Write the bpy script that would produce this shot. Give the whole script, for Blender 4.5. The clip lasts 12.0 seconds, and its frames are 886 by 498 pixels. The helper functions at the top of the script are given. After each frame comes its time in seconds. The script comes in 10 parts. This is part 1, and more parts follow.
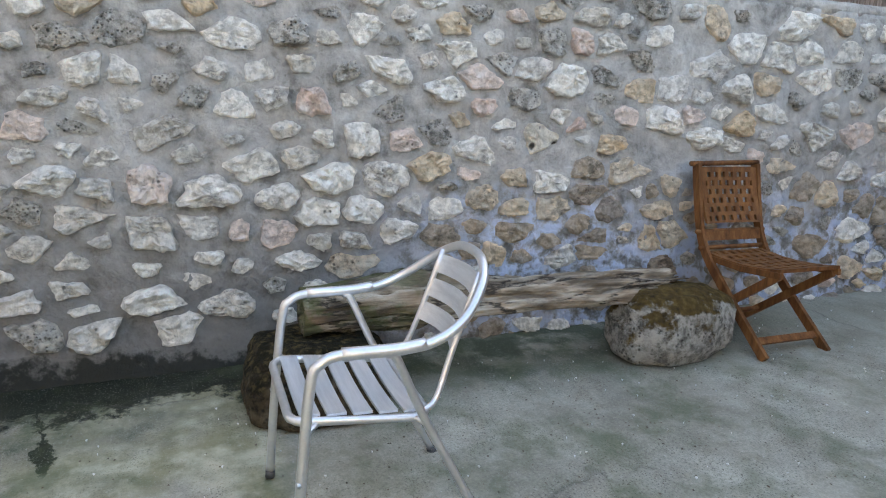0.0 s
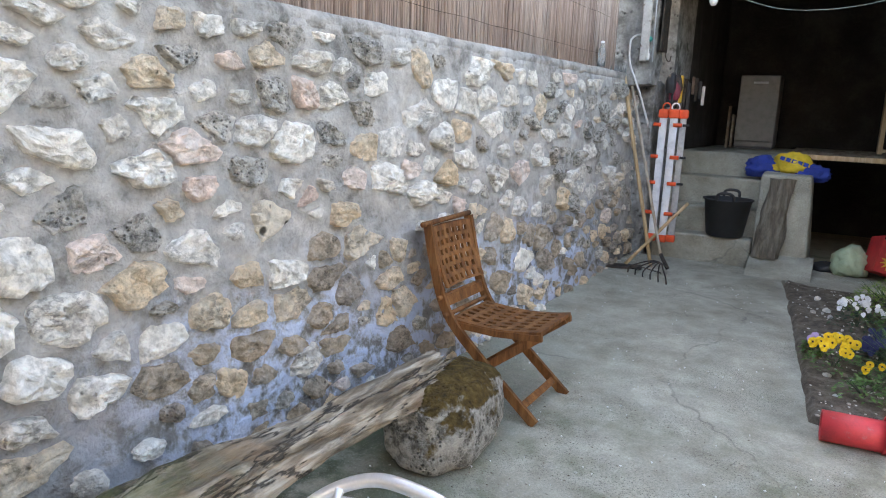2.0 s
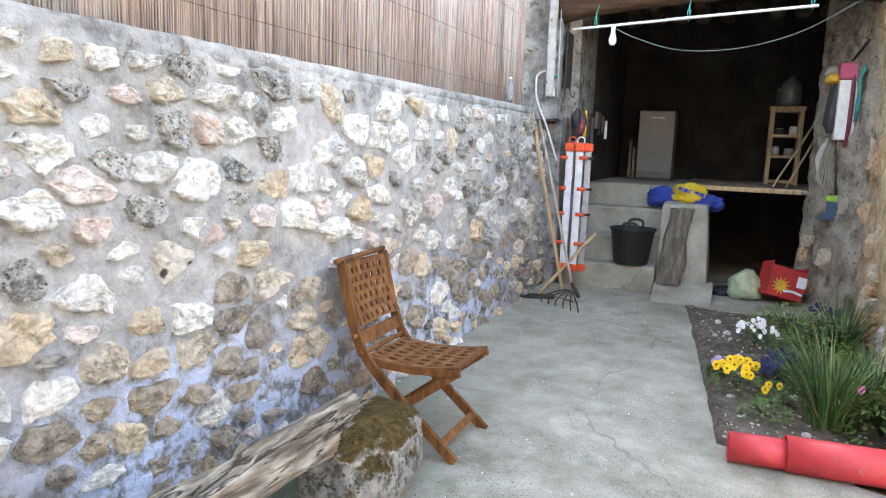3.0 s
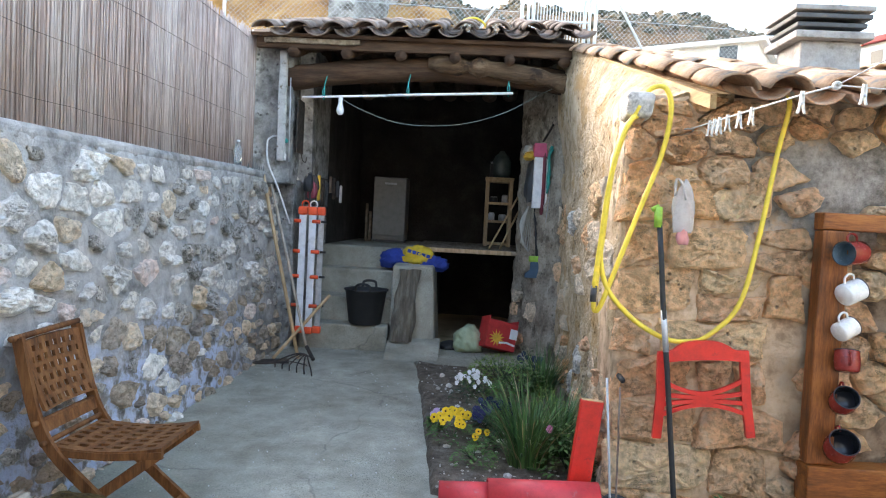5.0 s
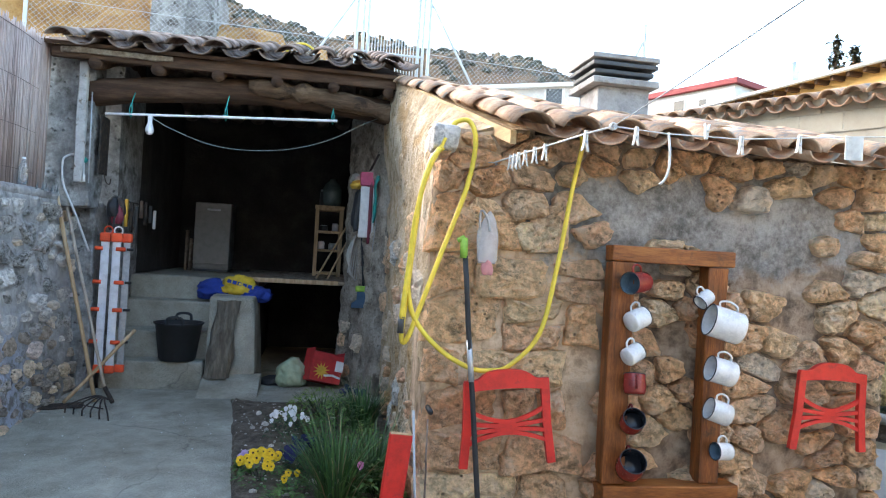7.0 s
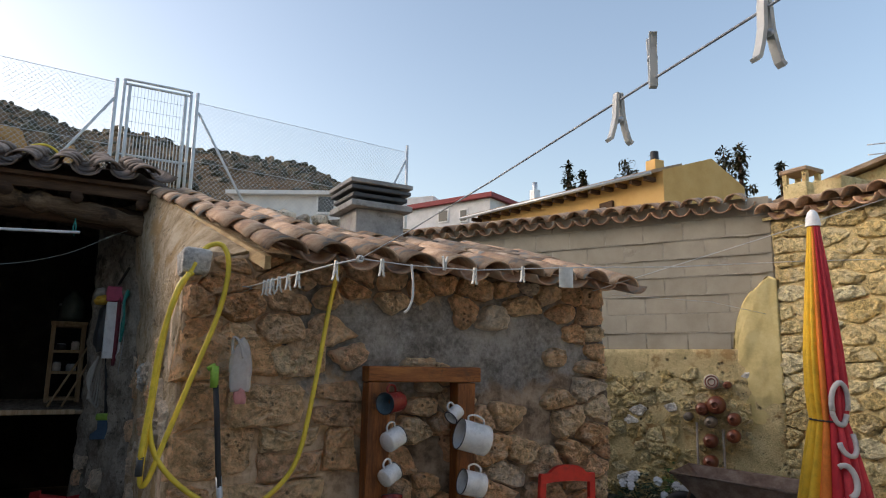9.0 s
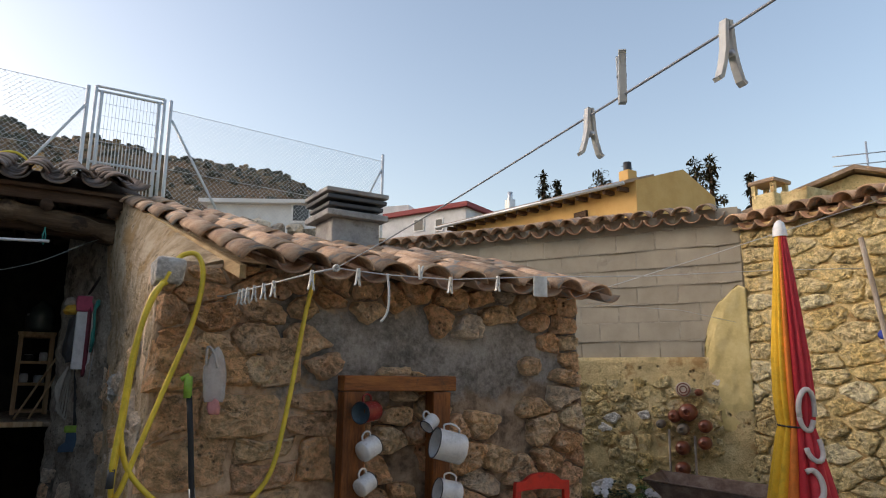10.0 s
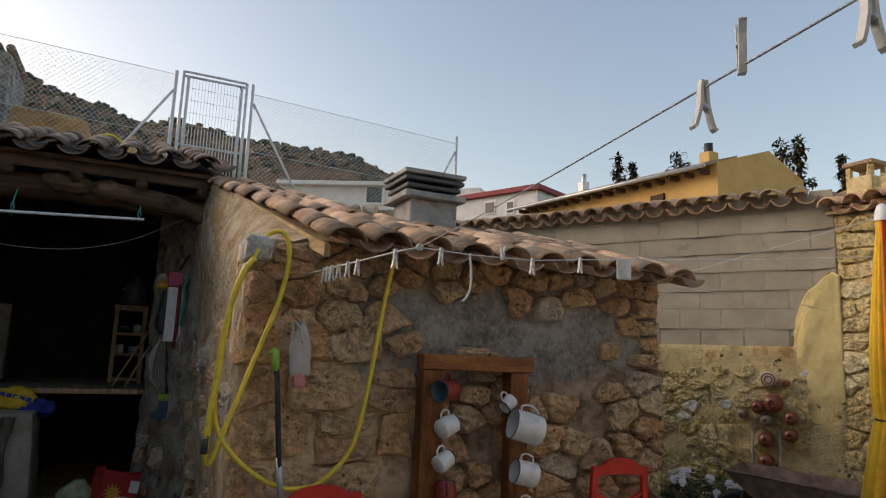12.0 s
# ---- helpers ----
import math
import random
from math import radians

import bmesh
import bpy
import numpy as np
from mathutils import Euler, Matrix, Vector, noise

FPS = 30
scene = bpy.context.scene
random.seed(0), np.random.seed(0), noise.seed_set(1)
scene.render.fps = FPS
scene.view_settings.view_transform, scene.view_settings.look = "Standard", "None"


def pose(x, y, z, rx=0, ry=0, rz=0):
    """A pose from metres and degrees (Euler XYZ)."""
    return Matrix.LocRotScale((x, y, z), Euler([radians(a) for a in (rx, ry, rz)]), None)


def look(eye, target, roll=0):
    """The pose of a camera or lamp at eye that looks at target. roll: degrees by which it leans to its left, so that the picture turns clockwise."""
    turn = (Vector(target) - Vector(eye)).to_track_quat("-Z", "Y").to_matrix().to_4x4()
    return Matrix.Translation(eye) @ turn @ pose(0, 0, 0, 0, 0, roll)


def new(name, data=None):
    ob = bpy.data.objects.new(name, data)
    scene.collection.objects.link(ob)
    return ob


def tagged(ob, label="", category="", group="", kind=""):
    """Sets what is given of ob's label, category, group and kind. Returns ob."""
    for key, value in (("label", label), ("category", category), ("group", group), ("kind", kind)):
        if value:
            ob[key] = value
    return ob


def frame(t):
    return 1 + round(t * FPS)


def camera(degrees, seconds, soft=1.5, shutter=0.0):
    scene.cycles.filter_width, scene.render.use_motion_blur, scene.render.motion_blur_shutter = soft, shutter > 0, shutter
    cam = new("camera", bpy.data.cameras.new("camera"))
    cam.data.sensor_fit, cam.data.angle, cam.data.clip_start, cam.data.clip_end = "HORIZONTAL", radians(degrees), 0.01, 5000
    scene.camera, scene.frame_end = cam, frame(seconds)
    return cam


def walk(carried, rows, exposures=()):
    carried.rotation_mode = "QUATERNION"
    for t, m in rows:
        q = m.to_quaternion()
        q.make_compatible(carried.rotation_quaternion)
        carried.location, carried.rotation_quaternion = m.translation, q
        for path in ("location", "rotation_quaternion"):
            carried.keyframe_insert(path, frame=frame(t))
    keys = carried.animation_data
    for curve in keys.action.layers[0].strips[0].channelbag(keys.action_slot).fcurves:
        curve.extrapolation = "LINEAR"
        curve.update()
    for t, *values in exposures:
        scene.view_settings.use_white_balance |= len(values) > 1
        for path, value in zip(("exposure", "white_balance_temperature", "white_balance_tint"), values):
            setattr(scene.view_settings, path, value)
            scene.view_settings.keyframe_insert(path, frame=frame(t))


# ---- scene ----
cam = camera(66.9, 12.0, soft=1.1)
PATH = [
    (0, (2.969, -0.378, 1.155), (1.166, 0.366, 0.711), 2.6),
    (0.5, (2.642, -0.446, 1.216), (0.967, 0.531, 0.726), 2.1),
    (1, (2.307, -0.472, 1.274), (0.85, 0.765, 0.685), 2.9),
    (1.5, (2.032, -0.457, 1.352), (0.697, 0.97, 0.926), 2.9),
    (2, (1.832, -0.515, 1.401), (0.851, 1.181, 1.0), 2.2),
    (2.5, (1.742, -0.497, 1.398), (0.907, 1.292, 1.078), 2.9),
    (3, (1.814, -0.474, 1.414), (1.047, 1.349, 1.114), 2.1),
    (3.5, (1.904, -0.448, 1.431), (1.378, 1.46, 1.148), 1.0),
    (3.7, (1.931, -0.435, 1.432), (1.5, 1.499, 1.159), 0.4),
    (5.3, (2.04, -0.47, 1.452), (1.991, 1.528, 1.378), 2.9),
    (5.5, (2.061, -0.461, 1.45), (2.032, 1.536, 1.342), 2.4),
    (6, (2.071, -0.467, 1.453), (2.148, 1.529, 1.347), 1.7),
    (6.5, (2.122, -0.437, 1.442), (2.331, 1.551, 1.372), 2.5),
    (7, (2.206, -0.387, 1.466), (2.576, 1.578, 1.486), 3.3),
    (7.5, (2.328, -0.362, 1.485), (2.926, 1.545, 1.562), 3.4),
    (7.7, (2.345, -0.373, 1.5), (3.031, 1.502, 1.612), 3.4),
    (9.3, (2.267, -0.488, 1.577), (3.272, 1.202, 1.943), 0.6),
    (9.5, (2.281, -0.464, 1.577), (3.307, 1.213, 1.943), 0.6),
    (10, (2.262, -0.5, 1.571), (3.287, 1.177, 1.945), 0.6),
    (10.5, (2.264, -0.492, 1.573), (3.278, 1.193, 1.938), 0.5),
    (11, (2.249, -0.482, 1.569), (3.197, 1.241, 1.932), 0.5),
    (11.5, (2.224, -0.485, 1.56), (3.094, 1.283, 1.905), 1.6),
    (12, (2.216, -0.471, 1.559), (3.064, 1.312, 1.877), 2.3),
]
EXPOSURES = [(0.0, 3.62, 7050, 18), (0.5, 3.5, 7050, 18), (1.0, 3.4, 7100, 19), (1.5, 3.65, 7150, 19), (2.0, 4.12, 7350, 20), (2.5, 4.28, 7500, 20), (3.0, 4.68, 7500, 21), (3.7, 4.6, 7400, 20), (5.5, 3.85, 6400, 15), (6.0, 4.04, 6300, 15), (6.5, 3.98, 6150, 15), (7.0, 3.7, 6150, 14), (7.5, 2.75, 6200, 12), (9.3, 1.8, 6850, 18), (11.0, 1.74, 7200, 19), (12.0, 1.58, 7400, 19)]
walk(cam, [(t, look(eye, target, roll)) for t, eye, target, roll in PATH], EXPOSURES)
SKY, SUN = 0.12, 0.75


# ---------- light ----------
world = bpy.data.worlds.new("sky")
scene.world = world
world.use_nodes = True
wn, wl = world.node_tree.nodes, world.node_tree.links
sky = wn.new("ShaderNodeTexSky")
sky.sky_type, sky.sun_disc = "NISHITA", False
sky.sun_elevation, sky.sun_rotation = radians(9), radians(-50)
sky.air_density, sky.dust_density, sky.ozone_density = 1.0, 2.7, 1.1
wl.new(sky.outputs[0], wn["Background"].inputs[0])
wn["Background"].inputs[1].default_value = SKY
sun = new("sun", bpy.data.lights.new("sun", "SUN"))
sun.data.energy, sun.data.angle, sun.data.color = SUN, radians(50), (1.0, 0.95, 0.88)
sun.matrix_world = look((0, 0, 30), (7.66, -6.43, 25.5))


# ---------- materials ----------
def nodes_of(name):
    m = bpy.data.materials.new(name)
    m.use_nodes = True
    return m, m.node_tree.nodes, m.node_tree.links


def coords(n, l, shift=True):
    """Object coordinates, moved by each object's random number."""
    tc = n.new("ShaderNodeTexCoord")
    if not shift:
        return tc.outputs["Object"]
    info, add = n.new("ShaderNodeObjectInfo"), n.new("ShaderNodeVectorMath")
    mul = n.new("ShaderNodeMath")
    mul.operation, mul.inputs[1].default_value = "MULTIPLY", 37.0
    l.new(info.outputs["Random"], mul.inputs[0])
    l.new(tc.outputs["Object"], add.inputs[0])
    l.new(mul.outputs[0], add.inputs[1])
    return add.outputs[0]


def noise_of(n, l, vec, scale, detail=6, rough=0.6, stretch=None):
    if stretch:
        mp = n.new("ShaderNodeMapping")
        mp.inputs["Scale"].default_value = stretch
        l.new(vec, mp.inputs[0])
        vec = mp.outputs[0]
    t = n.new("ShaderNodeTexNoise")
    t.inputs["Scale"].default_value, t.inputs["Detail"].default_value, t.inputs["Roughness"].default_value = scale, detail, rough
    l.new(vec, t.inputs["Vector"])
    return t.outputs["Fac"]


def ramp_of(n, l, fac, stops):
    r = n.new("ShaderNodeValToRGB")
    e = r.color_ramp.elements
    while len(e) < len(stops):
        e.new(0.5)
    for k, (p, c) in zip(e, stops):
        k.position = p
        k.color = (*c, 1) if len(c) == 3 else c
    l.new(fac, r.inputs[0])
    return r.outputs[0]


def step_of(n, l, fac, lo, hi):
    r = n.new("ShaderNodeMapRange")
    r.interpolation_type = "SMOOTHSTEP"
    r.inputs[1].default_value, r.inputs[2].default_value = lo, hi
    l.new(fac, r.inputs[0])
    return r.outputs[0]


def mix_of(n, l, fac, a, b, how="MIX"):
    x = n.new("ShaderNodeMix")
    x.data_type, x.blend_type = "RGBA", how
    for sock, v in ((x.inputs[0], fac), (x.inputs[6], a), (x.inputs[7], b)):
        if isinstance(v, (int, float)):
            sock.default_value = v
        elif isinstance(v, tuple):
            sock.default_value = (*v, 1)
        else:
            l.new(v, sock)
    return x.outputs[2]


def math_of(n, l, op, a, b=0.0):
    x = n.new("ShaderNodeMath")
    x.operation = op
    for sock, v in ((x.inputs[0], a), (x.inputs[1], b)):
        if isinstance(v, (int, float)):
            sock.default_value = v
        else:
            l.new(v, sock)
    return x.outputs[0]


def bump_of(n, l, height, strength, dist, under=None):
    b = n.new("ShaderNodeBump")
    b.inputs["Strength"].default_value, b.inputs["Distance"].default_value = strength, dist
    l.new(height, b.inputs["Height"])
    if under:
        l.new(under, b.inputs["Normal"])
    return b.outputs[0]


def surface(name, stops, scale=8.0, rough=0.85, metal=0.0, bump=0.4, dist=0.01, fine=60.0, stretch=None,
            tint=0.0, stain=None, pits=0.0, spec=0.4, coat=0.0):
    """A surface with two scales of colour noise, fine relief, stains (colour, scale, from, to) and a random brightness for each object."""
    m, n, l = nodes_of(name)
    p = n["Principled BSDF"]
    v = coords(n, l)
    big = noise_of(n, l, v, scale, 8, 0.62, stretch)
    small = noise_of(n, l, v, fine, 6, 0.7, stretch)
    both = math_of(n, l, "ADD", math_of(n, l, "MULTIPLY", big, 0.7), math_of(n, l, "MULTIPLY", small, 0.3))
    col = ramp_of(n, l, step_of(n, l, both, 0.3, 0.7), stops)
    if stain:
        c, s, lo, hi = stain
        col = mix_of(n, l, step_of(n, l, noise_of(n, l, v, s, 7, 0.65), lo, hi), col, c)
    height = math_of(n, l, "ADD", both, math_of(n, l, "MULTIPLY", small, 0.5))
    if pits:
        vo = n.new("ShaderNodeTexVoronoi")
        vo.inputs["Scale"].default_value = pits
        l.new(v, vo.inputs["Vector"])
        hole = step_of(n, l, vo.outputs["Distance"], 0.08, 0.34)
        mask = step_of(n, l, noise_of(n, l, v, pits * 0.3, 3), 0.5, 0.62)
        keep = math_of(n, l, "MAXIMUM", hole, math_of(n, l, "SUBTRACT", 1.0, mask))
        # Pit floors coloured near black: the shade in them is put into the colour.
        col = mix_of(n, l, keep, mix_of(n, l, 0.72, col, (0.03, 0.025, 0.02)), col)
        height = math_of(n, l, "ADD", height, math_of(n, l, "MULTIPLY", keep, 1.2))
    if tint:
        info = n.new("ShaderNodeObjectInfo")
        grey = ramp_of(n, l, info.outputs["Random"], [(0.0, (1 - tint,) * 3), (1.0, (1 + tint,) * 3)])
        col = mix_of(n, l, 1.0, col, grey, "MULTIPLY")
    l.new(col, p.inputs["Base Color"])
    l.new(bump_of(n, l, height, bump, dist), p.inputs["Normal"])
    rr = math_of(n, l, "ADD", math_of(n, l, "MULTIPLY", small, 0.2), rough - 0.1)
    l.new(rr, p.inputs["Roughness"])
    p.inputs["Metallic"].default_value = metal
    p.inputs["Specular IOR Level"].default_value = spec
    p.inputs["Coat Weight"].default_value = coat
    return m


def stone_mat(name, palette, pits=38.0, holes=False, lichen=(0.13, 0.125, 0.115), bump=1.0, worn=(0.66, 0.64, 0.6), dark=0.6, cracks=0.5, spots=0.3, eaten=0.57):
    """Natural stone: each piece draws its own hue from a palette by its random number."""
    m, n, l = nodes_of(name)
    p = n["Principled BSDF"]
    v = coords(n, l)
    info = n.new("ShaderNodeObjectInfo")
    isle = n.new("ShaderNodeNewGeometry")
    pick = math_of(n, l, "FRACT", math_of(n, l, "ADD", info.outputs["Random"], isle.outputs["Random Per Island"]))
    own = ramp_of(n, l, pick, [(k / (len(palette) - 1), c) for k, c in enumerate(palette)])
    big, mid, small = noise_of(n, l, v, 7, 7, 0.65), noise_of(n, l, v, 24, 7, 0.7), noise_of(n, l, v, 110, 5, 0.7)
    # Hollows of the relief darker, ridges lighter: crevice shade painted in.
    shade = ramp_of(n, l, step_of(n, l, mid, 0.3, 0.72), [(0, (dark, dark * 0.98, dark * 0.95)), (0.3, (0.5 + dark * 0.5, 0.5 + dark * 0.49, 0.49 + dark * 0.48)), (0.6, (1.05, 1.05, 1.05)), (1, (1.25, 1.24, 1.22))])
    col = mix_of(n, l, 1.0, own, shade, "MULTIPLY")
    col = mix_of(n, l, math_of(n, l, "MULTIPLY", step_of(n, l, big, 0.5, 0.66), 0.6), col, worn)
    col = mix_of(n, l, math_of(n, l, "MULTIPLY", step_of(n, l, noise_of(n, l, v, 13, 8, 0.75), 0.56, 0.66), spots), col, lichen)
    vo = n.new("ShaderNodeTexVoronoi")
    vo.inputs["Scale"].default_value = pits
    l.new(v, vo.inputs["Vector"])
    mask = step_of(n, l, noise_of(n, l, v, 9, 3), eaten, eaten + 0.11)
    keep = math_of(n, l, "MAXIMUM", step_of(n, l, vo.outputs["Distance"], 0.26 if holes else 0.1, 0.42 if holes else 0.38), 0.0 if holes else math_of(n, l, "SUBTRACT", 1.0, mask))
    # Pits, and cracks below, get near-black colour in place of their shade.
    col = mix_of(n, l, keep, mix_of(n, l, 0.92 if holes else 0.7, col, (0.04, 0.036, 0.03)), col)
    ridge = math_of(n, l, "ABSOLUTE", math_of(n, l, "SUBTRACT", noise_of(n, l, v, 8.5, 9, 0.68, (1.0, 1.0, 1.9)), 0.5))
    split = math_of(n, l, "MULTIPLY", math_of(n, l, "SUBTRACT", 1.0, step_of(n, l, ridge, 0.0, 0.022)), step_of(n, l, noise_of(n, l, v, 5, 3), 0.5, 0.6))
    col = mix_of(n, l, math_of(n, l, "MULTIPLY", split, cracks), col, (0.06, 0.052, 0.045))
    keep = math_of(n, l, "SUBTRACT", keep, math_of(n, l, "MULTIPLY", split, 0.6))
    height = math_of(n, l, "ADD", math_of(n, l, "MULTIPLY", mid, 1.4), math_of(n, l, "ADD", math_of(n, l, "MULTIPLY", small, 0.35), math_of(n, l, "MULTIPLY", keep, 0.7)))
    l.new(col, p.inputs["Base Color"])
    l.new(bump_of(n, l, height, bump, 0.035), p.inputs["Normal"])
    p.inputs["Roughness"].default_value, p.inputs["Specular IOR Level"].default_value = 0.92, 0.25
    return m


def moss_stone(name, palette, tones=((0.045, 0.03, 0.012), (0.12, 0.075, 0.02), (0.2, 0.14, 0.045)), **more):
    """The same stone with rusty moss on what faces up."""
    m = stone_mat(name, palette, **more)
    n, l = m.node_tree.nodes, m.node_tree.links
    p = n["Principled BSDF"]
    old = p.inputs["Base Color"].links[0].from_socket
    v = coords(n, l, False)
    geo, sep = n.new("ShaderNodeNewGeometry"), n.new("ShaderNodeSeparateXYZ")
    l.new(geo.outputs["Normal"], sep.inputs[0])
    f = math_of(n, l, "ADD", sep.outputs[2], math_of(n, l, "MULTIPLY", math_of(n, l, "SUBTRACT", noise_of(n, l, v, 7, 7, 0.7), 0.5), 2.6))
    moss = ramp_of(n, l, noise_of(n, l, v, 30, 6), [(0.3, tones[0]), (0.5, tones[1]), (0.7, tones[2])])
    l.new(mix_of(n, l, step_of(n, l, f, 0.2, 0.6), old, moss), p.inputs["Base Color"])
    return m


def plain(name, c, rough=0.5, metal=0.0, spec=0.5, wear=None, bump=0.1):
    d = tuple(x * 0.78 for x in c)
    return surface(name, [(0, d), (0.5, c), (1, tuple(min(1, x * 1.12) for x in c))], 14, rough, metal, bump, 0.003, 90, spec=spec,
                   stain=(wear, 18, 0.6, 0.68) if wear else None)


M = {}
M["stone_grey"] = stone_mat("grey_rubble_stone", [(0.651, 0.627, 0.579), (0.804, 0.766, 0.711), (0.69, 0.646, 0.579), (0.824, 0.784, 0.728), (0.747, 0.683, 0.605), (0.786, 0.748, 0.702), (0.613, 0.572, 0.509), (0.814, 0.766, 0.702)], worn=(0.82, 0.79, 0.745), dark=0.58, cracks=0.4, spots=0.2, bump=0.8)
M["stone_pitted"] = stone_mat("pitted_grey_limestone", [(0.532, 0.506, 0.458), (0.627, 0.589, 0.528), (0.475, 0.451, 0.414), (0.665, 0.616, 0.554), (0.57, 0.524, 0.458)], pits=58, dark=0.4, spots=0.35, eaten=0.42, worn=(0.74, 0.72, 0.69))
M["stone_brown"] = stone_mat("brown_rubble_stone", [(0.44, 0.35, 0.27), (0.54, 0.44, 0.33), (0.38, 0.33, 0.29), (0.6, 0.49, 0.37), (0.48, 0.41, 0.35)], worn=(0.6, 0.54, 0.48))
M["stone_white"] = stone_mat("white_limestone", [(0.882, 0.836, 0.776), (0.92, 0.875, 0.804), (0.842, 0.797, 0.731)], worn=(0.87, 0.845, 0.8), dark=0.62, cracks=0.3, spots=0.1, bump=0.8, lichen=(0.4, 0.38, 0.34))
M["stone_tan"] = stone_mat("tan_limestone", [(0.82, 0.64, 0.44), (0.86, 0.71, 0.54), (0.8, 0.68, 0.54)], worn=(0.88, 0.79, 0.66), dark=0.7, cracks=0.35, spots=0.15)
M["stone_pink"] = stone_mat("pinkish_limestone", [(0.74, 0.57, 0.49), (0.8, 0.67, 0.6), (0.78, 0.65, 0.58)], worn=(0.86, 0.8, 0.76), dark=0.7, cracks=0.3, spots=0.15, bump=0.8)
M["stone_porous"] = stone_mat("porous_tufa", [(0.82, 0.72, 0.58), (0.84, 0.75, 0.63)], pits=17, holes=True, bump=1.0, dark=0.8, spots=0.0, cracks=0.1, worn=(0.85, 0.77, 0.66))
M["stone_warm"] = stone_mat("warm_sandstone", [(0.829, 0.46, 0.235), (0.92, 0.622, 0.357), (0.755, 0.428, 0.235), (0.92, 0.718, 0.459), (0.855, 0.514, 0.295), (0.92, 0.556, 0.285), (0.906, 0.6, 0.388), (0.92, 0.663, 0.388)], worn=(0.9, 0.69, 0.49), lichen=(0.48, 0.3, 0.18), pits=30, dark=0.64, cracks=0.45, spots=0.25, eaten=0.54)
M["stone_yellow"] = stone_mat("yellow_limestone", [(0.806, 0.613, 0.267), (0.918, 0.76, 0.414), (0.762, 0.57, 0.25), (0.92, 0.824, 0.533), (0.851, 0.654, 0.293), (0.806, 0.675, 0.396)], worn=(0.82, 0.7, 0.46), lichen=(0.46, 0.33, 0.17), dark=0.55, cracks=0.5, spots=0.35)
M["boulder"] = stone_mat("mossy_boulder", [(0.34, 0.31, 0.27), (0.42, 0.39, 0.34)], pits=26, lichen=(0.13, 0.1, 0.035), worn=(0.5, 0.48, 0.44), bump=1.0)
M["boulder_moss"] = moss_stone("moss_topped_boulder", [(0.4, 0.38, 0.33), (0.5, 0.47, 0.42)], pits=44, lichen=(0.035, 0.028, 0.014), worn=(0.66, 0.64, 0.59), bump=1.0, dark=0.35, spots=0.85, eaten=0.45)
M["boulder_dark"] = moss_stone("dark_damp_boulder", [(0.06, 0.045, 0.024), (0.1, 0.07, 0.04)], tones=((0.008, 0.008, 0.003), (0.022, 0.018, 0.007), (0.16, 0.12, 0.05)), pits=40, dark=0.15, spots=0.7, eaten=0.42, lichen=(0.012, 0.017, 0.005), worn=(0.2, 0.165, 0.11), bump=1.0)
M["mortar_warm"] = surface("rough_brown_mortar", [(0, (0.2, 0.17, 0.14)), (0.5, (0.3, 0.26, 0.21)), (1, (0.38, 0.34, 0.28))], 9, 0.95, bump=0.9, dist=0.03, fine=70, pits=30)
M["mortar_yellow"] = surface("rough_yellow_mortar", [(0, (0.48, 0.367, 0.176)), (0.5, (0.744, 0.589, 0.299)), (1, (0.888, 0.734, 0.414))], 7, 0.95, bump=1.0, dist=0.03, fine=60, stain=((0.5, 0.31, 0.13), 3.5, 0.52, 0.64), pits=16)
M["cement"] = surface("trowelled_grey_cement", [(0, (0.2, 0.195, 0.19)), (0.5, (0.34, 0.33, 0.315)), (1, (0.46, 0.45, 0.43))], 3.5, 0.92, bump=0.5, dist=0.02, fine=40, stain=((0.2, 0.19, 0.17), 6, 0.56, 0.7))
M["plaster_jamb"] = surface("stained_brown_plaster", [(0, (0.188, 0.155, 0.12)), (0.45, (0.375, 0.322, 0.256)), (1, (0.575, 0.508, 0.415))], 5, 0.94, bump=0.9, dist=0.03, fine=40, stain=((0.13, 0.105, 0.08), 4, 0.5, 0.64), pits=26)
# Near-black plaster: the shed's inner shade is put into the base colour.
M["cement_shade"] = surface("shade_dark_shed_plaster", [(0, (0.018, 0.016, 0.014)), (0.5, (0.035, 0.031, 0.028)), (1, (0.065, 0.059, 0.053))], 3, 0.95, bump=0.7, dist=0.03, fine=30)
M["block"] = surface("grey_concrete_block", [(0, (0.314, 0.277, 0.212)), (0.5, (0.377, 0.335, 0.261)), (1, (0.431, 0.388, 0.307))], 3, 0.93, bump=0.3, dist=0.005, fine=140, tint=0.05)
M["block_joint"] = surface("squeezed_block_mortar", [(0, (0.297, 0.263, 0.208)), (0.5, (0.378, 0.338, 0.27)), (1, (0.486, 0.438, 0.352))], 12, 0.95, bump=0.9, dist=0.02, fine=60)
M["plaster_yellow"] = surface("rough_ochre_plaster", [(0, (0.4, 0.27, 0.15)), (0.45, (0.66, 0.5, 0.31)), (1, (0.82, 0.7, 0.52))], 7, 0.95, bump=1.0, dist=0.06, fine=34, stain=((0.56, 0.36, 0.17), 3.2, 0.52, 0.64), pits=20)
M["soil"] = surface("dark_garden_soil", [(0, (0.08, 0.062, 0.046)), (0.5, (0.16, 0.13, 0.1)), (1, (0.27, 0.23, 0.185))], 18, 0.97, bump=1.0, dist=0.03, fine=90)
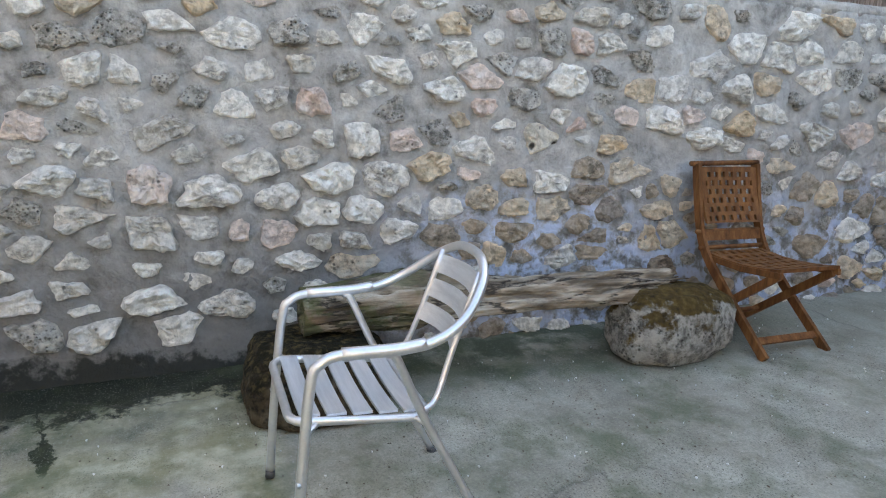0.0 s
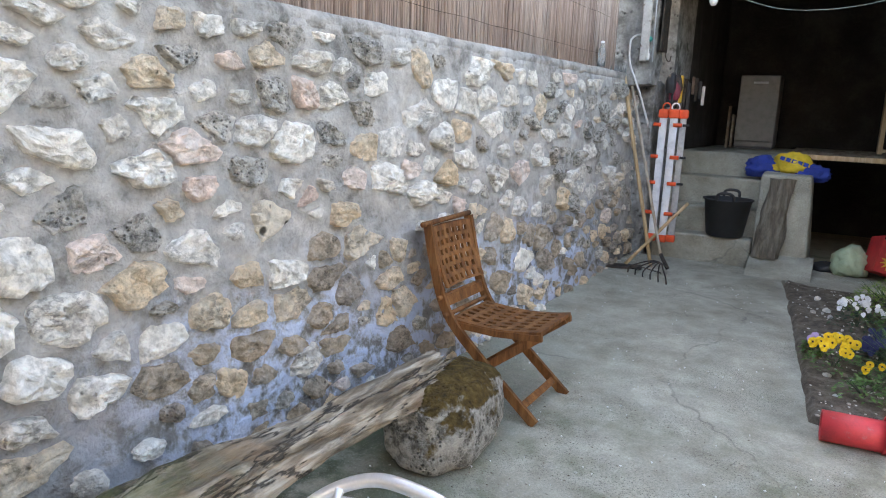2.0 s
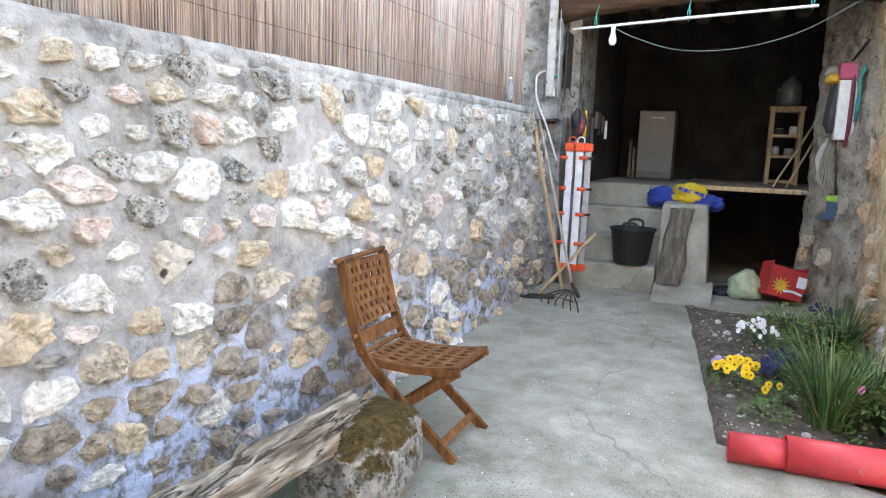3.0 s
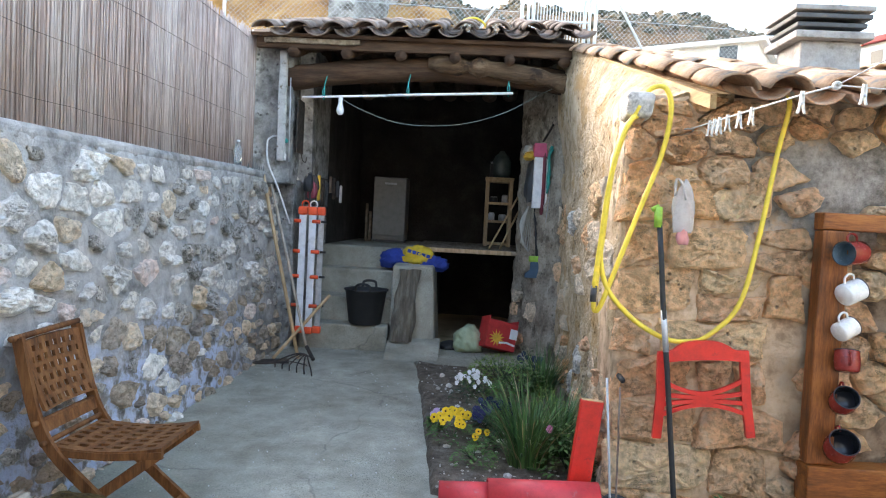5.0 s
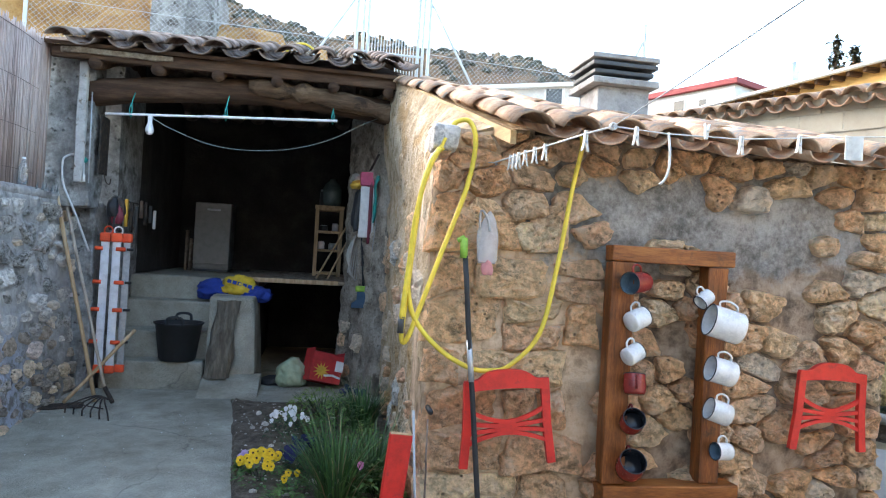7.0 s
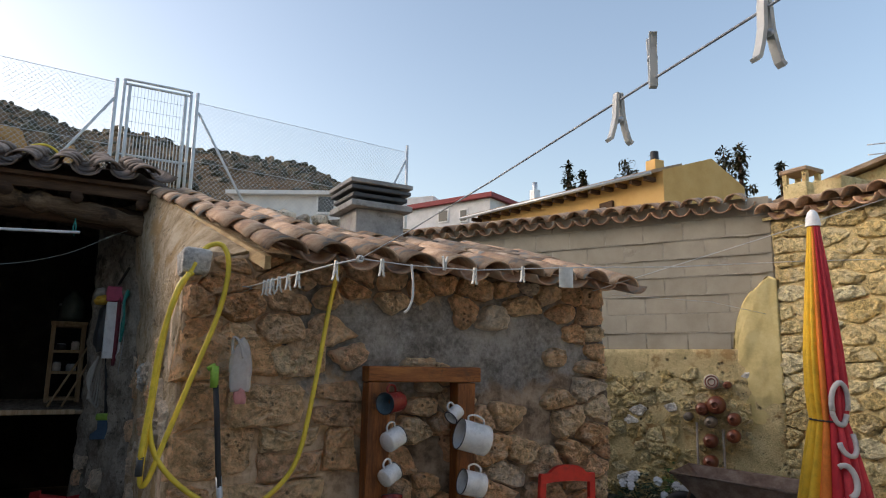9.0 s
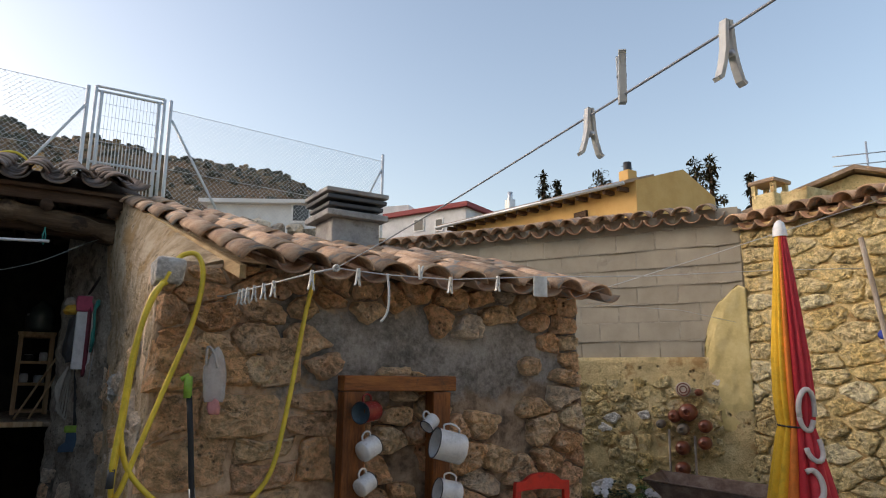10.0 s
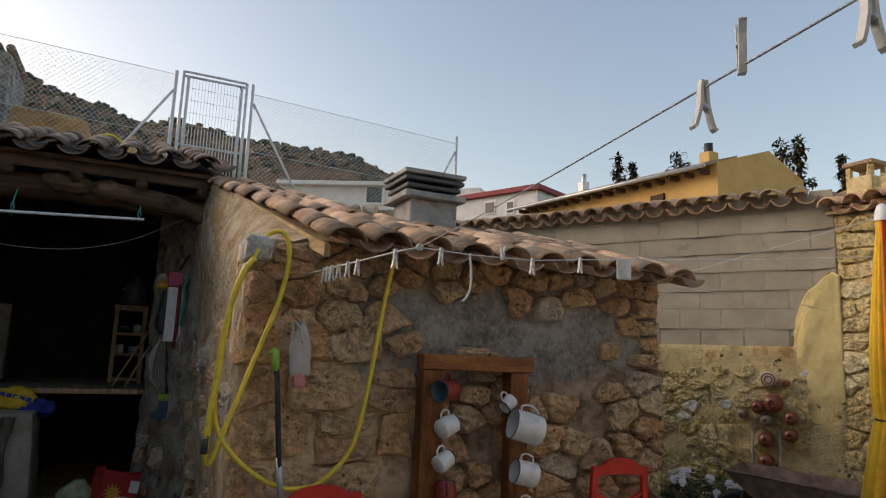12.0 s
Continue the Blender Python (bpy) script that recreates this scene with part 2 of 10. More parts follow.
M["tile"] = surface("weathered_clay_tile", [(0, (0.2, 0.12, 0.08)), (0.45, (0.4, 0.23, 0.14)), (0.75, (0.47, 0.31, 0.2)), (1, (0.52, 0.4, 0.28))], 7, 0.9, bump=0.5, dist=0.006, fine=70, tint=0.3, stain=((0.27, 0.25, 0.21), 9, 0.53, 0.66))
# Tile colour is taken darker to carry the shed roof's shade.
M["tile_old"] = surface("weathered_shed_tile", [(0, (0.0869, 0.0598, 0.0459)), (0.5, (0.18, 0.129, 0.1)), (1, (0.273, 0.215, 0.172))], 8, 0.93, bump=0.6, dist=0.008, fine=70, tint=0.3, stain=((0.13, 0.12, 0.1), 9, 0.55, 0.66))
M["tile_pale"] = surface("pale_worn_clay_tile", [(0, (0.24, 0.14, 0.09)), (0.45, (0.46, 0.29, 0.18)), (1, (0.6, 0.45, 0.31))], 8, 0.9, bump=0.6, dist=0.008, fine=70, tint=0.32, stain=((0.24, 0.22, 0.19), 7, 0.54, 0.64))
M["wood_old"] = surface("weathered_grey_wood", [(0, (0.17, 0.125, 0.085)), (0.5, (0.3, 0.24, 0.175)), (1, (0.46, 0.39, 0.3))], 3.2, 0.88, bump=0.9, dist=0.012, fine=16, stretch=(6, 0.7, 6), stain=((0.11, 0.075, 0.05), 4, 0.55, 0.68))
# Brown timber scaled darker for the shadow under the shed eave.
M["wood_beam"] = surface("shade_dark_brown_timber", [(0, (0.0376, 0.019, 0.0105)), (0.5, (0.0752, 0.0403, 0.0221)), (1, (0.137, 0.0808, 0.0473))], 3, 0.85, bump=0.8, dist=0.012, fine=18, stretch=(0.7, 6, 6))
M["wood_split"] = surface("split_brown_log", [(0, (0.0686, 0.0387, 0.021)), (0.5, (0.167, 0.104, 0.0588)), (1, (0.294, 0.203, 0.126))], 3, 0.9, bump=1.0, dist=0.02, fine=18, stretch=(0.6, 6, 6), stain=((0.05, 0.03, 0.018), 5, 0.52, 0.64))
M["wood_chair"] = surface("oiled_teak", [(0, (0.07, 0.027, 0.01)), (0.5, (0.165, 0.067, 0.023)), (1, (0.26, 0.12, 0.044))], 5, 0.68, spec=0.22, bump=0.35, dist=0.003, fine=30, stretch=(5, 5, 0.8), tint=0.12)
M["wood_frame"] = surface("varnished_orange_pine", [(0, (0.09, 0.0276, 0.00675)), (0.5, (0.217, 0.069, 0.0158)), (1, (0.375, 0.132, 0.0315))], 3, 0.5, bump=0.35, dist=0.004, fine=24, stretch=(5, 5, 0.7), stain=((0.1, 0.045, 0.02), 5, 0.58, 0.68))
M["wood_frame_h"] = surface("varnished_orange_pine_beam", [(0, (0.112, 0.0335, 0.0077)), (0.5, (0.266, 0.0864, 0.0189)), (1, (0.42, 0.157, 0.0364))], 3, 0.5, bump=0.35, dist=0.004, fine=24, stretch=(0.7, 5, 5), stain=((0.1, 0.045, 0.02), 5, 0.58, 0.68))
M["wood_pale"] = surface("pale_handle_wood", [(0, (0.34, 0.22, 0.11)), (0.5, (0.48, 0.33, 0.18)), (1, (0.58, 0.44, 0.28))], 5, 0.65, bump=0.3, dist=0.002, fine=40, stretch=(6, 6, 0.6))
M["wood_stain"] = surface("grey_handle_wood", [(0, (0.24, 0.19, 0.14)), (0.5, (0.36, 0.3, 0.24)), (1, (0.5, 0.44, 0.37))], 5, 0.75, bump=0.3, dist=0.002, fine=40, stretch=(6, 6, 0.6))
M["alu"] = surface("brushed_aluminium", [(0, (0.66, 0.66, 0.67)), (0.5, (0.74, 0.74, 0.75)), (1, (0.82, 0.82, 0.83))], 20, 0.34, metal=0.9, bump=0.05, dist=0.001, fine=120)
M["steel"] = surface("galvanised_steel", [(0, (0.4, 0.42, 0.44)), (0.5, (0.5, 0.52, 0.54)), (1, (0.6, 0.62, 0.64))], 25, 0.45, metal=0.6, bump=0.05, dist=0.001, fine=100)
M["iron"] = surface("dark_rusty_iron", [(0, (0.03, 0.026, 0.024)), (0.5, (0.06, 0.05, 0.045)), (1, (0.13, 0.09, 0.065))], 20, 0.7, metal=0.5, bump=0.3, dist=0.002, fine=80)
M["rust"] = surface("rusty_painted_steel", [(0, (0.1, 0.06, 0.045)), (0.5, (0.19, 0.13, 0.1)), (1, (0.28, 0.22, 0.18))], 8, 0.75, metal=0.2, bump=0.2, dist=0.002, fine=60)
M["red"] = plain("bright_red_paint", (0.66, 0.03, 0.02), 0.45, wear=(0.5, 0.03, 0.025))
M["red_pipe"] = plain("faded_red_plastic", (0.6, 0.05, 0.06), 0.5, wear=(0.5, 0.11, 0.12))
M["red_enamel"] = plain("dark_red_enamel", (0.26, 0.03, 0.025), 0.25, wear=(0.16, 0.02, 0.02))
M["white_enamel"] = plain("chipped_white_enamel", (0.8, 0.79, 0.77), 0.25, wear=(0.7, 0.69, 0.66))
M["enamel_rim"] = plain("dark_enamel_rim", (0.03, 0.03, 0.04), 0.35)
M["enamel_dark"] = plain("black_enamel_lining", (0.02, 0.022, 0.028), 0.2)
M["enamel_blue"] = plain("blue_grey_enamel_lining", (0.16, 0.24, 0.3), 0.25)
M["white"] = plain("white_plastic", (0.8, 0.8, 0.79), 0.45)
M["white_wall"] = surface("white_render", [(0, (0.62, 0.61, 0.6)), (0.5, (0.72, 0.71, 0.7)), (1, (0.8, 0.79, 0.78))], 2, 0.9, bump=0.2, dist=0.01)
M["ochre_wall"] = surface("ochre_render", [(0, (0.5, 0.3, 0.1)), (0.5, (0.58, 0.36, 0.13)), (1, (0.64, 0.42, 0.17))], 1.0, 0.9, bump=0.2, dist=0.01)
M["black"] = plain("black_rubber", (0.018, 0.019, 0.021), 0.6)
M["dark_plastic"] = plain("dark_grey_plastic", (0.05, 0.052, 0.055), 0.5)
M["yellow"] = plain("yellow_hose_plastic", (0.82, 0.62, 0.06), 0.4)
M["orange"] = plain("orange_red_plastic", (0.85, 0.1, 0.03), 0.45)
M["green"] = plain("green_plastic", (0.28, 0.5, 0.06), 0.45)
M["teal"] = plain("teal_cord", (0.02, 0.28, 0.24), 0.6)
M["blue"] = plain("blue_bag_fabric", (0.02, 0.05, 0.3), 0.8)
M["blue_brush"] = plain("blue_grey_bristles", (0.06, 0.11, 0.17), 0.9)
M["yellow_cloth"] = plain("yellow_bag_fabric", (0.75, 0.52, 0.04), 0.8)
M["rope"] = plain("white_rope", (0.66, 0.66, 0.64), 0.85)
M["rope_grey"] = plain("plastic_coated_line", (0.4, 0.42, 0.45), 0.6)
M["terracotta"] = plain("glazed_brown_terracotta", (0.2, 0.06, 0.03), 0.35)
M["terra_pot"] = plain("terracotta_pot", (0.5, 0.2, 0.1), 0.85)
M["petal"] = plain("fallen_white_petal", (0.7, 0.7, 0.67), 0.8)
M["petal_pink"] = plain("pink_petal", (0.6, 0.2, 0.35), 0.7)
M["bag_green"] = plain("pale_green_plastic_sack", (0.42, 0.5, 0.33), 0.5)


# ---------- helpers of the build ----------
def part(name, bm, material, parent, label=""):
    """Links a bmesh, or a ready mesh, as one mesh object under a thing."""
    if isinstance(bm, bmesh.types.BMesh):
        me = bpy.data.meshes.new(name)
        bm.to_mesh(me)
        bm.free()
    else:
        me = bm
    if material and not me.materials:
        me.materials.append(material)
    ob = new(name, me)
    ob.parent = parent
    if label:
        tagged(ob, label)
    return ob


def thing(name, label, category, group="", kind="", at=None):
    ob = new(name)
    ob.empty_display_size = 0.05
    if at is not None:
        ob.matrix_world = at
    return tagged(ob, label, category, group, kind)


def mesh_of(name, verts, faces, smooth=True, material=None):
    me = bpy.data.meshes.new(name)
    me.from_pydata([tuple(v) for v in verts], [], faces)
    if smooth:
        me.polygons.foreach_set("use_smooth", [True] * len(me.polygons))
    if material:
        me.materials.append(material)
    me.update()
    return me


def box(bm, lo, hi, bevel=0.0, m=None, rough=0.0, cuts=0):
    """A bevelled box added to bm, from corner lo to corner hi, then moved by m."""
    lo, hi = Vector(lo), Vector(hi)
    before = set(bm.verts)
    made = bmesh.ops.create_cube(bm, size=1.0)["verts"]
    for v in made:
        v.co = Vector((lo[k] + (v.co[k] + 0.5) * (hi[k] - lo[k]) for k in range(3)))
    if cuts:
        bmesh.ops.subdivide_edges(bm, edges=list({e for v in made for e in v.link_edges}), cuts=cuts, use_grid_fill=True)
        made = [v for v in bm.verts if v not in before]
    if bevel:
        sharp = [e for e in {e for v in made for e in v.link_edges} if len(e.link_faces) == 2 and e.calc_face_angle(0) > 0.5]
        bmesh.ops.bevel(bm, geom=sharp, offset=bevel, segments=2, affect="EDGES", profile=0.5)
        made = [v for v in bm.verts if v not in before]
    if rough:
        for v in made:
            v.co += rough * noise.noise_vector(v.co * 7)
    if m is not None:
        for v in made:
            v.co = m @ v.co
    return made


def sweep(points, radius, sides=8, closed=False, flat=None):
    """Vertices and faces of a tube along points. radius: one number or one for each point. flat: squash across."""
    pts = [Vector(p) for p in points]
    n = len(pts)
    rad = radius if isinstance(radius, (list, tuple)) else [radius] * n
    verts, faces = [], []
    up = None
    for k, p in enumerate(pts):
        a, b = pts[(k - 1) % n if closed else max(k - 1, 0)], pts[(k + 1) % n if closed else min(k + 1, n - 1)]
        d = (b - a).normalized()
        if up is None:
            up = d.orthogonal().normalized()
        up = (up - d * up.dot(d)).normalized()
        side = d.cross(up)
        for s in range(sides):
            q = 2 * math.pi * s / sides
            verts.append(p + rad[k] * (math.cos(q) * up + math.sin(q) * (flat or 1.0) * side))
    for k in range(n if closed else n - 1):
        for s in range(sides):
            a, b = k * sides + s, k * sides + (s + 1) % sides
            c, d = ((k + 1) % n) * sides + (s + 1) % sides, ((k + 1) % n) * sides + s
            faces.append((a, b, c, d))
    if not closed:
        faces += [tuple(reversed(range(sides))), tuple(range((n - 1) * sides, n * sides))]
    return verts, faces


def tube(name, points, radius, material, parent, sides=8, closed=False, label=""):
    return part(name, mesh_of(name, *sweep(points, radius, sides, closed), material=material), None, parent, label)


def smooth_line(points, steps=6):
    """Catmull-Rom through the points."""
    p = [Vector(q) for q in points]
    p = [p[0] * 2 - p[1], *p, p[-1] * 2 - p[-2]]
    out = []
    for k in range(1, len(p) - 2):
        for s in range(steps):
            t = s / steps
            out.append(0.5 * ((2 * p[k]) + (p[k + 1] - p[k - 1]) * t + (2 * p[k - 1] - 5 * p[k] + 4 * p[k + 1] - p[k + 2]) * t * t
                              + (3 * p[k] - p[k - 1] - 3 * p[k + 1] + p[k + 2]) * t ** 3))
    out.append(p[-2])
    return out


def lathe(profile, sides=20, m=None):
    """Verts and faces of a turned body from (radius, height) pairs."""
    verts, faces = [], []
    for r, h in profile:
        for s in range(sides):
            q = 2 * math.pi * s / sides
            v = Vector((r * math.cos(q), r * math.sin(q), h))
            verts.append(m @ v if m is not None else v)
    for k in range(len(profile) - 1):
        for s in range(sides):
            faces.append((k * sides + s, k * sides + (s + 1) % sides, (k + 1) * sides + (s + 1) % sides, (k + 1) * sides + s))
    return verts, faces


def joined(pieces):
    """Joins (verts, faces) pairs into one pair."""
    verts, faces = [], []
    for v, f in pieces:
        o = len(verts)
        verts += list(v)
        faces += [tuple(i + o for i in q) for q in f]
    return verts, faces


# ---------- masonry ----------
def cell_of(seeds, k, lo, hi, near=22):
    """The polygon of points nearer to seed k than to any other, within a rectangle."""
    s = seeds[k]
    poly = [(lo[0], lo[1]), (hi[0], lo[1]), (hi[0], hi[1]), (lo[0], hi[1])]
    for j in np.argsort(((seeds - s) ** 2).sum(1))[1:near + 1]:
        d, mid = seeds[j] - s, (seeds[j] + s) / 2
        side = [(p[0] - mid[0]) * d[0] + (p[1] - mid[1]) * d[1] for p in poly]
        out = []
        for a in range(len(poly)):
            b = (a + 1) % len(poly)
            if side[a] <= 0:
                out.append(poly[a])
            if (side[a] < 0) != (side[b] < 0):
                t = side[a] / (side[a] - side[b])
                out.append((poly[a][0] + t * (poly[b][0] - poly[a][0]), poly[a][1] + t * (poly[b][1] - poly[a][1])))
        poly = out
        if len(poly) < 3:
            return []
    return poly


def ring_of(poly, inset, rng, count=14, cut=1, jag=0.1):
    """The cell, its corners nipped, drawn in by inset, with a broken outline."""
    p = np.array(poly)
    for _ in range(cut):
        q = np.roll(p, -1, 0)
        k = rng.uniform(0.1, 0.24, (len(p), 1))
        p = np.stack([(1 - k) * p + k * q, k * p + (1 - k) * q], 1).reshape(-1, 2)
    mid = p.mean(0)
    step = np.linalg.norm(np.roll(p, -1, 0) - p, axis=1)
    run = np.r_[0, np.cumsum(step)]
    at = (np.arange(count) + rng.uniform(-0.3, 0.3, count)) / count * run[-1] % run[-1]
    at.sort()
    loop = np.vstack([p, p[:1]])
    ring = np.stack([np.interp(at, run, loop[:, k]) for k in (0, 1)], 1)
    d = ring - mid
    r = np.linalg.norm(d, axis=1, keepdims=True)
    size = r.mean()
    ring = mid + d / r * np.maximum(r - inset, 0.3 * r) * (1 + rng.uniform(-jag, jag * 0.35, (count, 1)))
    return ring, mid, size


def stone_faces(n, rings=4):
    f = []
    for k in range(n):
        b = (k + 1) % n
        f += [(r * n + k, r * n + b, r * n + n + b, r * n + n + k) for r in range(rings - 1)]
        f.append(((rings - 1) * n + k, (rings - 1) * n + b, rings * n))
    return f


def stone_verts(ring, mid, size, depth, rng, place, fine=False, ledge=0.4):
    """A split stone: its rim sinks into the mortar along a broken line; the face is tilted, ledged and chipped."""
    tip, off = rng.uniform(-0.5, 0.5, 2), rng.uniform(0, 50, 2)
    amp = min(depth, 0.045 if fine else 0.03)
    turn = rng.uniform(-0.5, 0.5) + (0 if rng.random() < 0.7 else 1.3)
    lay = np.array([math.sin(turn), math.cos(turn)])
    thick = rng.uniform(0.03, 0.06)

    def rise(q):
        d = (q - mid) / max(size, 0.01)
        n1 = noise.noise((q[0] * 14 + off[0], q[1] * 14 + off[1], 0))
        n2 = noise.noise((q[0] * 37, q[1] * 37 + off[0], 3))
        s = q @ lay / thick + n1 * 0.9
        if fine and size > 0.09:
            n1 += 0.7 * noise.noise((q[0] * 6 + off[1], q[1] * 7 + off[0], 5)) - 0.8 * max(0.0, noise.noise((q[0] * 21 + off[1], q[1] * 25, 9)) - 0.25)
        return depth * (0.8 + d @ tip * 0.45) + amp * (0.55 * n1 + 0.3 * n2 + ledge * ((s - math.floor(s)) - 0.5))

    out = [place(u, v, -0.03) for u, v in mid + (ring - mid) * 1.06]
    rows = ((1.0, 0.12), (0.94, 0.7), (0.83, 0.95), (0.66, 1.0), (0.46, 1.03), (0.24, 1.04)) if fine else ((1.0, 0.2), (0.88, 0.95), (0.5, 1.05))
    for scale, drop in rows:
        for q in ring:
            s = mid + (q - mid) * scale * rng.uniform(0.96, 1.04)
            out.append(place(*s, max(-0.004 if scale == 1.0 else 0.002, rise(s) * drop * rng.uniform(0.88, 1.12) - (0.006 if scale == 1.0 else 0))))
    c = mid + rng.uniform(-0.1, 0.1, 2) * size
    out.append(place(*c, max(0.004, rise(c) * 1.04)))
    return out


def seeds_in(lo, hi, gap, rng, fixed=(), squash=1.0, tries=9000):
    """Points at least gap apart (a function of place), rows closer by squash; fixed ones (u, v, gap) first."""
    pts = [(f[0], f[1], f[2]) for f in fixed]
    miss = 0
    while miss < 260 and tries:
        tries -= 1
        u, v = rng.uniform(lo[0], hi[0]), rng.uniform(lo[1], hi[1])
        g = gap(u, v) * rng.uniform(0.62, 1.5)
        a = np.array(pts) if pts else np.zeros((0, 3))
        if len(a) and (np.hypot(a[:, 0] - u, (a[:, 1] - v) / squash) < (a[:, 2] + g) / 2).any():
            miss += 1
            continue
        miss = 0
        pts.append((u, v, g))
    return np.array(pts)


def masonry(wall, name, lo, hi, gap, place, pick, rng, depth=(0.01, 0.04), joint=(0.01, 0.02), fixed=(), squash=0.75,
            skip=None, nearest=None, jag=0.1, most=300, cut=1, fine=False, smooth=True, ledge=0.4, own=None):
    """Lays stones over a wall face. pick(u, v, k, rng): the material. nearest(u, v): which stay single objects first."""
    pts = seeds_in(lo, hi, gap, rng, fixed, squash)
    flat = pts[:, :2] / np.array([1.0, squash])
    made = []
    for k in range(len(pts)):
        u, v, g = pts[k]
        if skip and k >= len(fixed) and skip(u, v):
            continue
        poly = cell_of(flat, k, (lo[0], lo[1] / squash), (hi[0], hi[1] / squash))
        if len(poly) < 3:
            continue
        poly = [(a, b * squash) for a, b in poly]
        ring, mid, size = ring_of(poly, rng.uniform(*(joint(u, v) if callable(joint) else joint)), rng, 24 if fine else 14, int(rng.random() < 0.6) if cut == 0 else cut(u, v) if callable(cut) else cut, jag)
        if own:
            # no larger than its own size: the bed of mortar shows between
            f = min(1.0, g * (own[0] if k < len(fixed) else rng.uniform(*own[1:])) / size)
            ring, mid, size = ring - mid, mid + (np.array((u, v)) - mid) * (1 - f * f), size * f
            ring = mid + ring * f * np.array((1.0, 0.92))
        if size < 0.018:
            continue
        d = rng.uniform(*depth) * min(1.3, 0.5 + size / 0.12)
        made.append((nearest(u, v) if nearest else 0.0, stone_verts(ring, mid, size, d, rng, place, fine, ledge), pick(u, v, k, rng)))
    shape = (24, 7) if fine else (14, 4)
    made.sort(key=lambda s: s[0])
    for _, verts, material in made[:most]:
        part(name, mesh_of(name, verts, stone_faces(*shape), smooth, material), None, wall)
    rest = {}
    for _, verts, material in made[most:]:
        rest.setdefault(material.name, []).append((verts, stone_faces(*shape)))
    for key, some in rest.items():
        tagged(part("stonework", mesh_of("stonework", *joined(some), smooth, material=bpy.data.materials[key]), None, wall), kind="stuff")
    return len(made)


# ---------- ground and paving ----------
def floor_z(x, y):
    """The yard rises gently towards the shed along the stone wall."""
    top = 6.0 if x < 2.75 else 3.2
    east = max(0.0, min(1.0, (x - 5.0) / 1.4))
    return 0.033 * (max(-4.0, min(y, top)) - 2.4) + 0.2 * east * east * (3 - 2 * east)


def wall_x(y, z):
    """The face of the tall stone wall, which leans back a little."""
    return 0.038 * (y - 0.6) - 0.06 * z


def land(x, y):
    """The lie of the land round the yard: level, then a terrace behind the sheds."""
    r = math.hypot(x - 2.3, y + 0.5)
    back = max(0.0, min(1.0, (y - 9.42) / 0.33))
    z = floor_z(x, y) - 0.06 + back * 3.75
    return z + max(0.0, r - 18) * 0.02 * back


def ground_sheet():
    xs = sorted({*np.arange(-6, 14.1, 0.5), *(s * v for v in (16, 20, 28, 40, 70, 140, 300, 900, 2500) for s in (-1, 1))})
    ys = sorted({*np.arange(-6, 16.1, 0.35), *(s * v for v in (18, 22, 30, 45, 80, 160, 300, 900, 2500) for s in (-1, 1))})
    verts = [(x, y, land(x, y)) for y in ys for x in xs]
    w = len(xs)
    faces = [(j * w + i, j * w + i + 1, (j + 1) * w + i + 1, (j + 1) * w + i) for j in range(len(ys) - 1) for i in range(w - 1)]
    ob = new("ground", mesh_of("ground", verts, faces, material=M["dirt"]))
    return tagged(ob, "packed brown earth with thin dry grass", "ground", kind="structure")


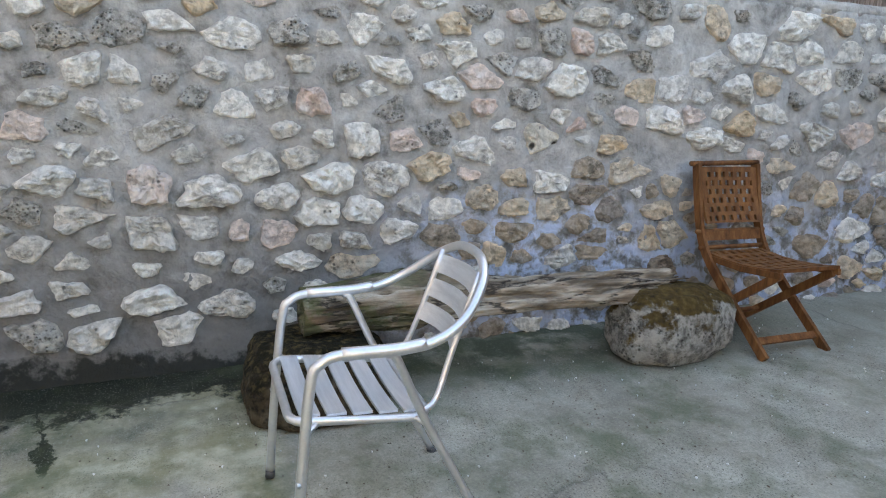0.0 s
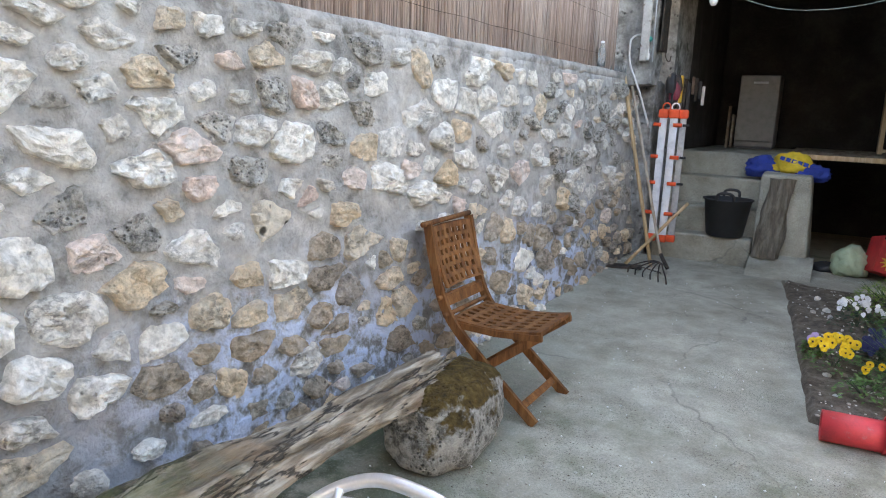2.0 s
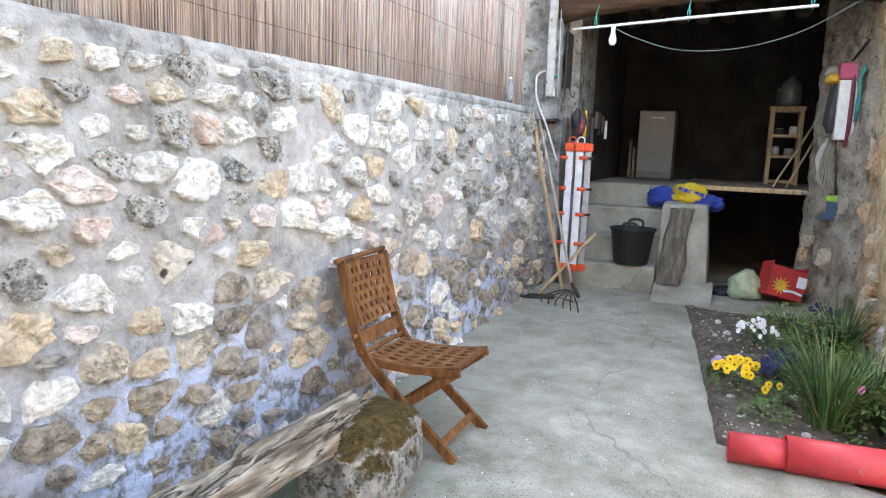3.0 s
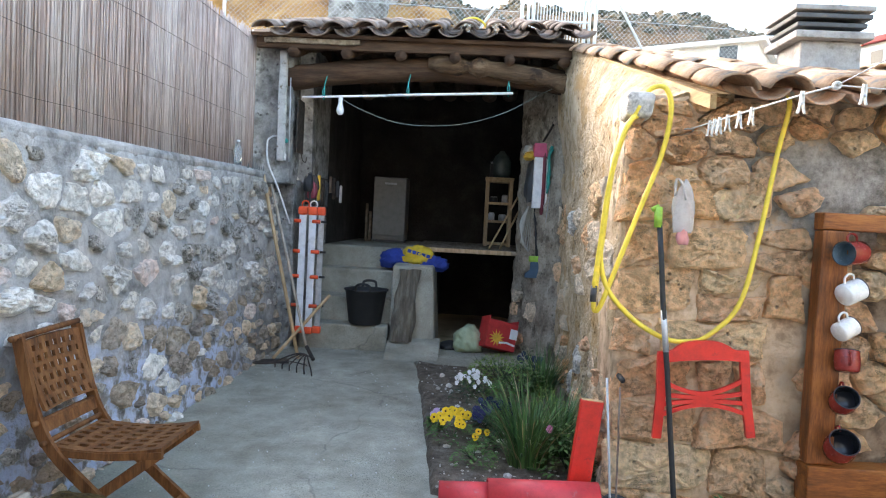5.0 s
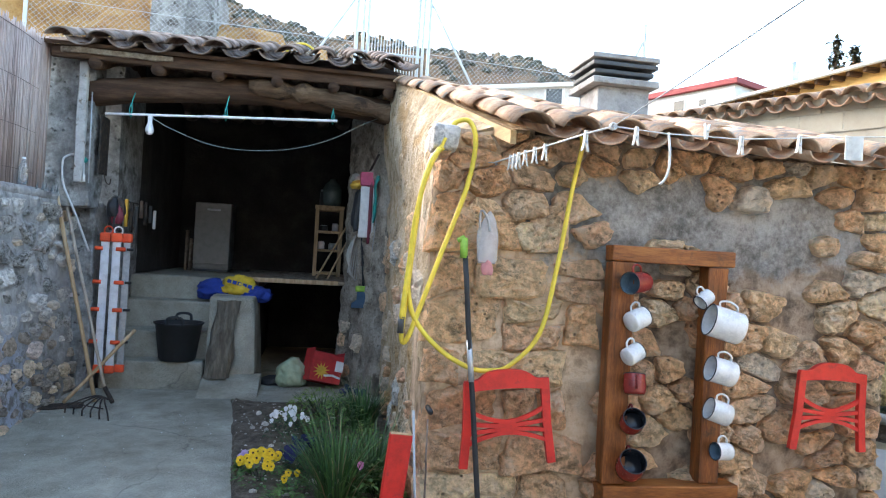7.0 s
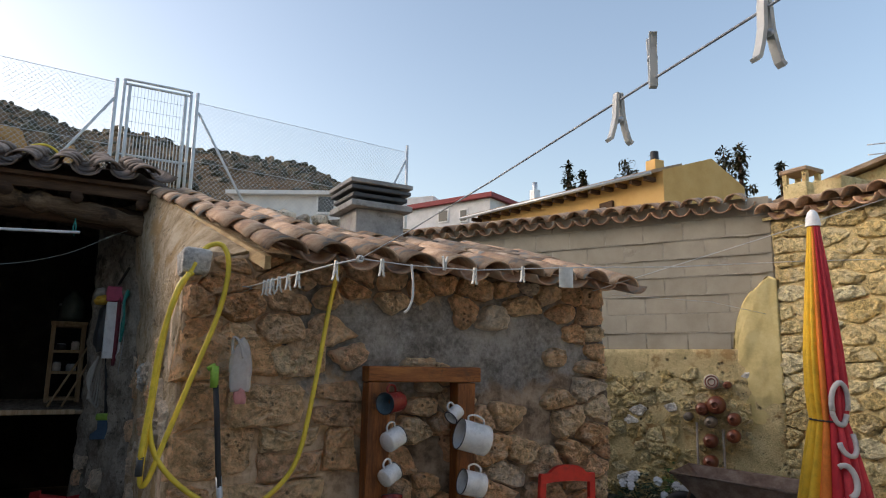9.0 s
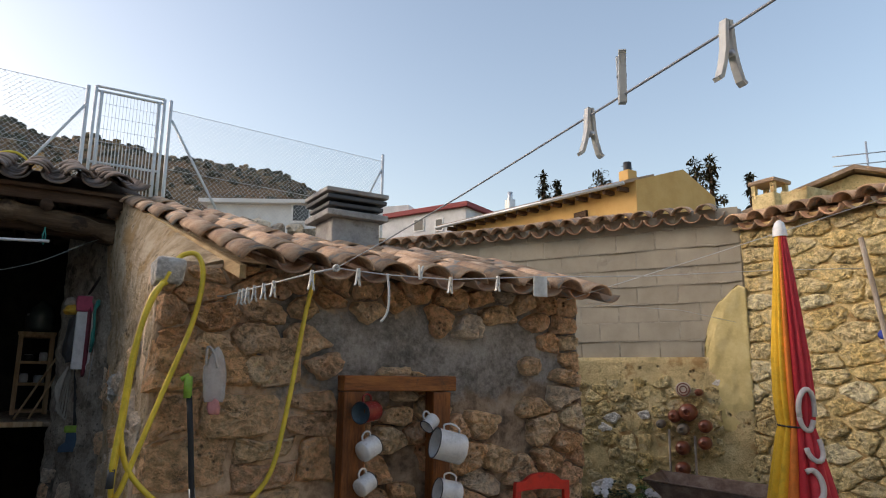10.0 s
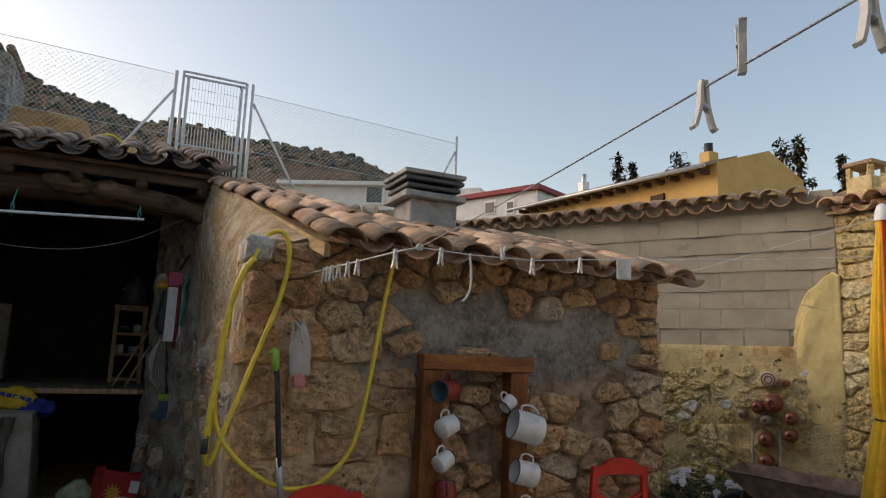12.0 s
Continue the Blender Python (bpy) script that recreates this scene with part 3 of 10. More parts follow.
def concrete_mat():
    m, n, l = nodes_of("worn_concrete_paving")
    p = n["Principled BSDF"]
    v = coords(n, l, False)
    big, mid, small = noise_of(n, l, v, 1.1, 8, 0.6), noise_of(n, l, v, 5, 8, 0.65), noise_of(n, l, v, 90, 5, 0.7)
    col = ramp_of(n, l, step_of(n, l, math_of(n, l, "ADD", math_of(n, l, "MULTIPLY", big, 0.5), math_of(n, l, "MULTIPLY", mid, 0.5)), 0.34, 0.66),
                  [(0, (0.225, 0.21, 0.168)), (0.4, (0.315, 0.3, 0.245)), (0.75, (0.375, 0.36, 0.3)), (1, (0.465, 0.45, 0.38))])
    grain = ramp_of(n, l, step_of(n, l, small, 0.3, 0.7), [(0, (0.82, 0.82, 0.82)), (1, (1.12, 1.12, 1.11))])
    col = mix_of(n, l, 1.0, col, grain, "MULTIPLY")
    sep = n.new("ShaderNodeSeparateXYZ")
    l.new(v, sep.inputs[0])
    # algae, damp and painted shade near the wall's foot, fading out over a broken line
    near = math_of(n, l, "SUBTRACT", math_of(n, l, "ADD", 1.05, math_of(n, l, "MULTIPLY", noise_of(n, l, v, 2.2, 6), 1.3)), math_of(n, l, "MULTIPLY", sep.outputs[0], 1.25))
    south = step_of(n, l, math_of(n, l, "MULTIPLY", sep.outputs[1], -1.0), -4.2, -1.2)
    damp_shade = math_of(n, l, "MULTIPLY", math_of(n, l, "MULTIPLY", step_of(n, l, near, 0.7, 1.35), step_of(n, l, mid, 0.32, 0.54)), south)
    col = mix_of(n, l, math_of(n, l, "MULTIPLY", damp_shade, 0.95), col, (0.045, 0.058, 0.03))
    far = step_of(n, l, math_of(n, l, "ADD", math_of(n, l, "MULTIPLY", sep.outputs[1], -1.0), math_of(n, l, "MULTIPLY", sep.outputs[0], -0.12)), -0.08, 0.02)
    ochre = math_of(n, l, "MULTIPLY", step_of(n, l, noise_of(n, l, v, 1.7, 6), 0.36, 0.56), far)
    col = mix_of(n, l, math_of(n, l, "MULTIPLY", ochre, 0.92), col, mix_of(n, l, step_of(n, l, mid, 0.4, 0.62), (0.27, 0.26, 0.16), (0.5, 0.48, 0.36)))
    moss = math_of(n, l, "SUBTRACT", math_of(n, l, "ADD", -0.04, math_of(n, l, "MULTIPLY", noise_of(n, l, v, 3.5, 8, 0.7), 0.95)), sep.outputs[0])
    moss = math_of(n, l, "MULTIPLY", step_of(n, l, moss, 0.12, 0.2), step_of(n, l, math_of(n, l, "ADD", math_of(n, l, "MULTIPLY", sep.outputs[1], -1.0), math_of(n, l, "MULTIPLY", mid, 0.6)), -0.1, 0.25))
    gap = math_of(n, l, "ADD", math_of(n, l, "ADD", sep.outputs[1], 0.94), math_of(n, l, "ADD", math_of(n, l, "MULTIPLY", sep.outputs[0], -0.2), math_of(n, l, "MULTIPLY", math_of(n, l, "SUBTRACT", noise_of(n, l, v, 6, 7, 0.7), 0.5), 0.22)))
    hump = math_of(n, l, "MULTIPLY", step_of(n, l, sep.outputs[0], 0.4, 0.52), math_of(n, l, "SUBTRACT", 1.0, step_of(n, l, sep.outputs[0], 0.58, 0.68)))
    gap = math_of(n, l, "SUBTRACT", math_of(n, l, "ABSOLUTE", gap), math_of(n, l, "MULTIPLY", hump, 0.03))
    gap = math_of(n, l, "MULTIPLY", math_of(n, l, "SUBTRACT", 1.0, step_of(n, l, gap, 0.005, 0.012)), math_of(n, l, "SUBTRACT", 1.0, step_of(n, l, sep.outputs[0], 0.66, 0.72)))
    moss = math_of(n, l, "MAXIMUM", moss, gap)
    col = mix_of(n, l, math_of(n, l, "MULTIPLY", moss, 0.96), col, (0.008, 0.011, 0.005))
    vo = n.new("ShaderNodeTexVoronoi")
    vo.feature = "DISTANCE_TO_EDGE"
    vo.inputs["Scale"].default_value = 0.55
    warp = n.new("ShaderNodeVectorMath")
    nz = n.new("ShaderNodeTexNoise")
    nz.inputs["Scale"].default_value, nz.inputs["Detail"].default_value = 3.0, 6
    l.new(v, nz.inputs["Vector"])
    scl = n.new("ShaderNodeVectorMath")
    scl.operation, scl.inputs[3].default_value = "SCALE", 0.35
    l.new(nz.outputs["Color"], scl.inputs[0])
    l.new(v, warp.inputs[0])
    l.new(scl.outputs[0], warp.inputs[1])
    l.new(warp.outputs[0], vo.inputs["Vector"])
    crack = math_of(n, l, "SUBTRACT", 1.0, step_of(n, l, vo.outputs["Distance"], 0.0, 0.007))
    crack = math_of(n, l, "MULTIPLY", crack, step_of(n, l, noise_of(n, l, v, 0.9, 3), 0.5, 0.58))
    col = mix_of(n, l, math_of(n, l, "MULTIPLY", crack, 0.4), col, (0.07, 0.065, 0.055))
    speck = step_of(n, l, noise_of(n, l, v, 55, 2), 0.72, 0.76)
    col = mix_of(n, l, math_of(n, l, "MULTIPLY", speck, 0.5), col, (0.6, 0.6, 0.57))
    grit = noise_of(n, l, v, 150, 3, 0.6)
    where = step_of(n, l, noise_of(n, l, v, 2.4, 5), 0.4, 0.6)
    col = mix_of(n, l, math_of(n, l, "MULTIPLY", math_of(n, l, "MULTIPLY", step_of(n, l, grit, 0.55, 0.66), where), 0.75), col, (0.05, 0.05, 0.04))
    col = mix_of(n, l, math_of(n, l, "MULTIPLY", math_of(n, l, "SUBTRACT", 1.0, step_of(n, l, grit, 0.32, 0.42)), 0.35), col, (0.5, 0.49, 0.45))
    algae = math_of(n, l, "MULTIPLY", math_of(n, l, "MULTIPLY", step_of(n, l, noise_of(n, l, v, 3.1, 7, 0.65), 0.44, 0.7), south), 0.7)
    col = mix_of(n, l, algae, col, (0.085, 0.105, 0.05))
    l.new(col, p.inputs["Base Color"])
    height = math_of(n, l, "SUBTRACT", math_of(n, l, "ADD", mid, math_of(n, l, "MULTIPLY", small, 0.4)), crack)
    l.new(bump_of(n, l, height, 0.35, 0.01), p.inputs["Normal"])
    l.new(math_of(n, l, "SUBTRACT", 0.85, math_of(n, l, "MULTIPLY", damp_shade, 0.2)), p.inputs["Roughness"])
    p.inputs["Specular IOR Level"].default_value = 0.25
    return m


def wall_mortar_mat():
    m, n, l = nodes_of("pale_lime_mortar")
    p = n["Principled BSDF"]
    v = coords(n, l, False)
    big, mid, small = noise_of(n, l, v, 2.0, 7, 0.6), noise_of(n, l, v, 11, 7, 0.65), noise_of(n, l, v, 80, 5, 0.7)
    f = math_of(n, l, "ADD", math_of(n, l, "MULTIPLY", big, 0.45), math_of(n, l, "MULTIPLY", mid, 0.55))
    # Darkest stop is taken down, standing in for shade in the crevices.
    col = ramp_of(n, l, step_of(n, l, f, 0.33, 0.68), [(0, (0.2, 0.188, 0.172)), (0.3, (0.41, 0.39, 0.365)), (0.7, (0.54, 0.515, 0.485)), (1, (0.68, 0.655, 0.62))])
    sep = n.new("ShaderNodeSeparateXYZ")
    l.new(v, sep.inputs[0])
    blot = noise_of(n, l, v, 5, 8, 0.7)
    col = mix_of(n, l, math_of(n, l, "MULTIPLY", step_of(n, l, blot, 0.54, 0.68), 0.6), col, (0.7, 0.675, 0.64))
    low = math_of(n, l, "ADD", math_of(n, l, "MULTIPLY", sep.outputs[2], -1.0), math_of(n, l, "MULTIPLY", noise_of(n, l, v, 2.6, 7), 1.1))
    run = math_of(n, l, "MULTIPLY", step_of(n, l, sep.outputs[1], 0.1, 1.2), step_of(n, l, math_of(n, l, "MULTIPLY", sep.outputs[1], -1.0), -5.6, -4.4))
    lime = math_of(n, l, "MULTIPLY", math_of(n, l, "MULTIPLY", step_of(n, l, low, -0.3, 0.15), run), step_of(n, l, mid, 0.38, 0.56))
    col = mix_of(n, l, math_of(n, l, "MULTIPLY", lime, 0.93), col, (0.58, 0.66, 0.84))
    # Lower mortar darker: damp foot plus light falling off, both in the colour.
    damp_shade = math_of(n, l, "ADD", math_of(n, l, "MULTIPLY", sep.outputs[2], -1.0), math_of(n, l, "MULTIPLY", noise_of(n, l, v, 1.9, 7, 0.65), 1.5))
    damp_shade = math_of(n, l, "MULTIPLY", step_of(n, l, damp_shade, -0.1, 0.5), math_of(n, l, "SUBTRACT", 1.0, lime))
    col = mix_of(n, l, math_of(n, l, "MULTIPLY", damp_shade, 0.7), col, (0.15, 0.143, 0.14))
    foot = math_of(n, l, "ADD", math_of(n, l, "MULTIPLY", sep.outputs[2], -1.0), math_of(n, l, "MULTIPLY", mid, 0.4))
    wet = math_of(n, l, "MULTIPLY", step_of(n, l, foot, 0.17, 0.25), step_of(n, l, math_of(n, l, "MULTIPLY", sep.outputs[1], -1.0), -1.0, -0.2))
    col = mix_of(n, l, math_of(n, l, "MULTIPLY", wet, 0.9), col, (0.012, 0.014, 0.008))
    l.new(col, p.inputs["Base Color"])
    height = math_of(n, l, "ADD", math_of(n, l, "MULTIPLY", mid, 1.2), math_of(n, l, "MULTIPLY", small, 0.3))
    l.new(bump_of(n, l, height, 1.0, 0.045), p.inputs["Normal"])
    p.inputs["Roughness"].default_value = 0.93
    return m


def outhouse_mortar_mat():
    """Brown earth mortar, with a trowelled grey cement coat in a band under the eave."""
    m, n, l = nodes_of("earth_mortar_with_cement_coat")
    p = n["Principled BSDF"]
    v = coords(n, l, False)
    mid, small = noise_of(n, l, v, 9, 8, 0.65), noise_of(n, l, v, 60, 6, 0.7)
    earth = ramp_of(n, l, step_of(n, l, mid, 0.3, 0.7), [(0, (0.1, 0.07, 0.048)), (0.45, (0.29, 0.21, 0.145)), (1, (0.47, 0.365, 0.265))])
    coat = ramp_of(n, l, step_of(n, l, math_of(n, l, "ADD", math_of(n, l, "MULTIPLY", noise_of(n, l, v, 3, 8, 0.7), 0.55), math_of(n, l, "MULTIPLY", noise_of(n, l, v, 26, 7, 0.75), 0.45)), 0.36, 0.64), [(0, (0.12, 0.108, 0.094)), (0.45, (0.26, 0.24, 0.215)), (1, (0.42, 0.395, 0.36))])
    sep = n.new("ShaderNodeSeparateXYZ")
    l.new(v, sep.inputs[0])
    wob = math_of(n, l, "MULTIPLY", math_of(n, l, "SUBTRACT", noise_of(n, l, v, 4.5, 7, 0.65), 0.5), 0.7)
    up = math_of(n, l, "ADD", sep.outputs[2], wob)
    right = math_of(n, l, "ADD", sep.outputs[0], wob)
    band = math_of(n, l, "MULTIPLY", math_of(n, l, "MULTIPLY", step_of(n, l, up, 1.42, 1.52), step_of(n, l, math_of(n, l, "MULTIPLY", up, -1.0), -2.02, -1.96)), step_of(n, l, right, 3.2, 3.35))
    sandy = ramp_of(n, l, step_of(n, l, mid, 0.3, 0.7), [(0, (0.34, 0.225, 0.14)), (0.5, (0.64, 0.46, 0.3)), (1, (0.8, 0.62, 0.44))])
    earth = mix_of(n, l, math_of(n, l, "SUBTRACT", 1.0, step_of(n, l, right, 3.62, 3.82)), earth, sandy)
    col = mix_of(n, l, band, earth, coat)
    l.new(col, p.inputs["Base Color"])
    l.new(bump_of(n, l, math_of(n, l, "ADD", math_of(n, l, "MULTIPLY", mid, 1.3), math_of(n, l, "MULTIPLY", small, 0.4)), 0.8, 0.025), p.inputs["Normal"])
    p.inputs["Roughness"].default_value = 0.95
    return m


M["dirt"] = surface("packed_earth", [(0, (0.26, 0.2, 0.115)), (0.5, (0.4, 0.32, 0.2)), (1, (0.5, 0.42, 0.28))], 1.6, 0.95, bump=0.6, dist=0.03, fine=30, stain=((0.24, 0.22, 0.12), 2.4, 0.54, 0.66))
M["cement_old"] = surface("weathered_dark_cement", [(0, (0.12, 0.115, 0.11)), (0.4, (0.24, 0.235, 0.225)), (0.75, (0.36, 0.355, 0.34)), (1, (0.48, 0.47, 0.45))], 5, 0.94, bump=0.9, dist=0.03, fine=30, stain=((0.1, 0.095, 0.085), 4, 0.52, 0.64), pits=20)
M["plaster_pale"] = surface("smooth_ochre_plaster", [(0, (0.507, 0.402, 0.169)), (0.5, (0.639, 0.518, 0.234)), (1, (0.727, 0.613, 0.307))], 4, 0.93, bump=0.3, dist=0.01, fine=40)
M["wood_verge"] = surface("ochre_verge_wood", [(0, (0.26, 0.17, 0.08)), (0.5, (0.42, 0.29, 0.14)), (1, (0.54, 0.4, 0.22))], 4, 0.8, bump=0.5, dist=0.006, fine=20, stretch=(6, 0.6, 6))
M["concrete"] = concrete_mat()
M["mortar_wall"] = wall_mortar_mat()
M["mortar_out"] = outhouse_mortar_mat()


def paving():
    """The concrete yard, with a bay left out for the flower bed; its edge is broken and uneven."""
    rng = np.random.default_rng(5)
    step = 0.06

    def edge(y):
        if y < 2.72:
            return 5.0 + 0.1 * math.sin(y * 3)
        e = 1.9 - 0.115 * (y - 2.8) + 0.035 * noise.noise((y * 3.1, 4, 0)) + 0.018 * noise.noise((y * 9, 1, 0))
        return e if y > 2.95 else e + (2.95 - y) * 3.2

    ys = np.arange(-4.0, 6.07, step)
    verts, faces = [], []
    cols = 40
    for y in ys:
        a, b = -0.3, edge(y)
        for c in range(cols + 1):
            x = a + (b - a) * c / cols
            verts.append((x, y, floor_z(0, y) + 0.004 * noise.noise((x * 2, y * 2, 0.3))))
        verts.append((b + 0.004, y, floor_z(0, y) - 0.09))
    w = cols + 2
    for j in range(len(ys) - 1):
        faces += [(j * w + i, j * w + i + 1, (j + 1) * w + i + 1, (j + 1) * w + i) for i in range(w - 1)]
    ob = new("pavement", mesh_of("pavement", verts, faces, False, M["concrete"]))
    return tagged(ob, "worn grey concrete yard paving with damp green stains and painted shade", "paving", kind="structure")


def paving_east():
    """Pale concrete that runs on past the outhouse to the earth before the border."""
    verts, faces = [], []
    n = 24
    for j in range(n + 1):
        y = -4.0 + 7.9 * j / n
        a, b = (5.1 if y < 2.7 else 5.46), 7.85 - max(0.0, y - 2.7) * 1.25
        for i in range(n + 1):
            x = a + (b - a) * i / n
            verts.append((x, y, floor_z(x, y) + 0.004 * noise.noise((x * 2, y * 2, 0.7))))
    w = n + 1
    faces = [(j * w + i, j * w + i + 1, (j + 1) * w + i + 1, (j + 1) * w + i) for j in range(n) for i in range(n)]
    k = len(verts)
    rim = [*range(0, w), *[j * w + n for j in range(1, w)], *[n * w + i for i in range(n - 1, -1, -1)], *[j * w for j in range(n - 1, 0, -1)]]
    verts += [(verts[i][0], verts[i][1], verts[i][2] - 0.09) for i in rim]
    faces += [(rim[i], k + i, k + (i + 1) % len(rim), rim[(i + 1) % len(rim)]) for i in range(len(rim))]
    ob = new("pavement_east", mesh_of("pavement_east", verts, faces, False, M["cement_pale"]))
    return tagged(ob, "pale grey concrete paving beside the outhouse", "paving", kind="structure")


M["cement_pale"] = surface("pale_worn_concrete", [(0, (0.36, 0.35, 0.33)), (0.5, (0.46, 0.45, 0.43)), (1, (0.54, 0.53, 0.51))], 2.2, 0.9, bump=0.3, dist=0.008, fine=90, stain=((0.28, 0.27, 0.24), 1.6, 0.56, 0.7))
ground_sheet()
paving()
paving_east()

bm = bmesh.new()
box(bm, (1.58, 5.5, -0.1), (2.9, 6.62, 0.117), 0.015, rough=0.006)
tagged(part("pavement_landing", bm, M["concrete"], None), "grey concrete landing slab before the cellar opening", "paving", kind="structure")


# ---------- unseen wall with eave, added south of the yard to block sky light ---
def south_blocker():
    ob = thing("wall_sky_block", "unseen plain grey wall added to block the southern sky", "wall", kind="structure")
    bm = bmesh.new()
    box(bm, (-0.6, -4.6, -0.3), (8.6, -4.25, 5.6), 0.01)
    part("wall", bm, M["blocker_render"], ob)
    bm = bmesh.new()
    box(bm, (-0.9, -5.2, 5.6), (8.9, -3.85, 5.75), 0.01)
    part("eave", bm, M["tile_old"], ob)


M["blocker_render"] = surface("weathered_grey_render", [(0, (0.34, 0.33, 0.31)), (0.5, (0.42, 0.41, 0.39)), (1, (0.5, 0.49, 0.47))], 2, 0.92, bump=0.3, dist=0.01, fine=50)
south_blocker()

# ---------- the tall stone wall ----------
def face_grid(name, u0, u1, v0, v1, place, step, amp, material, back=0.35, freq=6.0):
    """A wall with an uneven front face and a flat back."""
    nu, nv = max(2, int((u1 - u0) / step)), max(2, int((v1 - v0) / step))
    verts, faces = [], []
    for j in range(nv + 1):
        for i in range(nu + 1):
            u, v = u0 + (u1 - u0) * i / nu, v0 + (v1 - v0) * j / nv
            d = amp * (noise.noise((u * freq, v * freq, 1.7)) + 0.5 * noise.noise((u * freq * 2.7, v * freq * 2.7, 5.1)))
            verts.append(place(u, v, d))
    w = nu + 1
    faces = [(j * w + i, j * w + i + 1, (j + 1) * w + i + 1, (j + 1) * w + i) for j in range(nv) for i in range(nu)]
    k = len(verts)
    corners = [(u0, v0, 0), (u1, v0, nu), (u1, v1, nv * w + nu), (u0, v1, nv * w)]
    verts += [place(u, v, -back) for u, v, _ in corners]
    edges = [list(range(0, w)), [j * w + nu for j in range(nv + 1)], list(range(nv * w + nu, nv * w - 1, -1)), [j * w for j in range(nv, -1, -1)]]
    for e, run in enumerate(edges):
        faces.append((k + e, k + (e + 1) % 4, *reversed(run)))
    faces.append((k + 3, k + 2, k + 1, k))
    return mesh_of(name, verts, faces, material=material)


def place_west(u, v, w):
    return Vector((wall_x(u, v) + w, u, v))


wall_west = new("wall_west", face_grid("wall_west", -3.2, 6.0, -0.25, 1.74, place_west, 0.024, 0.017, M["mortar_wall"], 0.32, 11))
tagged(wall_west, "tall rubble stone garden wall set in pale lime mortar", "wall", kind="structure")

# stones told apart by hue: along, up, size
WHITE = [(-0.38, 1.41, 0.17), (-0.11, 1.37, 0.23), (0.46, 1.45, 0.21), (0.89, 1.37, 0.18), (1.74, 1.46, 0.2), (2.03, 1.49, 0.14), (2.64, 1.51, 0.22), (2.96, 1.62, 0.21), (-0.52, 1.18, 0.14), (-0.11, 1.08, 0.17), (0.57, 1.28, 0.23), (0.86, 1.17, 0.2), (1.5, 1.25, 0.26), (3.15, 1.32, 0.26), (0.44, 0.96, 0.24), (1.02, 0.9, 0.22), (2.1, 1.09, 0.22), (2.39, 0.98, 0.17), (2.84, 1.13, 0.21), (-0.82, 0.77, 0.16), (-0.04, 0.83, 0.18), (-0.23, 0.71, 0.25), (0.07, 0.68, 0.15), (0.29, 0.76, 0.26), (1.43, 0.76, 0.16), (0.24, 0.61, 0.18), (0.45, 0.61, 0.17), (3.57, 0.44, 0.24), (0.16, 0.39, 0.18), (-0.23, 0.42, 0.09), (-0.37, 0.1, 0.2), (-0.47, 0.26, 0.18), (3.08, 1.5, 0.21)]
TAN = [(0.88, 1.48, 0.17), (3.32, 1.66, 0.18), (1.94, 1.23, 0.18), (2.79, 1.3, 0.16), (1.76, 0.95, 0.14), (2.64, 1.05, 0.16), (0.79, 0.81, 0.17), (1.23, 0.77, 0.12), (1.89, 0.81, 0.21), (1.05, 0.67, 0.23), (1.23, 0.62, 0.13), (1.46, 0.62, 0.23), (2.07, 0.45, 0.27), (0.37, 0.37, 0.17), (2.19, 0.71, 0.13), (2.39, 1.62, 0.19), (4.21, 0.8, 0.27), (2.17, 0.47, 0.27), (1.12, 0.39, 0.17), (2.11, 0.61, 0.18)]
PINK = [(1.57, 1.46, 0.13), (0.23, 1.1, 0.17), (1.03, 1.25, 0.16), (-0.9, 0.95, 0.17), (0.65, 0.96, 0.14), (3.56, 1.05, 0.27), (0.05, 0.52, 0.18), (-0.11, 0.53, 0.1)]
BROWN = [(1.64, 0.69, 0.17), (1.22, 0.49, 0.22), (1.71, 0.45, 0.19), (3.23, 0.38, 0.23), (3.69, 0.6, 0.27), (3.79, 0.59, 0.27), (3.93, 0.38, 0.27), (0.99, 0.4, 0.15), (1.64, 0.81, 0.16), (1.61, 0.53, 0.13), (1.69, 0.38, 0.18), (2.15, 0.26, 0.23)]
POROUS = [(1.36, 0.97, 0.25)]
PITTED = [(-0.53, 1.38, 0.17), (-0.79, 1.31, 0.17), (0.14, 1.39, 0.14), (1.41, 1.45, 0.22), (-0.39, 1.17, 0.1), (-0.27, 1.12, 0.11), (1.26, 1.16, 0.15), (-0.73, 0.97, 0.1), (0.8, 1.01, 0.14), (-0.94, 0.62, 0.12), (-0.92, 0.12, 0.18), (0.59, 1.07, 0.13)]
GREY = [(0.04, 1.12, 0.12), (1.29, 1.31, 0.15), (2.39, 1.36, 0.23), (-0.4, 0.95, 0.26), (-0.31, 0.87, 0.1), (0.17, 0.89, 0.15), (3.2, 1.01, 0.22), (-0.67, 0.73, 0.12), (0.57, 0.75, 0.22), (-0.75, 0.6, 0.16), (-0.25, 0.54, 0.14), (1.52, 0.36, 0.17), (-0.93, 0.49, 0.14), (-0.16, 0.21, 0.22), (-0.78, 0.3, 0.12), (-0.97, 0.26, 0.14), (-0.7, 0.12, 0.17), (-0.47, 0.51, 0.22), (2.14, 1.24, 0.17)]
HUES = (("stone_white", WHITE), ("stone_tan", TAN), ("stone_pink", PINK), ("stone_brown", BROWN), ("stone_porous", POROUS), ("stone_pitted", PITTED), ("stone_grey", GREY))
fixed_west = [f for _, some in HUES for f in some]
hue_west = [hue for hue, some in HUES for _ in some]


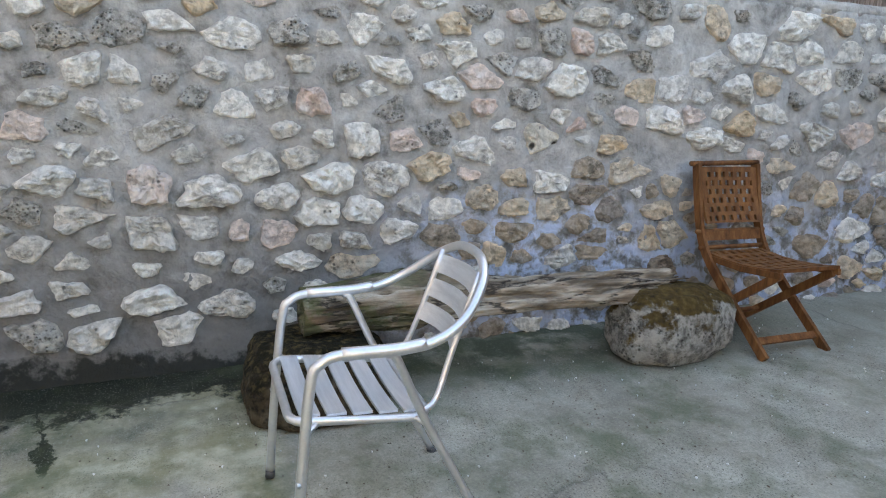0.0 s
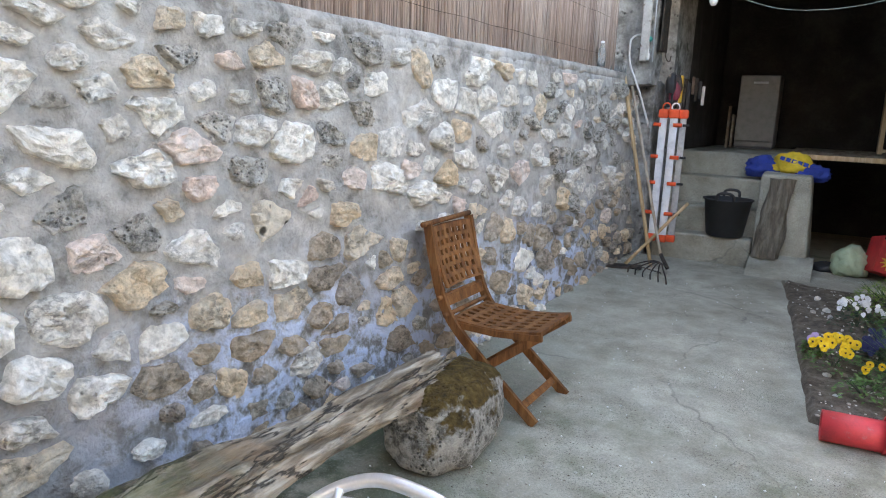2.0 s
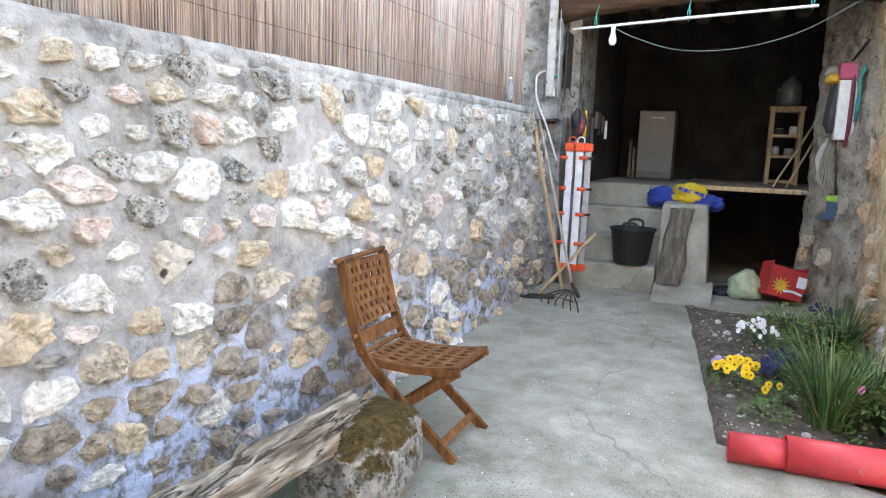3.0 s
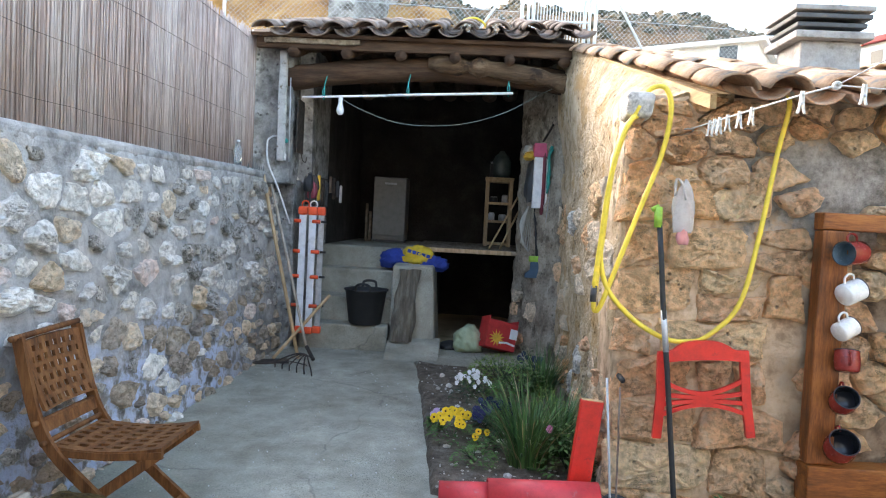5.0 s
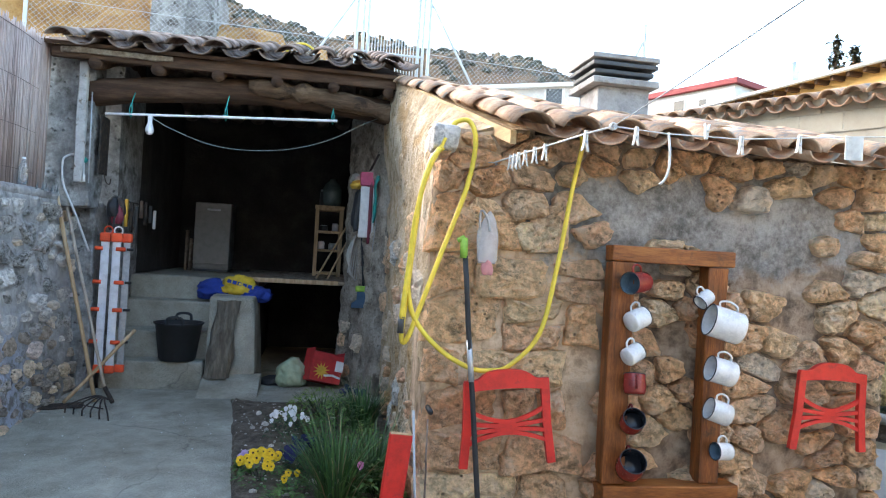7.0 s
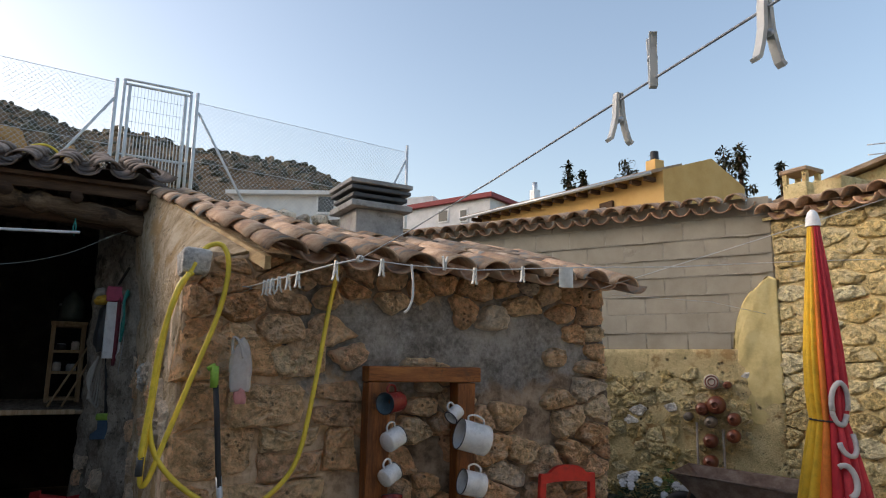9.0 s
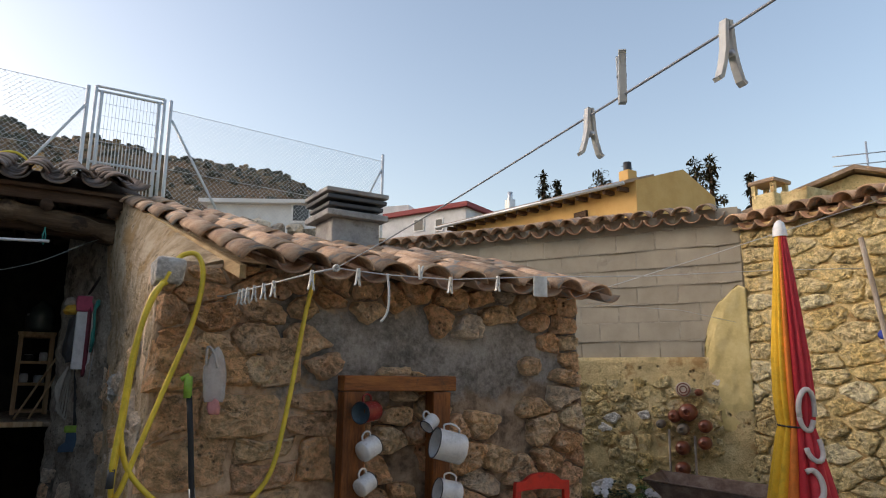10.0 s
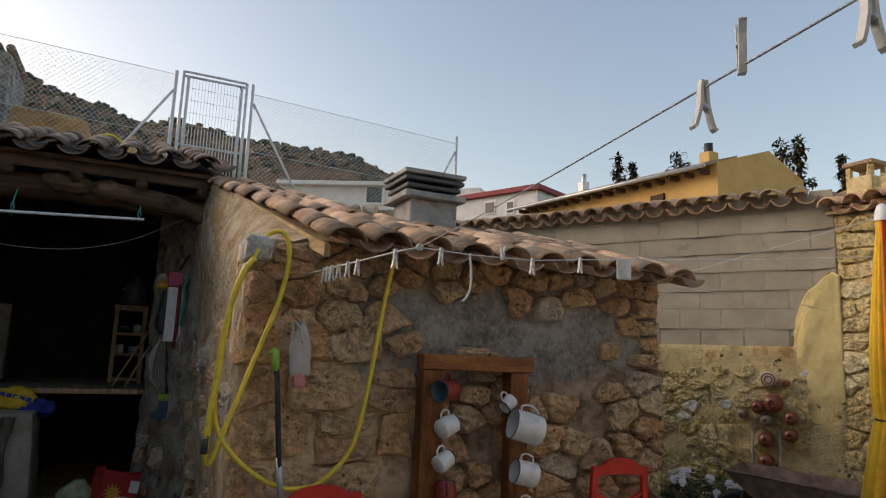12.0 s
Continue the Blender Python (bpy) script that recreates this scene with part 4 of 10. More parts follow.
def pick_west(u, v, k, rng):
    if k < len(hue_west):
        return M[hue_west[k]]
    r = rng.random()
    if v < 0.7 and u > 0.7 and r < 0.55:
        return M["stone_brown"]
    if v < 0.2 and r < 0.4:
        return M["stone_brown"]
    return M["stone_white"] if r > (0.78 if u < 1.8 else 0.92) else M["stone_tan"] if r > 0.73 else M["stone_pink"] if r > 0.69 else M["stone_pitted"] if r > 0.45 else M["stone_grey"]


masonry(wall_west, "stone", (-3.1, -0.1), (5.98, 1.72), lambda u, v: 0.16 if u > 2.4 and v > 0.6 else 0.135 if v > 0.7 or u < 0.8 or u > 2.4 else 0.115, place_west, pick_west,
        np.random.default_rng(11), (0.014, 0.045), (0.002, 0.014), fixed_west, 0.72,
        skip=lambda u, v: (v < 0.12 and u < 0.7) or (math.sin(u * 37.1 + v * 91.7) * 43758.5) % 1 < 0.1, nearest=lambda u, v: abs(u - 1.6), jag=0.13, cut=0, fine=True, smooth=False, own=(0.6, 0.42, 0.62), ledge=0.25)

# cement coping along the wall's top
ys = np.arange(-3.2, 6.01, 0.035)
verts, faces = [], []
for y in ys:
    x, z = wall_x(y, 1.76), 1.77 + 0.006 * (y - 1)
    j = [0.006 * noise.noise((y * 7, k * 3.1, 0)) for k in range(6)]
    prof = [(x - 0.004 + j[0], z - 0.06), (x + 0.002 + j[0], z - 0.012 + j[1]), (x - 0.014 + j[2], z + 0.01 + j[3]), (x - 0.12, z + 0.028 + j[4]), (x - 0.33, z + 0.03), (x - 0.33, z - 0.06)]
    verts += [(a, y, b) for a, b in prof]
for k in range(len(ys) - 1):
    faces += [(k * 6 + s, k * 6 + (s + 1) % 6, k * 6 + 6 + (s + 1) % 6, k * 6 + 6 + s) for s in range(6)]
faces += [tuple(range(6)), tuple(reversed(range(len(verts) - 6, len(verts))))]
tagged(new("trim_coping", mesh_of("trim_coping", verts, faces, material=M["mortar_wall"])), "grey cement coping on the garden wall", "coping", kind="structure")


# ---------- reed screen on the wall ----------
def reed_screen():
    ob = thing("reed_fence", "weathered brown reed screen standing on the stone wall", "fence")
    rng = np.random.default_rng(3)
    bits = []
    y = -3.0
    while y < 5.62:
        r = rng.uniform(0.003, 0.0055)
        x = wall_x(y, 1.8) - 0.1 + rng.uniform(-0.006, 0.006)
        top = 3.45 - 0.46 * max(0.0, min(1.0, (y - 3.6) / 1.0)) + 0.06 * max(0.0, y - 4.9) + rng.uniform(-0.03, 0.03)
        lean = rng.uniform(-0.012, 0.012)
        bits.append(sweep([(x, y, 1.79), (x + rng.uniform(-0.004, 0.004), y + lean * 0.5, 2.4), (x, y + lean, top)], [r, r, r * 0.7], 5))
        bits.append(sweep([(x - 0.012, y + r, 1.79), (x - 0.012, y + r - lean, top - rng.uniform(0, 0.05))], r * 1.15, 4))
        y += r * 1.75
    tagged(part("reeds", mesh_of("reeds", *joined(bits), material=M["reed"]), None, ob), kind="stuff")
    for z in (1.93, 2.25, 2.6, 2.95):
        pts = [(wall_x(y, 1.8) - 0.092, y, z + 0.004 * math.sin(y * 9)) for y in np.arange(-3.0, 5.6, 0.3)]
        tube("binding_wire", pts, 0.0016, M["iron"], ob, 4)
    return ob


def reed_mat():
    m, n, l = nodes_of("dry_reed")
    p = n["Principled BSDF"]
    v = coords(n, l, False)
    geo = n.new("ShaderNodeNewGeometry")
    col = ramp_of(n, l, geo.outputs["Random Per Island"], [(0, (0.3, 0.22, 0.19)), (0.3, (0.4, 0.305, 0.265)), (0.6, (0.46, 0.36, 0.32)), (0.85, (0.53, 0.435, 0.395)), (1, (0.36, 0.285, 0.255))])
    patch = step_of(n, l, noise_of(n, l, v, 1.6, 6, 0.6, (1, 1, 0.25)), 0.46, 0.62)
    col = mix_of(n, l, math_of(n, l, "MULTIPLY", patch, 0.45), col, (0.6, 0.55, 0.52))
    col = mix_of(n, l, 1.0, col, ramp_of(n, l, noise_of(n, l, v, 30, 4, 0.6, (1, 1, 0.2)), [(0.3, (0.75, 0.75, 0.75)), (0.7, (1.15, 1.15, 1.15))]), "MULTIPLY")
    l.new(col, p.inputs["Base Color"])
    p.inputs["Roughness"].default_value = 0.8
    return m


M["reed"] = reed_mat()
reed_screen()


# ---------- the shed ----------
def slab(name, lo, hi, material, label, category, bevel=0.0, rough=0.0, kind="structure", cuts=0):
    bm = bmesh.new()
    box(bm, lo, hi, bevel, rough=rough, cuts=cuts)
    return tagged(part(name, bm, material, None), label, category, kind=kind)


# pier left of the opening and the shed's inner walls
slab("wall_shed_pier", (-0.25, 5.68, 1.7), (0.3, 6.02, 3.0), M["cement_old"], "grey cement pier beside the shed opening", "wall", 0.015, 0.02, cuts=5)
slab("wall_shed_pier_foot", (-0.2, 5.9, -0.1), (0.3, 6.3, 1.75), M["cement_old"], "rough grey cement pier below the garden wall's end", "wall", 0.015, 0.03, cuts=6)
# Left wall in two: grey near the opening, shade-dark colour further in.
slab("wall_shed_left_front", (0.0, 6.304, -0.1), (0.36, 7.1, 3.1), M["cement_old"], "rough grey plaster just inside the shed opening", "wall", 0.0, 0.03, cuts=8)
slab("wall_shed_left", (0.0, 7.104, -0.1), (0.36, 9.3, 3.26), M["cement_shade"], "plastered inner wall of the shed, coloured dark for its shade", "wall", 0.0, 0.03, cuts=8)
slab("wall_shed_back", (-0.2, 9.304, -0.1), (3.2, 9.6, 3.3), M["cement_shade"], "back wall of the shed, coloured dark for its shade", "wall")
slab("floor_cellar", (1.6, 6.63, -0.3), (2.9, 9.3, -0.12), M["cement_shade"], "earth floor of the cellar under the platform, coloured dark for shade", "floor")
slab("floor_platform", (0.362, 7.1, 0.98), (1.62, 9.3, 1.1), M["concrete"], "raised concrete floor inside the shed", "floor", 0.01)
slab("wall_cellar_side", (1.4, 6.9, -0.12), (1.6, 9.3, 0.978), M["cement_shade"], "cellar side wall coloured dark for shade", "wall")

stairs = thing("stairs", "grey concrete steps climbing into the shed", "stairs", kind="structure")
for k, (y0, top, x1) in enumerate(((6.06, 0.36, 1.24), (6.3, 0.61, 1.28), (6.62, 0.87, 1.3), (6.94, 1.1, 1.34))):
    bm = bmesh.new()
    box(bm, (0.36, y0, -0.1), (x1, 7.1 if k == 3 else y0 + (0.28 if k == 0 else 0.36), top), 0.02, rough=0.008, cuts=3)
    part("step", bm, M["concrete"], stairs)
bm = bmesh.new()
made = box(bm, (1.245, 6.1, 0.0), (1.72, 6.9, 0.96), 0.02, rough=0.008, cuts=3)
for v in bm.verts:
    if v.co.y < 6.5:
        v.co.y += 0.12 * max(0.0, v.co.z)
    if v.co.x > 1.5:
        v.co.x -= 0.07 * v.co.z
part("cheek_wall", bm, M["concrete"], stairs, "sloping concrete cheek wall beside the steps")
bm = bmesh.new()
box(bm, (1.25, 5.72, 0.0), (1.76, 6.22, 0.25), 0.006, rough=0.004, cuts=4)
for v in bm.verts:
    if v.co.z > 0.05:
        v.co.z = min(v.co.z, 0.112 + 0.155 * max(0.0, min(1.0, (v.co.y - 5.74) / 0.36)))
part("landing", bm, M["concrete"], stairs)

planks = thing("platform_planks", "dusty wooden planks bridging the cellar opening", "planks", kind="structure")
for k in range(6):
    bm = bmesh.new()
    box(bm, (1.36, 6.75 + k * 0.36, 1.085), (2.79, 6.75 + k * 0.36 + 0.35, 1.13), 0.006, rough=0.004, cuts=2)
    part("plank", bm, M["wood_old"], planks)
bm = bmesh.new()
box(bm, (1.34, 6.71, 1.09), (2.45, 6.748, 1.135), 0.005)
part("edge_board", bm, M["wood_pale"], planks, "pale wooden edge board")

# eaves: fascia, lintel log and rafter ends
def log_pts(a, b, sag, n=14, wob=0.015, seed=0.0):
    a, b = Vector(a), Vector(b)
    return [a.lerp(b, t) + Vector((0, wob * noise.noise((t * 5, seed, 0)), sag * 4 * t * (1 - t) + wob * noise.noise((t * 6, seed, 9)))) for t in [k / n for k in range(n + 1)]]


lintel = thing("lintel_beam", "rough bowed tree-trunk lintel over the shed opening", "beam", kind="structure")
tube("log", log_pts((0.2, 5.75, 2.66), (2.83, 5.75, 2.73), 0.11, seed=2.0), [0.11 + 0.02 * noise.noise((k * 0.7, 3, 0)) for k in range(15)], M["wood_beam"], lintel, 12)
tube("log", log_pts((1.55, 5.63, 2.84), (2.83, 5.63, 2.7), 0.03, seed=7.0), [(0.078 + 0.05 * noise.noise((k * 0.9, 8, 0))) * (0.6 if k == 0 else 1.0) for k in range(15)], M["wood_split"], lintel, 12, label="pale split log")
bm = bmesh.new()
box(bm, (0.02, 5.5, 2.9), (2.84, 5.56, 3.0), 0.008, rough=0.012, cuts=6)
part("fascia", bm, M["wood_beam"], lintel)
bm = bmesh.new()
box(bm, (0.1, 5.47, 2.935), (0.95, 5.499, 2.98), 0.005, rough=0.012, cuts=5)
part("split_board", bm, M["wood_old"], lintel, "grey split board")
rafters = thing("roof_rafters", "dark round rafters carrying the shed roof", "rafters", kind="structure")
for k in range(6):
    x = 0.35 + k * 0.48
    tube("rafter", log_pts((x, 5.48, 2.86), (x + 0.03, 7.7, 3.52), 0.0, seed=k), 0.05, M["wood_beam"], rafters, 8)
bm = bmesh.new()
box(bm, (-0.15, 0, 0), (2.88, 2.42, 0.03), m=pose(0, 5.46, 2.985, 17.0))
box(bm, (-0.15, 0, 0), (2.88, 1.85, 0.03), m=pose(0, 7.77, 3.695, -15))
for x0, x1 in ((0.0, 0.34), (2.8, 3.08)):
    for y0, y1, z0, z1 in ((6.1, 7.76, 3.15, 3.67), (9.3, 7.78, 3.2, 3.67)):
        tri = [bm.verts.new((x, y, z)) for x in (x0, x1) for y, z in ((y0, 3.1), (y1, 3.1), (y1, z1), (y0, z0))]
        for q in ((0, 1, 2, 3), (7, 6, 5, 4), (0, 4, 5, 1), (1, 5, 6, 2), (2, 6, 7, 3), (3, 7, 4, 0)):
            bm.faces.new([tri[i] for i in q])
tagged(part("ceiling_shed", bm, M["wood_beam"], None), "brown board ceiling under the shed tiles, darkened for shade", "ceiling", kind="structure")


# ---------- clay tiles ----------
def tile_mesh(name, material, length=0.46, r0=0.098, r1=0.08, thick=0.013, segs=7, sag=1.0):
    """A half-round tile along +y (up the slope), hollow side down."""
    verts = []
    for y, r in ((0.0, r0), (length, r1)):
        for rr in (r, r - thick):
            for s in range(segs + 1):
                q = math.pi * (0.06 + 0.88 * s / segs)
                verts.append((rr * math.cos(q), y, rr * math.sin(q) * sag - r * 0.15))
    w = segs + 1
    o0, i0, o1, i1 = 0, w, 2 * w, 3 * w
    faces = []
    for s in range(segs):
        faces += [(o0 + s, o1 + s, o1 + s + 1, o0 + s + 1), (i0 + s, i0 + s + 1, i1 + s + 1, i1 + s), (o0 + s, o0 + s + 1, i0 + s + 1, i0 + s), (o1 + s, i1 + s, i1 + s + 1, o1 + s + 1)]
    faces += [(o0, i0, i1, o1), (o0 + segs, o1 + segs, i1 + segs, i0 + segs)]
    return mesh_of(name, verts, faces, material=material)


def tiled(roof, cover, pan, origin, across, up, columns, rows, gap, show, rng, jitter=0.012, first=0, most=300):
    """Rows of covers over pans. origin: the eave's first corner; across and up: unit ways."""
    ax, uy = Vector(across).normalized(), Vector(up).normalized()
    nz = ax.cross(uy).normalized()
    base = Matrix((ax, uy, nz)).transposed().to_4x4()
    count = 0
    for c in range(columns):
        for r in range(rows):
            for mesh, shift, flip, lift in ((pan, 0.5, True, 0.055), (cover, 0.0, False, 0.062)):
                j = rng.uniform(-jitter, jitter, 3)
                at = Vector(origin) + ax * ((c + shift) * gap + j[0]) + uy * (r * show + j[1] - (0.0 if not flip else -0.02)) + nz * (lift + j[2] * 0.4)
                m = Matrix.Translation(at) @ base @ pose(0, 0, 0, 1.6 + j[0] * 60, 180 if flip else j[1] * 120, j[2] * 110)
                ob = new("tile", mesh)
                ob.parent = roof
                ob.matrix_basis = m
                count += 1
    return count


T_NEW, T_PALE = tile_mesh("tile", M["tile"]), tile_mesh("tile", M["tile_pale"])

T_SHED = tile_mesh("tile", M["tile_old"], 0.46, 0.112, 0.097, 0.015, 8, 0.72)
T_BARREL = tile_mesh("tile", M["tile_pale"], 0.46, 0.112, 0.092, 0.014, 8, 0.78)
T_PAN = tile_mesh("tile", M["tile"], 0.46, 0.1, 0.08, 0.013, 7, 0.7)

roof_shed = thing("roof_shed", "old lichen-stained clay tile roof of the open shed, darkened for shade", "roof", kind="structure")
tiled(roof_shed, T_SHED, T_SHED, (0.14, 5.36, 2.965), (1, 0, 0.028), (0, 0.955, 0.292), 10, 7, 0.29, 0.33, np.random.default_rng(2), 0.016)
tiled(roof_shed, T_SHED, T_SHED, (0.14, 9.5, 3.18), (1, 0, 0.028), (0, -0.965, 0.26), 10, 5, 0.29, 0.36, np.random.default_rng(12), 0.016)

# ---------- the stone outhouse ----------
SX0, SX1, SY = 2.78, 5.5, 3.0
EAVE_Y, EAVE_Z, SLOPE = 2.66, 2.1, 0.311


def cemented(u, v):
    """How far trowelled cement covers the front wall here."""
    n = 0.12 * noise.noise((u * 3.1, v * 4.0, 7.0)) + 0.05 * noise.noise((u * 11, v * 11, 3.0))
    band = min((u - 3.3) / 0.3, (5.2 - u) / 0.3, (v - 1.5) / 0.12, (1.97 - v) / 0.1) + n * 6
    post = min((u - 3.6) / 0.1, (3.9 - u) / 0.1, (v - 0.7) / 0.2, (1.7 - v) / 0.2) + n * 6
    low = min((u - 4.3) / 0.15, (4.8 - u) / 0.15, (v - 1.1) / 0.2, (1.7 - v) / 0.2) * 0.6 + n * 6
    return max(0.0, min(1.0, max(band, post, low)))


def place_front(u, v, w):
    bulge = 0.03 * noise.noise((u * 1.1, v * 1.3, 4.0)) + 0.028 * cemented(u, v)
    return Vector((u, SY - w - bulge, v))


def place_side(u, v, w):
    return Vector((SX0 + 0.028 * (u - 3.0) - w - 0.02 * noise.noise((u * 1.4, v * 1.2, 8.0)), u, v))


outhouse = new("wall_outhouse", face_grid("wall_outhouse", SX0, SX1, -0.2, 2.13, place_front, 0.022, 0.016, M["mortar_out"], 0.4, 11))
tagged(outhouse, "warm sandstone rubble wall of the outhouse", "wall", kind="structure")


def gap_front(u, v):
    return 0.18 if u < 4.3 else 0.215


def eave_stones():
    """Seeds of the long stones bedded under the eave."""
    rng = np.random.default_rng(77)
    out, u = [], 3.0
    while u < 5.45:
        out.append((u, 2.06 + rng.uniform(-0.02, 0.015), 0.12))
        u += rng.uniform(0.16, 0.34)
    return out


def course_blocks():
    """Outlines of the large squared blocks at the corner, course by course, with a ragged end towards the cement."""
    rng = np.random.default_rng(78)
    out, v = [], -0.12
    while v < 1.6:
        h = rng.uniform(0.17, 0.27)
        u, end = SX0 - 0.01, 3.6 + rng.uniform(-0.12, 0.14) - 0.25 * max(0.0, v - 1.25)
        while u < end - 0.08:
            w = rng.uniform(0.16, 0.3) if rng.random() < 0.3 else rng.uniform(0.32, 0.56)
            b = min(u + w, end)
            if end - b < 0.12:
                b = end
            tilt, j = rng.uniform(-0.03, 0.03), rng.uniform(-0.032, 0.032, 8)
            cells = [(u, v, b, v + h)] if rng.random() < 0.8 or b - u > 0.4 else [(u, v, b, v + h * 0.52), (u, v + h * 0.55, b, v + h)]
            for a0, c0, a1, c1 in cells:
                out.append([(a0 + j[0], c0 + j[1]), ((a0 + a1) / 2, c0 + j[2] * 0.7), (a1 + j[3], c0 + tilt + j[4]), (a1 + j[5] * 0.6, c1 + tilt + j[6]), ((a0 + a1) / 2, c1 + j[7]), (a0 + j[2] * 0.6, c1 + j[5])])
            u = b
        v += h
    return out


def lay_blocks(wall, name, polys, place, material, rng):
    for poly in polys:
        ring, mid, size = ring_of(poly, rng.uniform(0.002, 0.012), rng, 24, 0, 0.07)
        part(name, mesh_of(name, stone_verts(ring, mid, size, rng.uniform(0.03, 0.065), rng, place, True, 0.2), stone_faces(24, 7), False, material), None, wall)


def bare(u, v):
    """Where cement covers all but a few stones."""
    return (u < 3.62 and v < 1.6) or (cemented(u, v) > 0.6 and (math.sin(u * 51.3 + v * 77.7) * 9631.7) % 1 > 0.14) or (u > 3.75 and (math.sin(u * 23.3 + v * 47.7) * 5631.7) % 1 < 0.12)


lay_blocks(outhouse, "stone", course_blocks(), place_front, M["stone_warm"], np.random.default_rng(22))
masonry(outhouse, "stone", (SX0, -0.15), (SX1, 2.12), gap_front, place_front, lambda u, v, k, rng: M["stone_warm" if rng.random() < 0.94 else "stone_tan"],
        np.random.default_rng(21), (0.03, 0.085), (-0.004, 0.014), eave_stones(), 0.66, ledge=0.15, skip=bare, nearest=lambda u, v: abs(u - 3.8), jag=0.11, cut=1, fine=True, smooth=False, most=220)
side = new("wall_outhouse_side", face_grid("wall_outhouse_side", 3.02, 6.1, -0.2, 2.06, place_side, 0.035, 0.026, M["plaster_yellow"], 0.3, 8))
tagged(side, "rough ochre plaster side wall of the outhouse", "wall", kind="structure")
masonry(side, "stone", (3.06, -0.1), (6.05, 1.75), lambda u, v: 0.16 if v < 0.9 else 0.22, place_side, lambda u, v, k, rng: M["stone_tan" if rng.random() < 0.5 else "stone_warm" if rng.random() < 0.7 else "stone_grey"],
        np.random.default_rng(31), (0.018, 0.04), (0.005, 0.03), (), 0.75, skip=lambda u, v: (math.sin(u * 41.3 + v * 67.7) * 7631.7) % 1 < (0.5 if v < 0.7 else 0.78), nearest=lambda u, v: u, jag=0.16, cut=0, fine=True, smooth=False)
# gable above: it twists from the wall's top edge up to the skewed verge
verts, faces = [], []
NU, NV = 40, 10
for i in range(NU + 1):
    y = 3.0 + 3.1 * i / NU
    t = (y - 2.85) / 2.9
    lo, hi = Vector((SX0 + 0.01 + 0.028 * (y - 3.0), y, 2.0)), Vector((3.06 - 0.27 * t, y, 2.1 + 0.97 * t))
    for j in range(NV + 1):
        p = lo.lerp(hi, j / NV)
        p.x += 0.03 * noise.noise((y * 4, p.z * 4, 2)) - 0.05 * math.sin(math.pi * j / NV)
        verts.append(p)
faces = [(i * (NV + 1) + j, i * (NV + 1) + j + 1, (i + 1) * (NV + 1) + j + 1, (i + 1) * (NV + 1) + j) for i in range(NU) for j in range(NV)]
k = len(verts)
for i in range(NU + 1):
    verts += [Vector((3.3, verts[i * (NV + 1)].y, 2.0)), Vector((3.3, verts[i * (NV + 1)].y, verts[i * (NV + 1) + NV].z))]
for i in range(NU):
    a, b = k + 2 * i, k + 2 * i + 2
    faces += [(i * (NV + 1) + NV, a + 1, b + 1, (i + 1) * (NV + 1) + NV), (a, a + 1, b + 1, b)]
faces += [(*range(0, NV + 1), k + 1, k)]
tagged(new("wall_outhouse_gable", mesh_of("wall_outhouse_gable", verts, faces, material=M["plaster_yellow"])), "ochre plastered gable under the verge of the outhouse", "wall", kind="structure")


def place_jamb(u, v, w):
    """The splayed jamb of the shed opening: u runs inwards from the outhouse wall."""
    return Vector((2.87, 5.9, 0)) + Vector((-0.4, 0.92, 0)) * u + Vector((-0.92, -0.4, 0)) * (w + 0.03 * noise.noise((u * 2.2, v * 1.6, 4)) + 0.07 * max(0.0, 1.0 - v / 0.9)) + Vector((0, 0, v))


jamb = new("wall_shed_jamb", face_grid("wall_shed_jamb", 0.0, 0.94, -0.2, 3.0, place_jamb, 0.035, 0.03, M["plaster_jamb"], 0.3, 7))
tagged(jamb, "splayed grey plaster jamb of the shed opening", "wall", kind="structure")
masonry(jamb, "stone", (0.05, -0.1), (0.9, 0.85), lambda u, v: 0.17, place_jamb, lambda u, v, k, rng: M["stone_tan" if rng.random() < 0.6 else "stone_warm"],
        np.random.default_rng(35), (0.02, 0.045), (0.0, 0.02), (), 0.75, skip=lambda u, v: (math.sin(u * 41.3 + v * 67.7) * 7631.7) % 1 < 0.62, jag=0.16, cut=0, fine=True, smooth=False)
# Right wall in two: grey by the opening, painted dark for shade inside.
slab("wall_shed_right_plaster", (2.87, 6.104, -0.2), (3.15, 6.9, 3.0), M["cement"], "grey plastered return wall inside the shed opening", "wall", 0.0, 0.015, cuts=6)
slab("wall_shed_right", (2.86, 6.904, -0.2), (3.15, 9.3, 3.24), M["cement_shade"], "inner wall of the shed, coloured dark for shade", "wall", 0.0, 0.02, cuts=6)
slab("wall_outhouse_end", (5.2, 3.41, -0.2), (5.44, 6.4, 2.19), M["mortar_warm"], "outhouse end wall in brown mortar", "wall")

roof_out = thing("roof_outhouse", "sun-bleached clay barrel tile roof of the outhouse", "roof", kind="structure")
rng = np.random.default_rng(4)
# long columns along the verge, short ones in front of and beside the chimney
for first, columns, rows, rise in ((0, 2, 9, SLOPE - 0.01), (2, 1, 7, 0.295), (3, 7, 4, 0.272)):
    tiled(roof_out, T_BARREL, T_PAN, (3.2 + 0.238 * first, EAVE_Y, EAVE_Z - 0.052), (1, 0, 0), Vector((-0.105 if first < 3 else -0.03, 1, rise)).normalized(), columns, rows, 0.238, 0.36, rng, 0.022)
bm = bmesh.new()
q = [bm.verts.new(p) for p in ((3.08, 3.06, 2.14), (3.62, 3.06, 2.14), (3.3, 6.1, 3.02), (2.76, 6.1, 3.06))]
w = [bm.verts.new(v.co + Vector((0, 0, -0.05))) for v in q]
bm.faces.new(q)
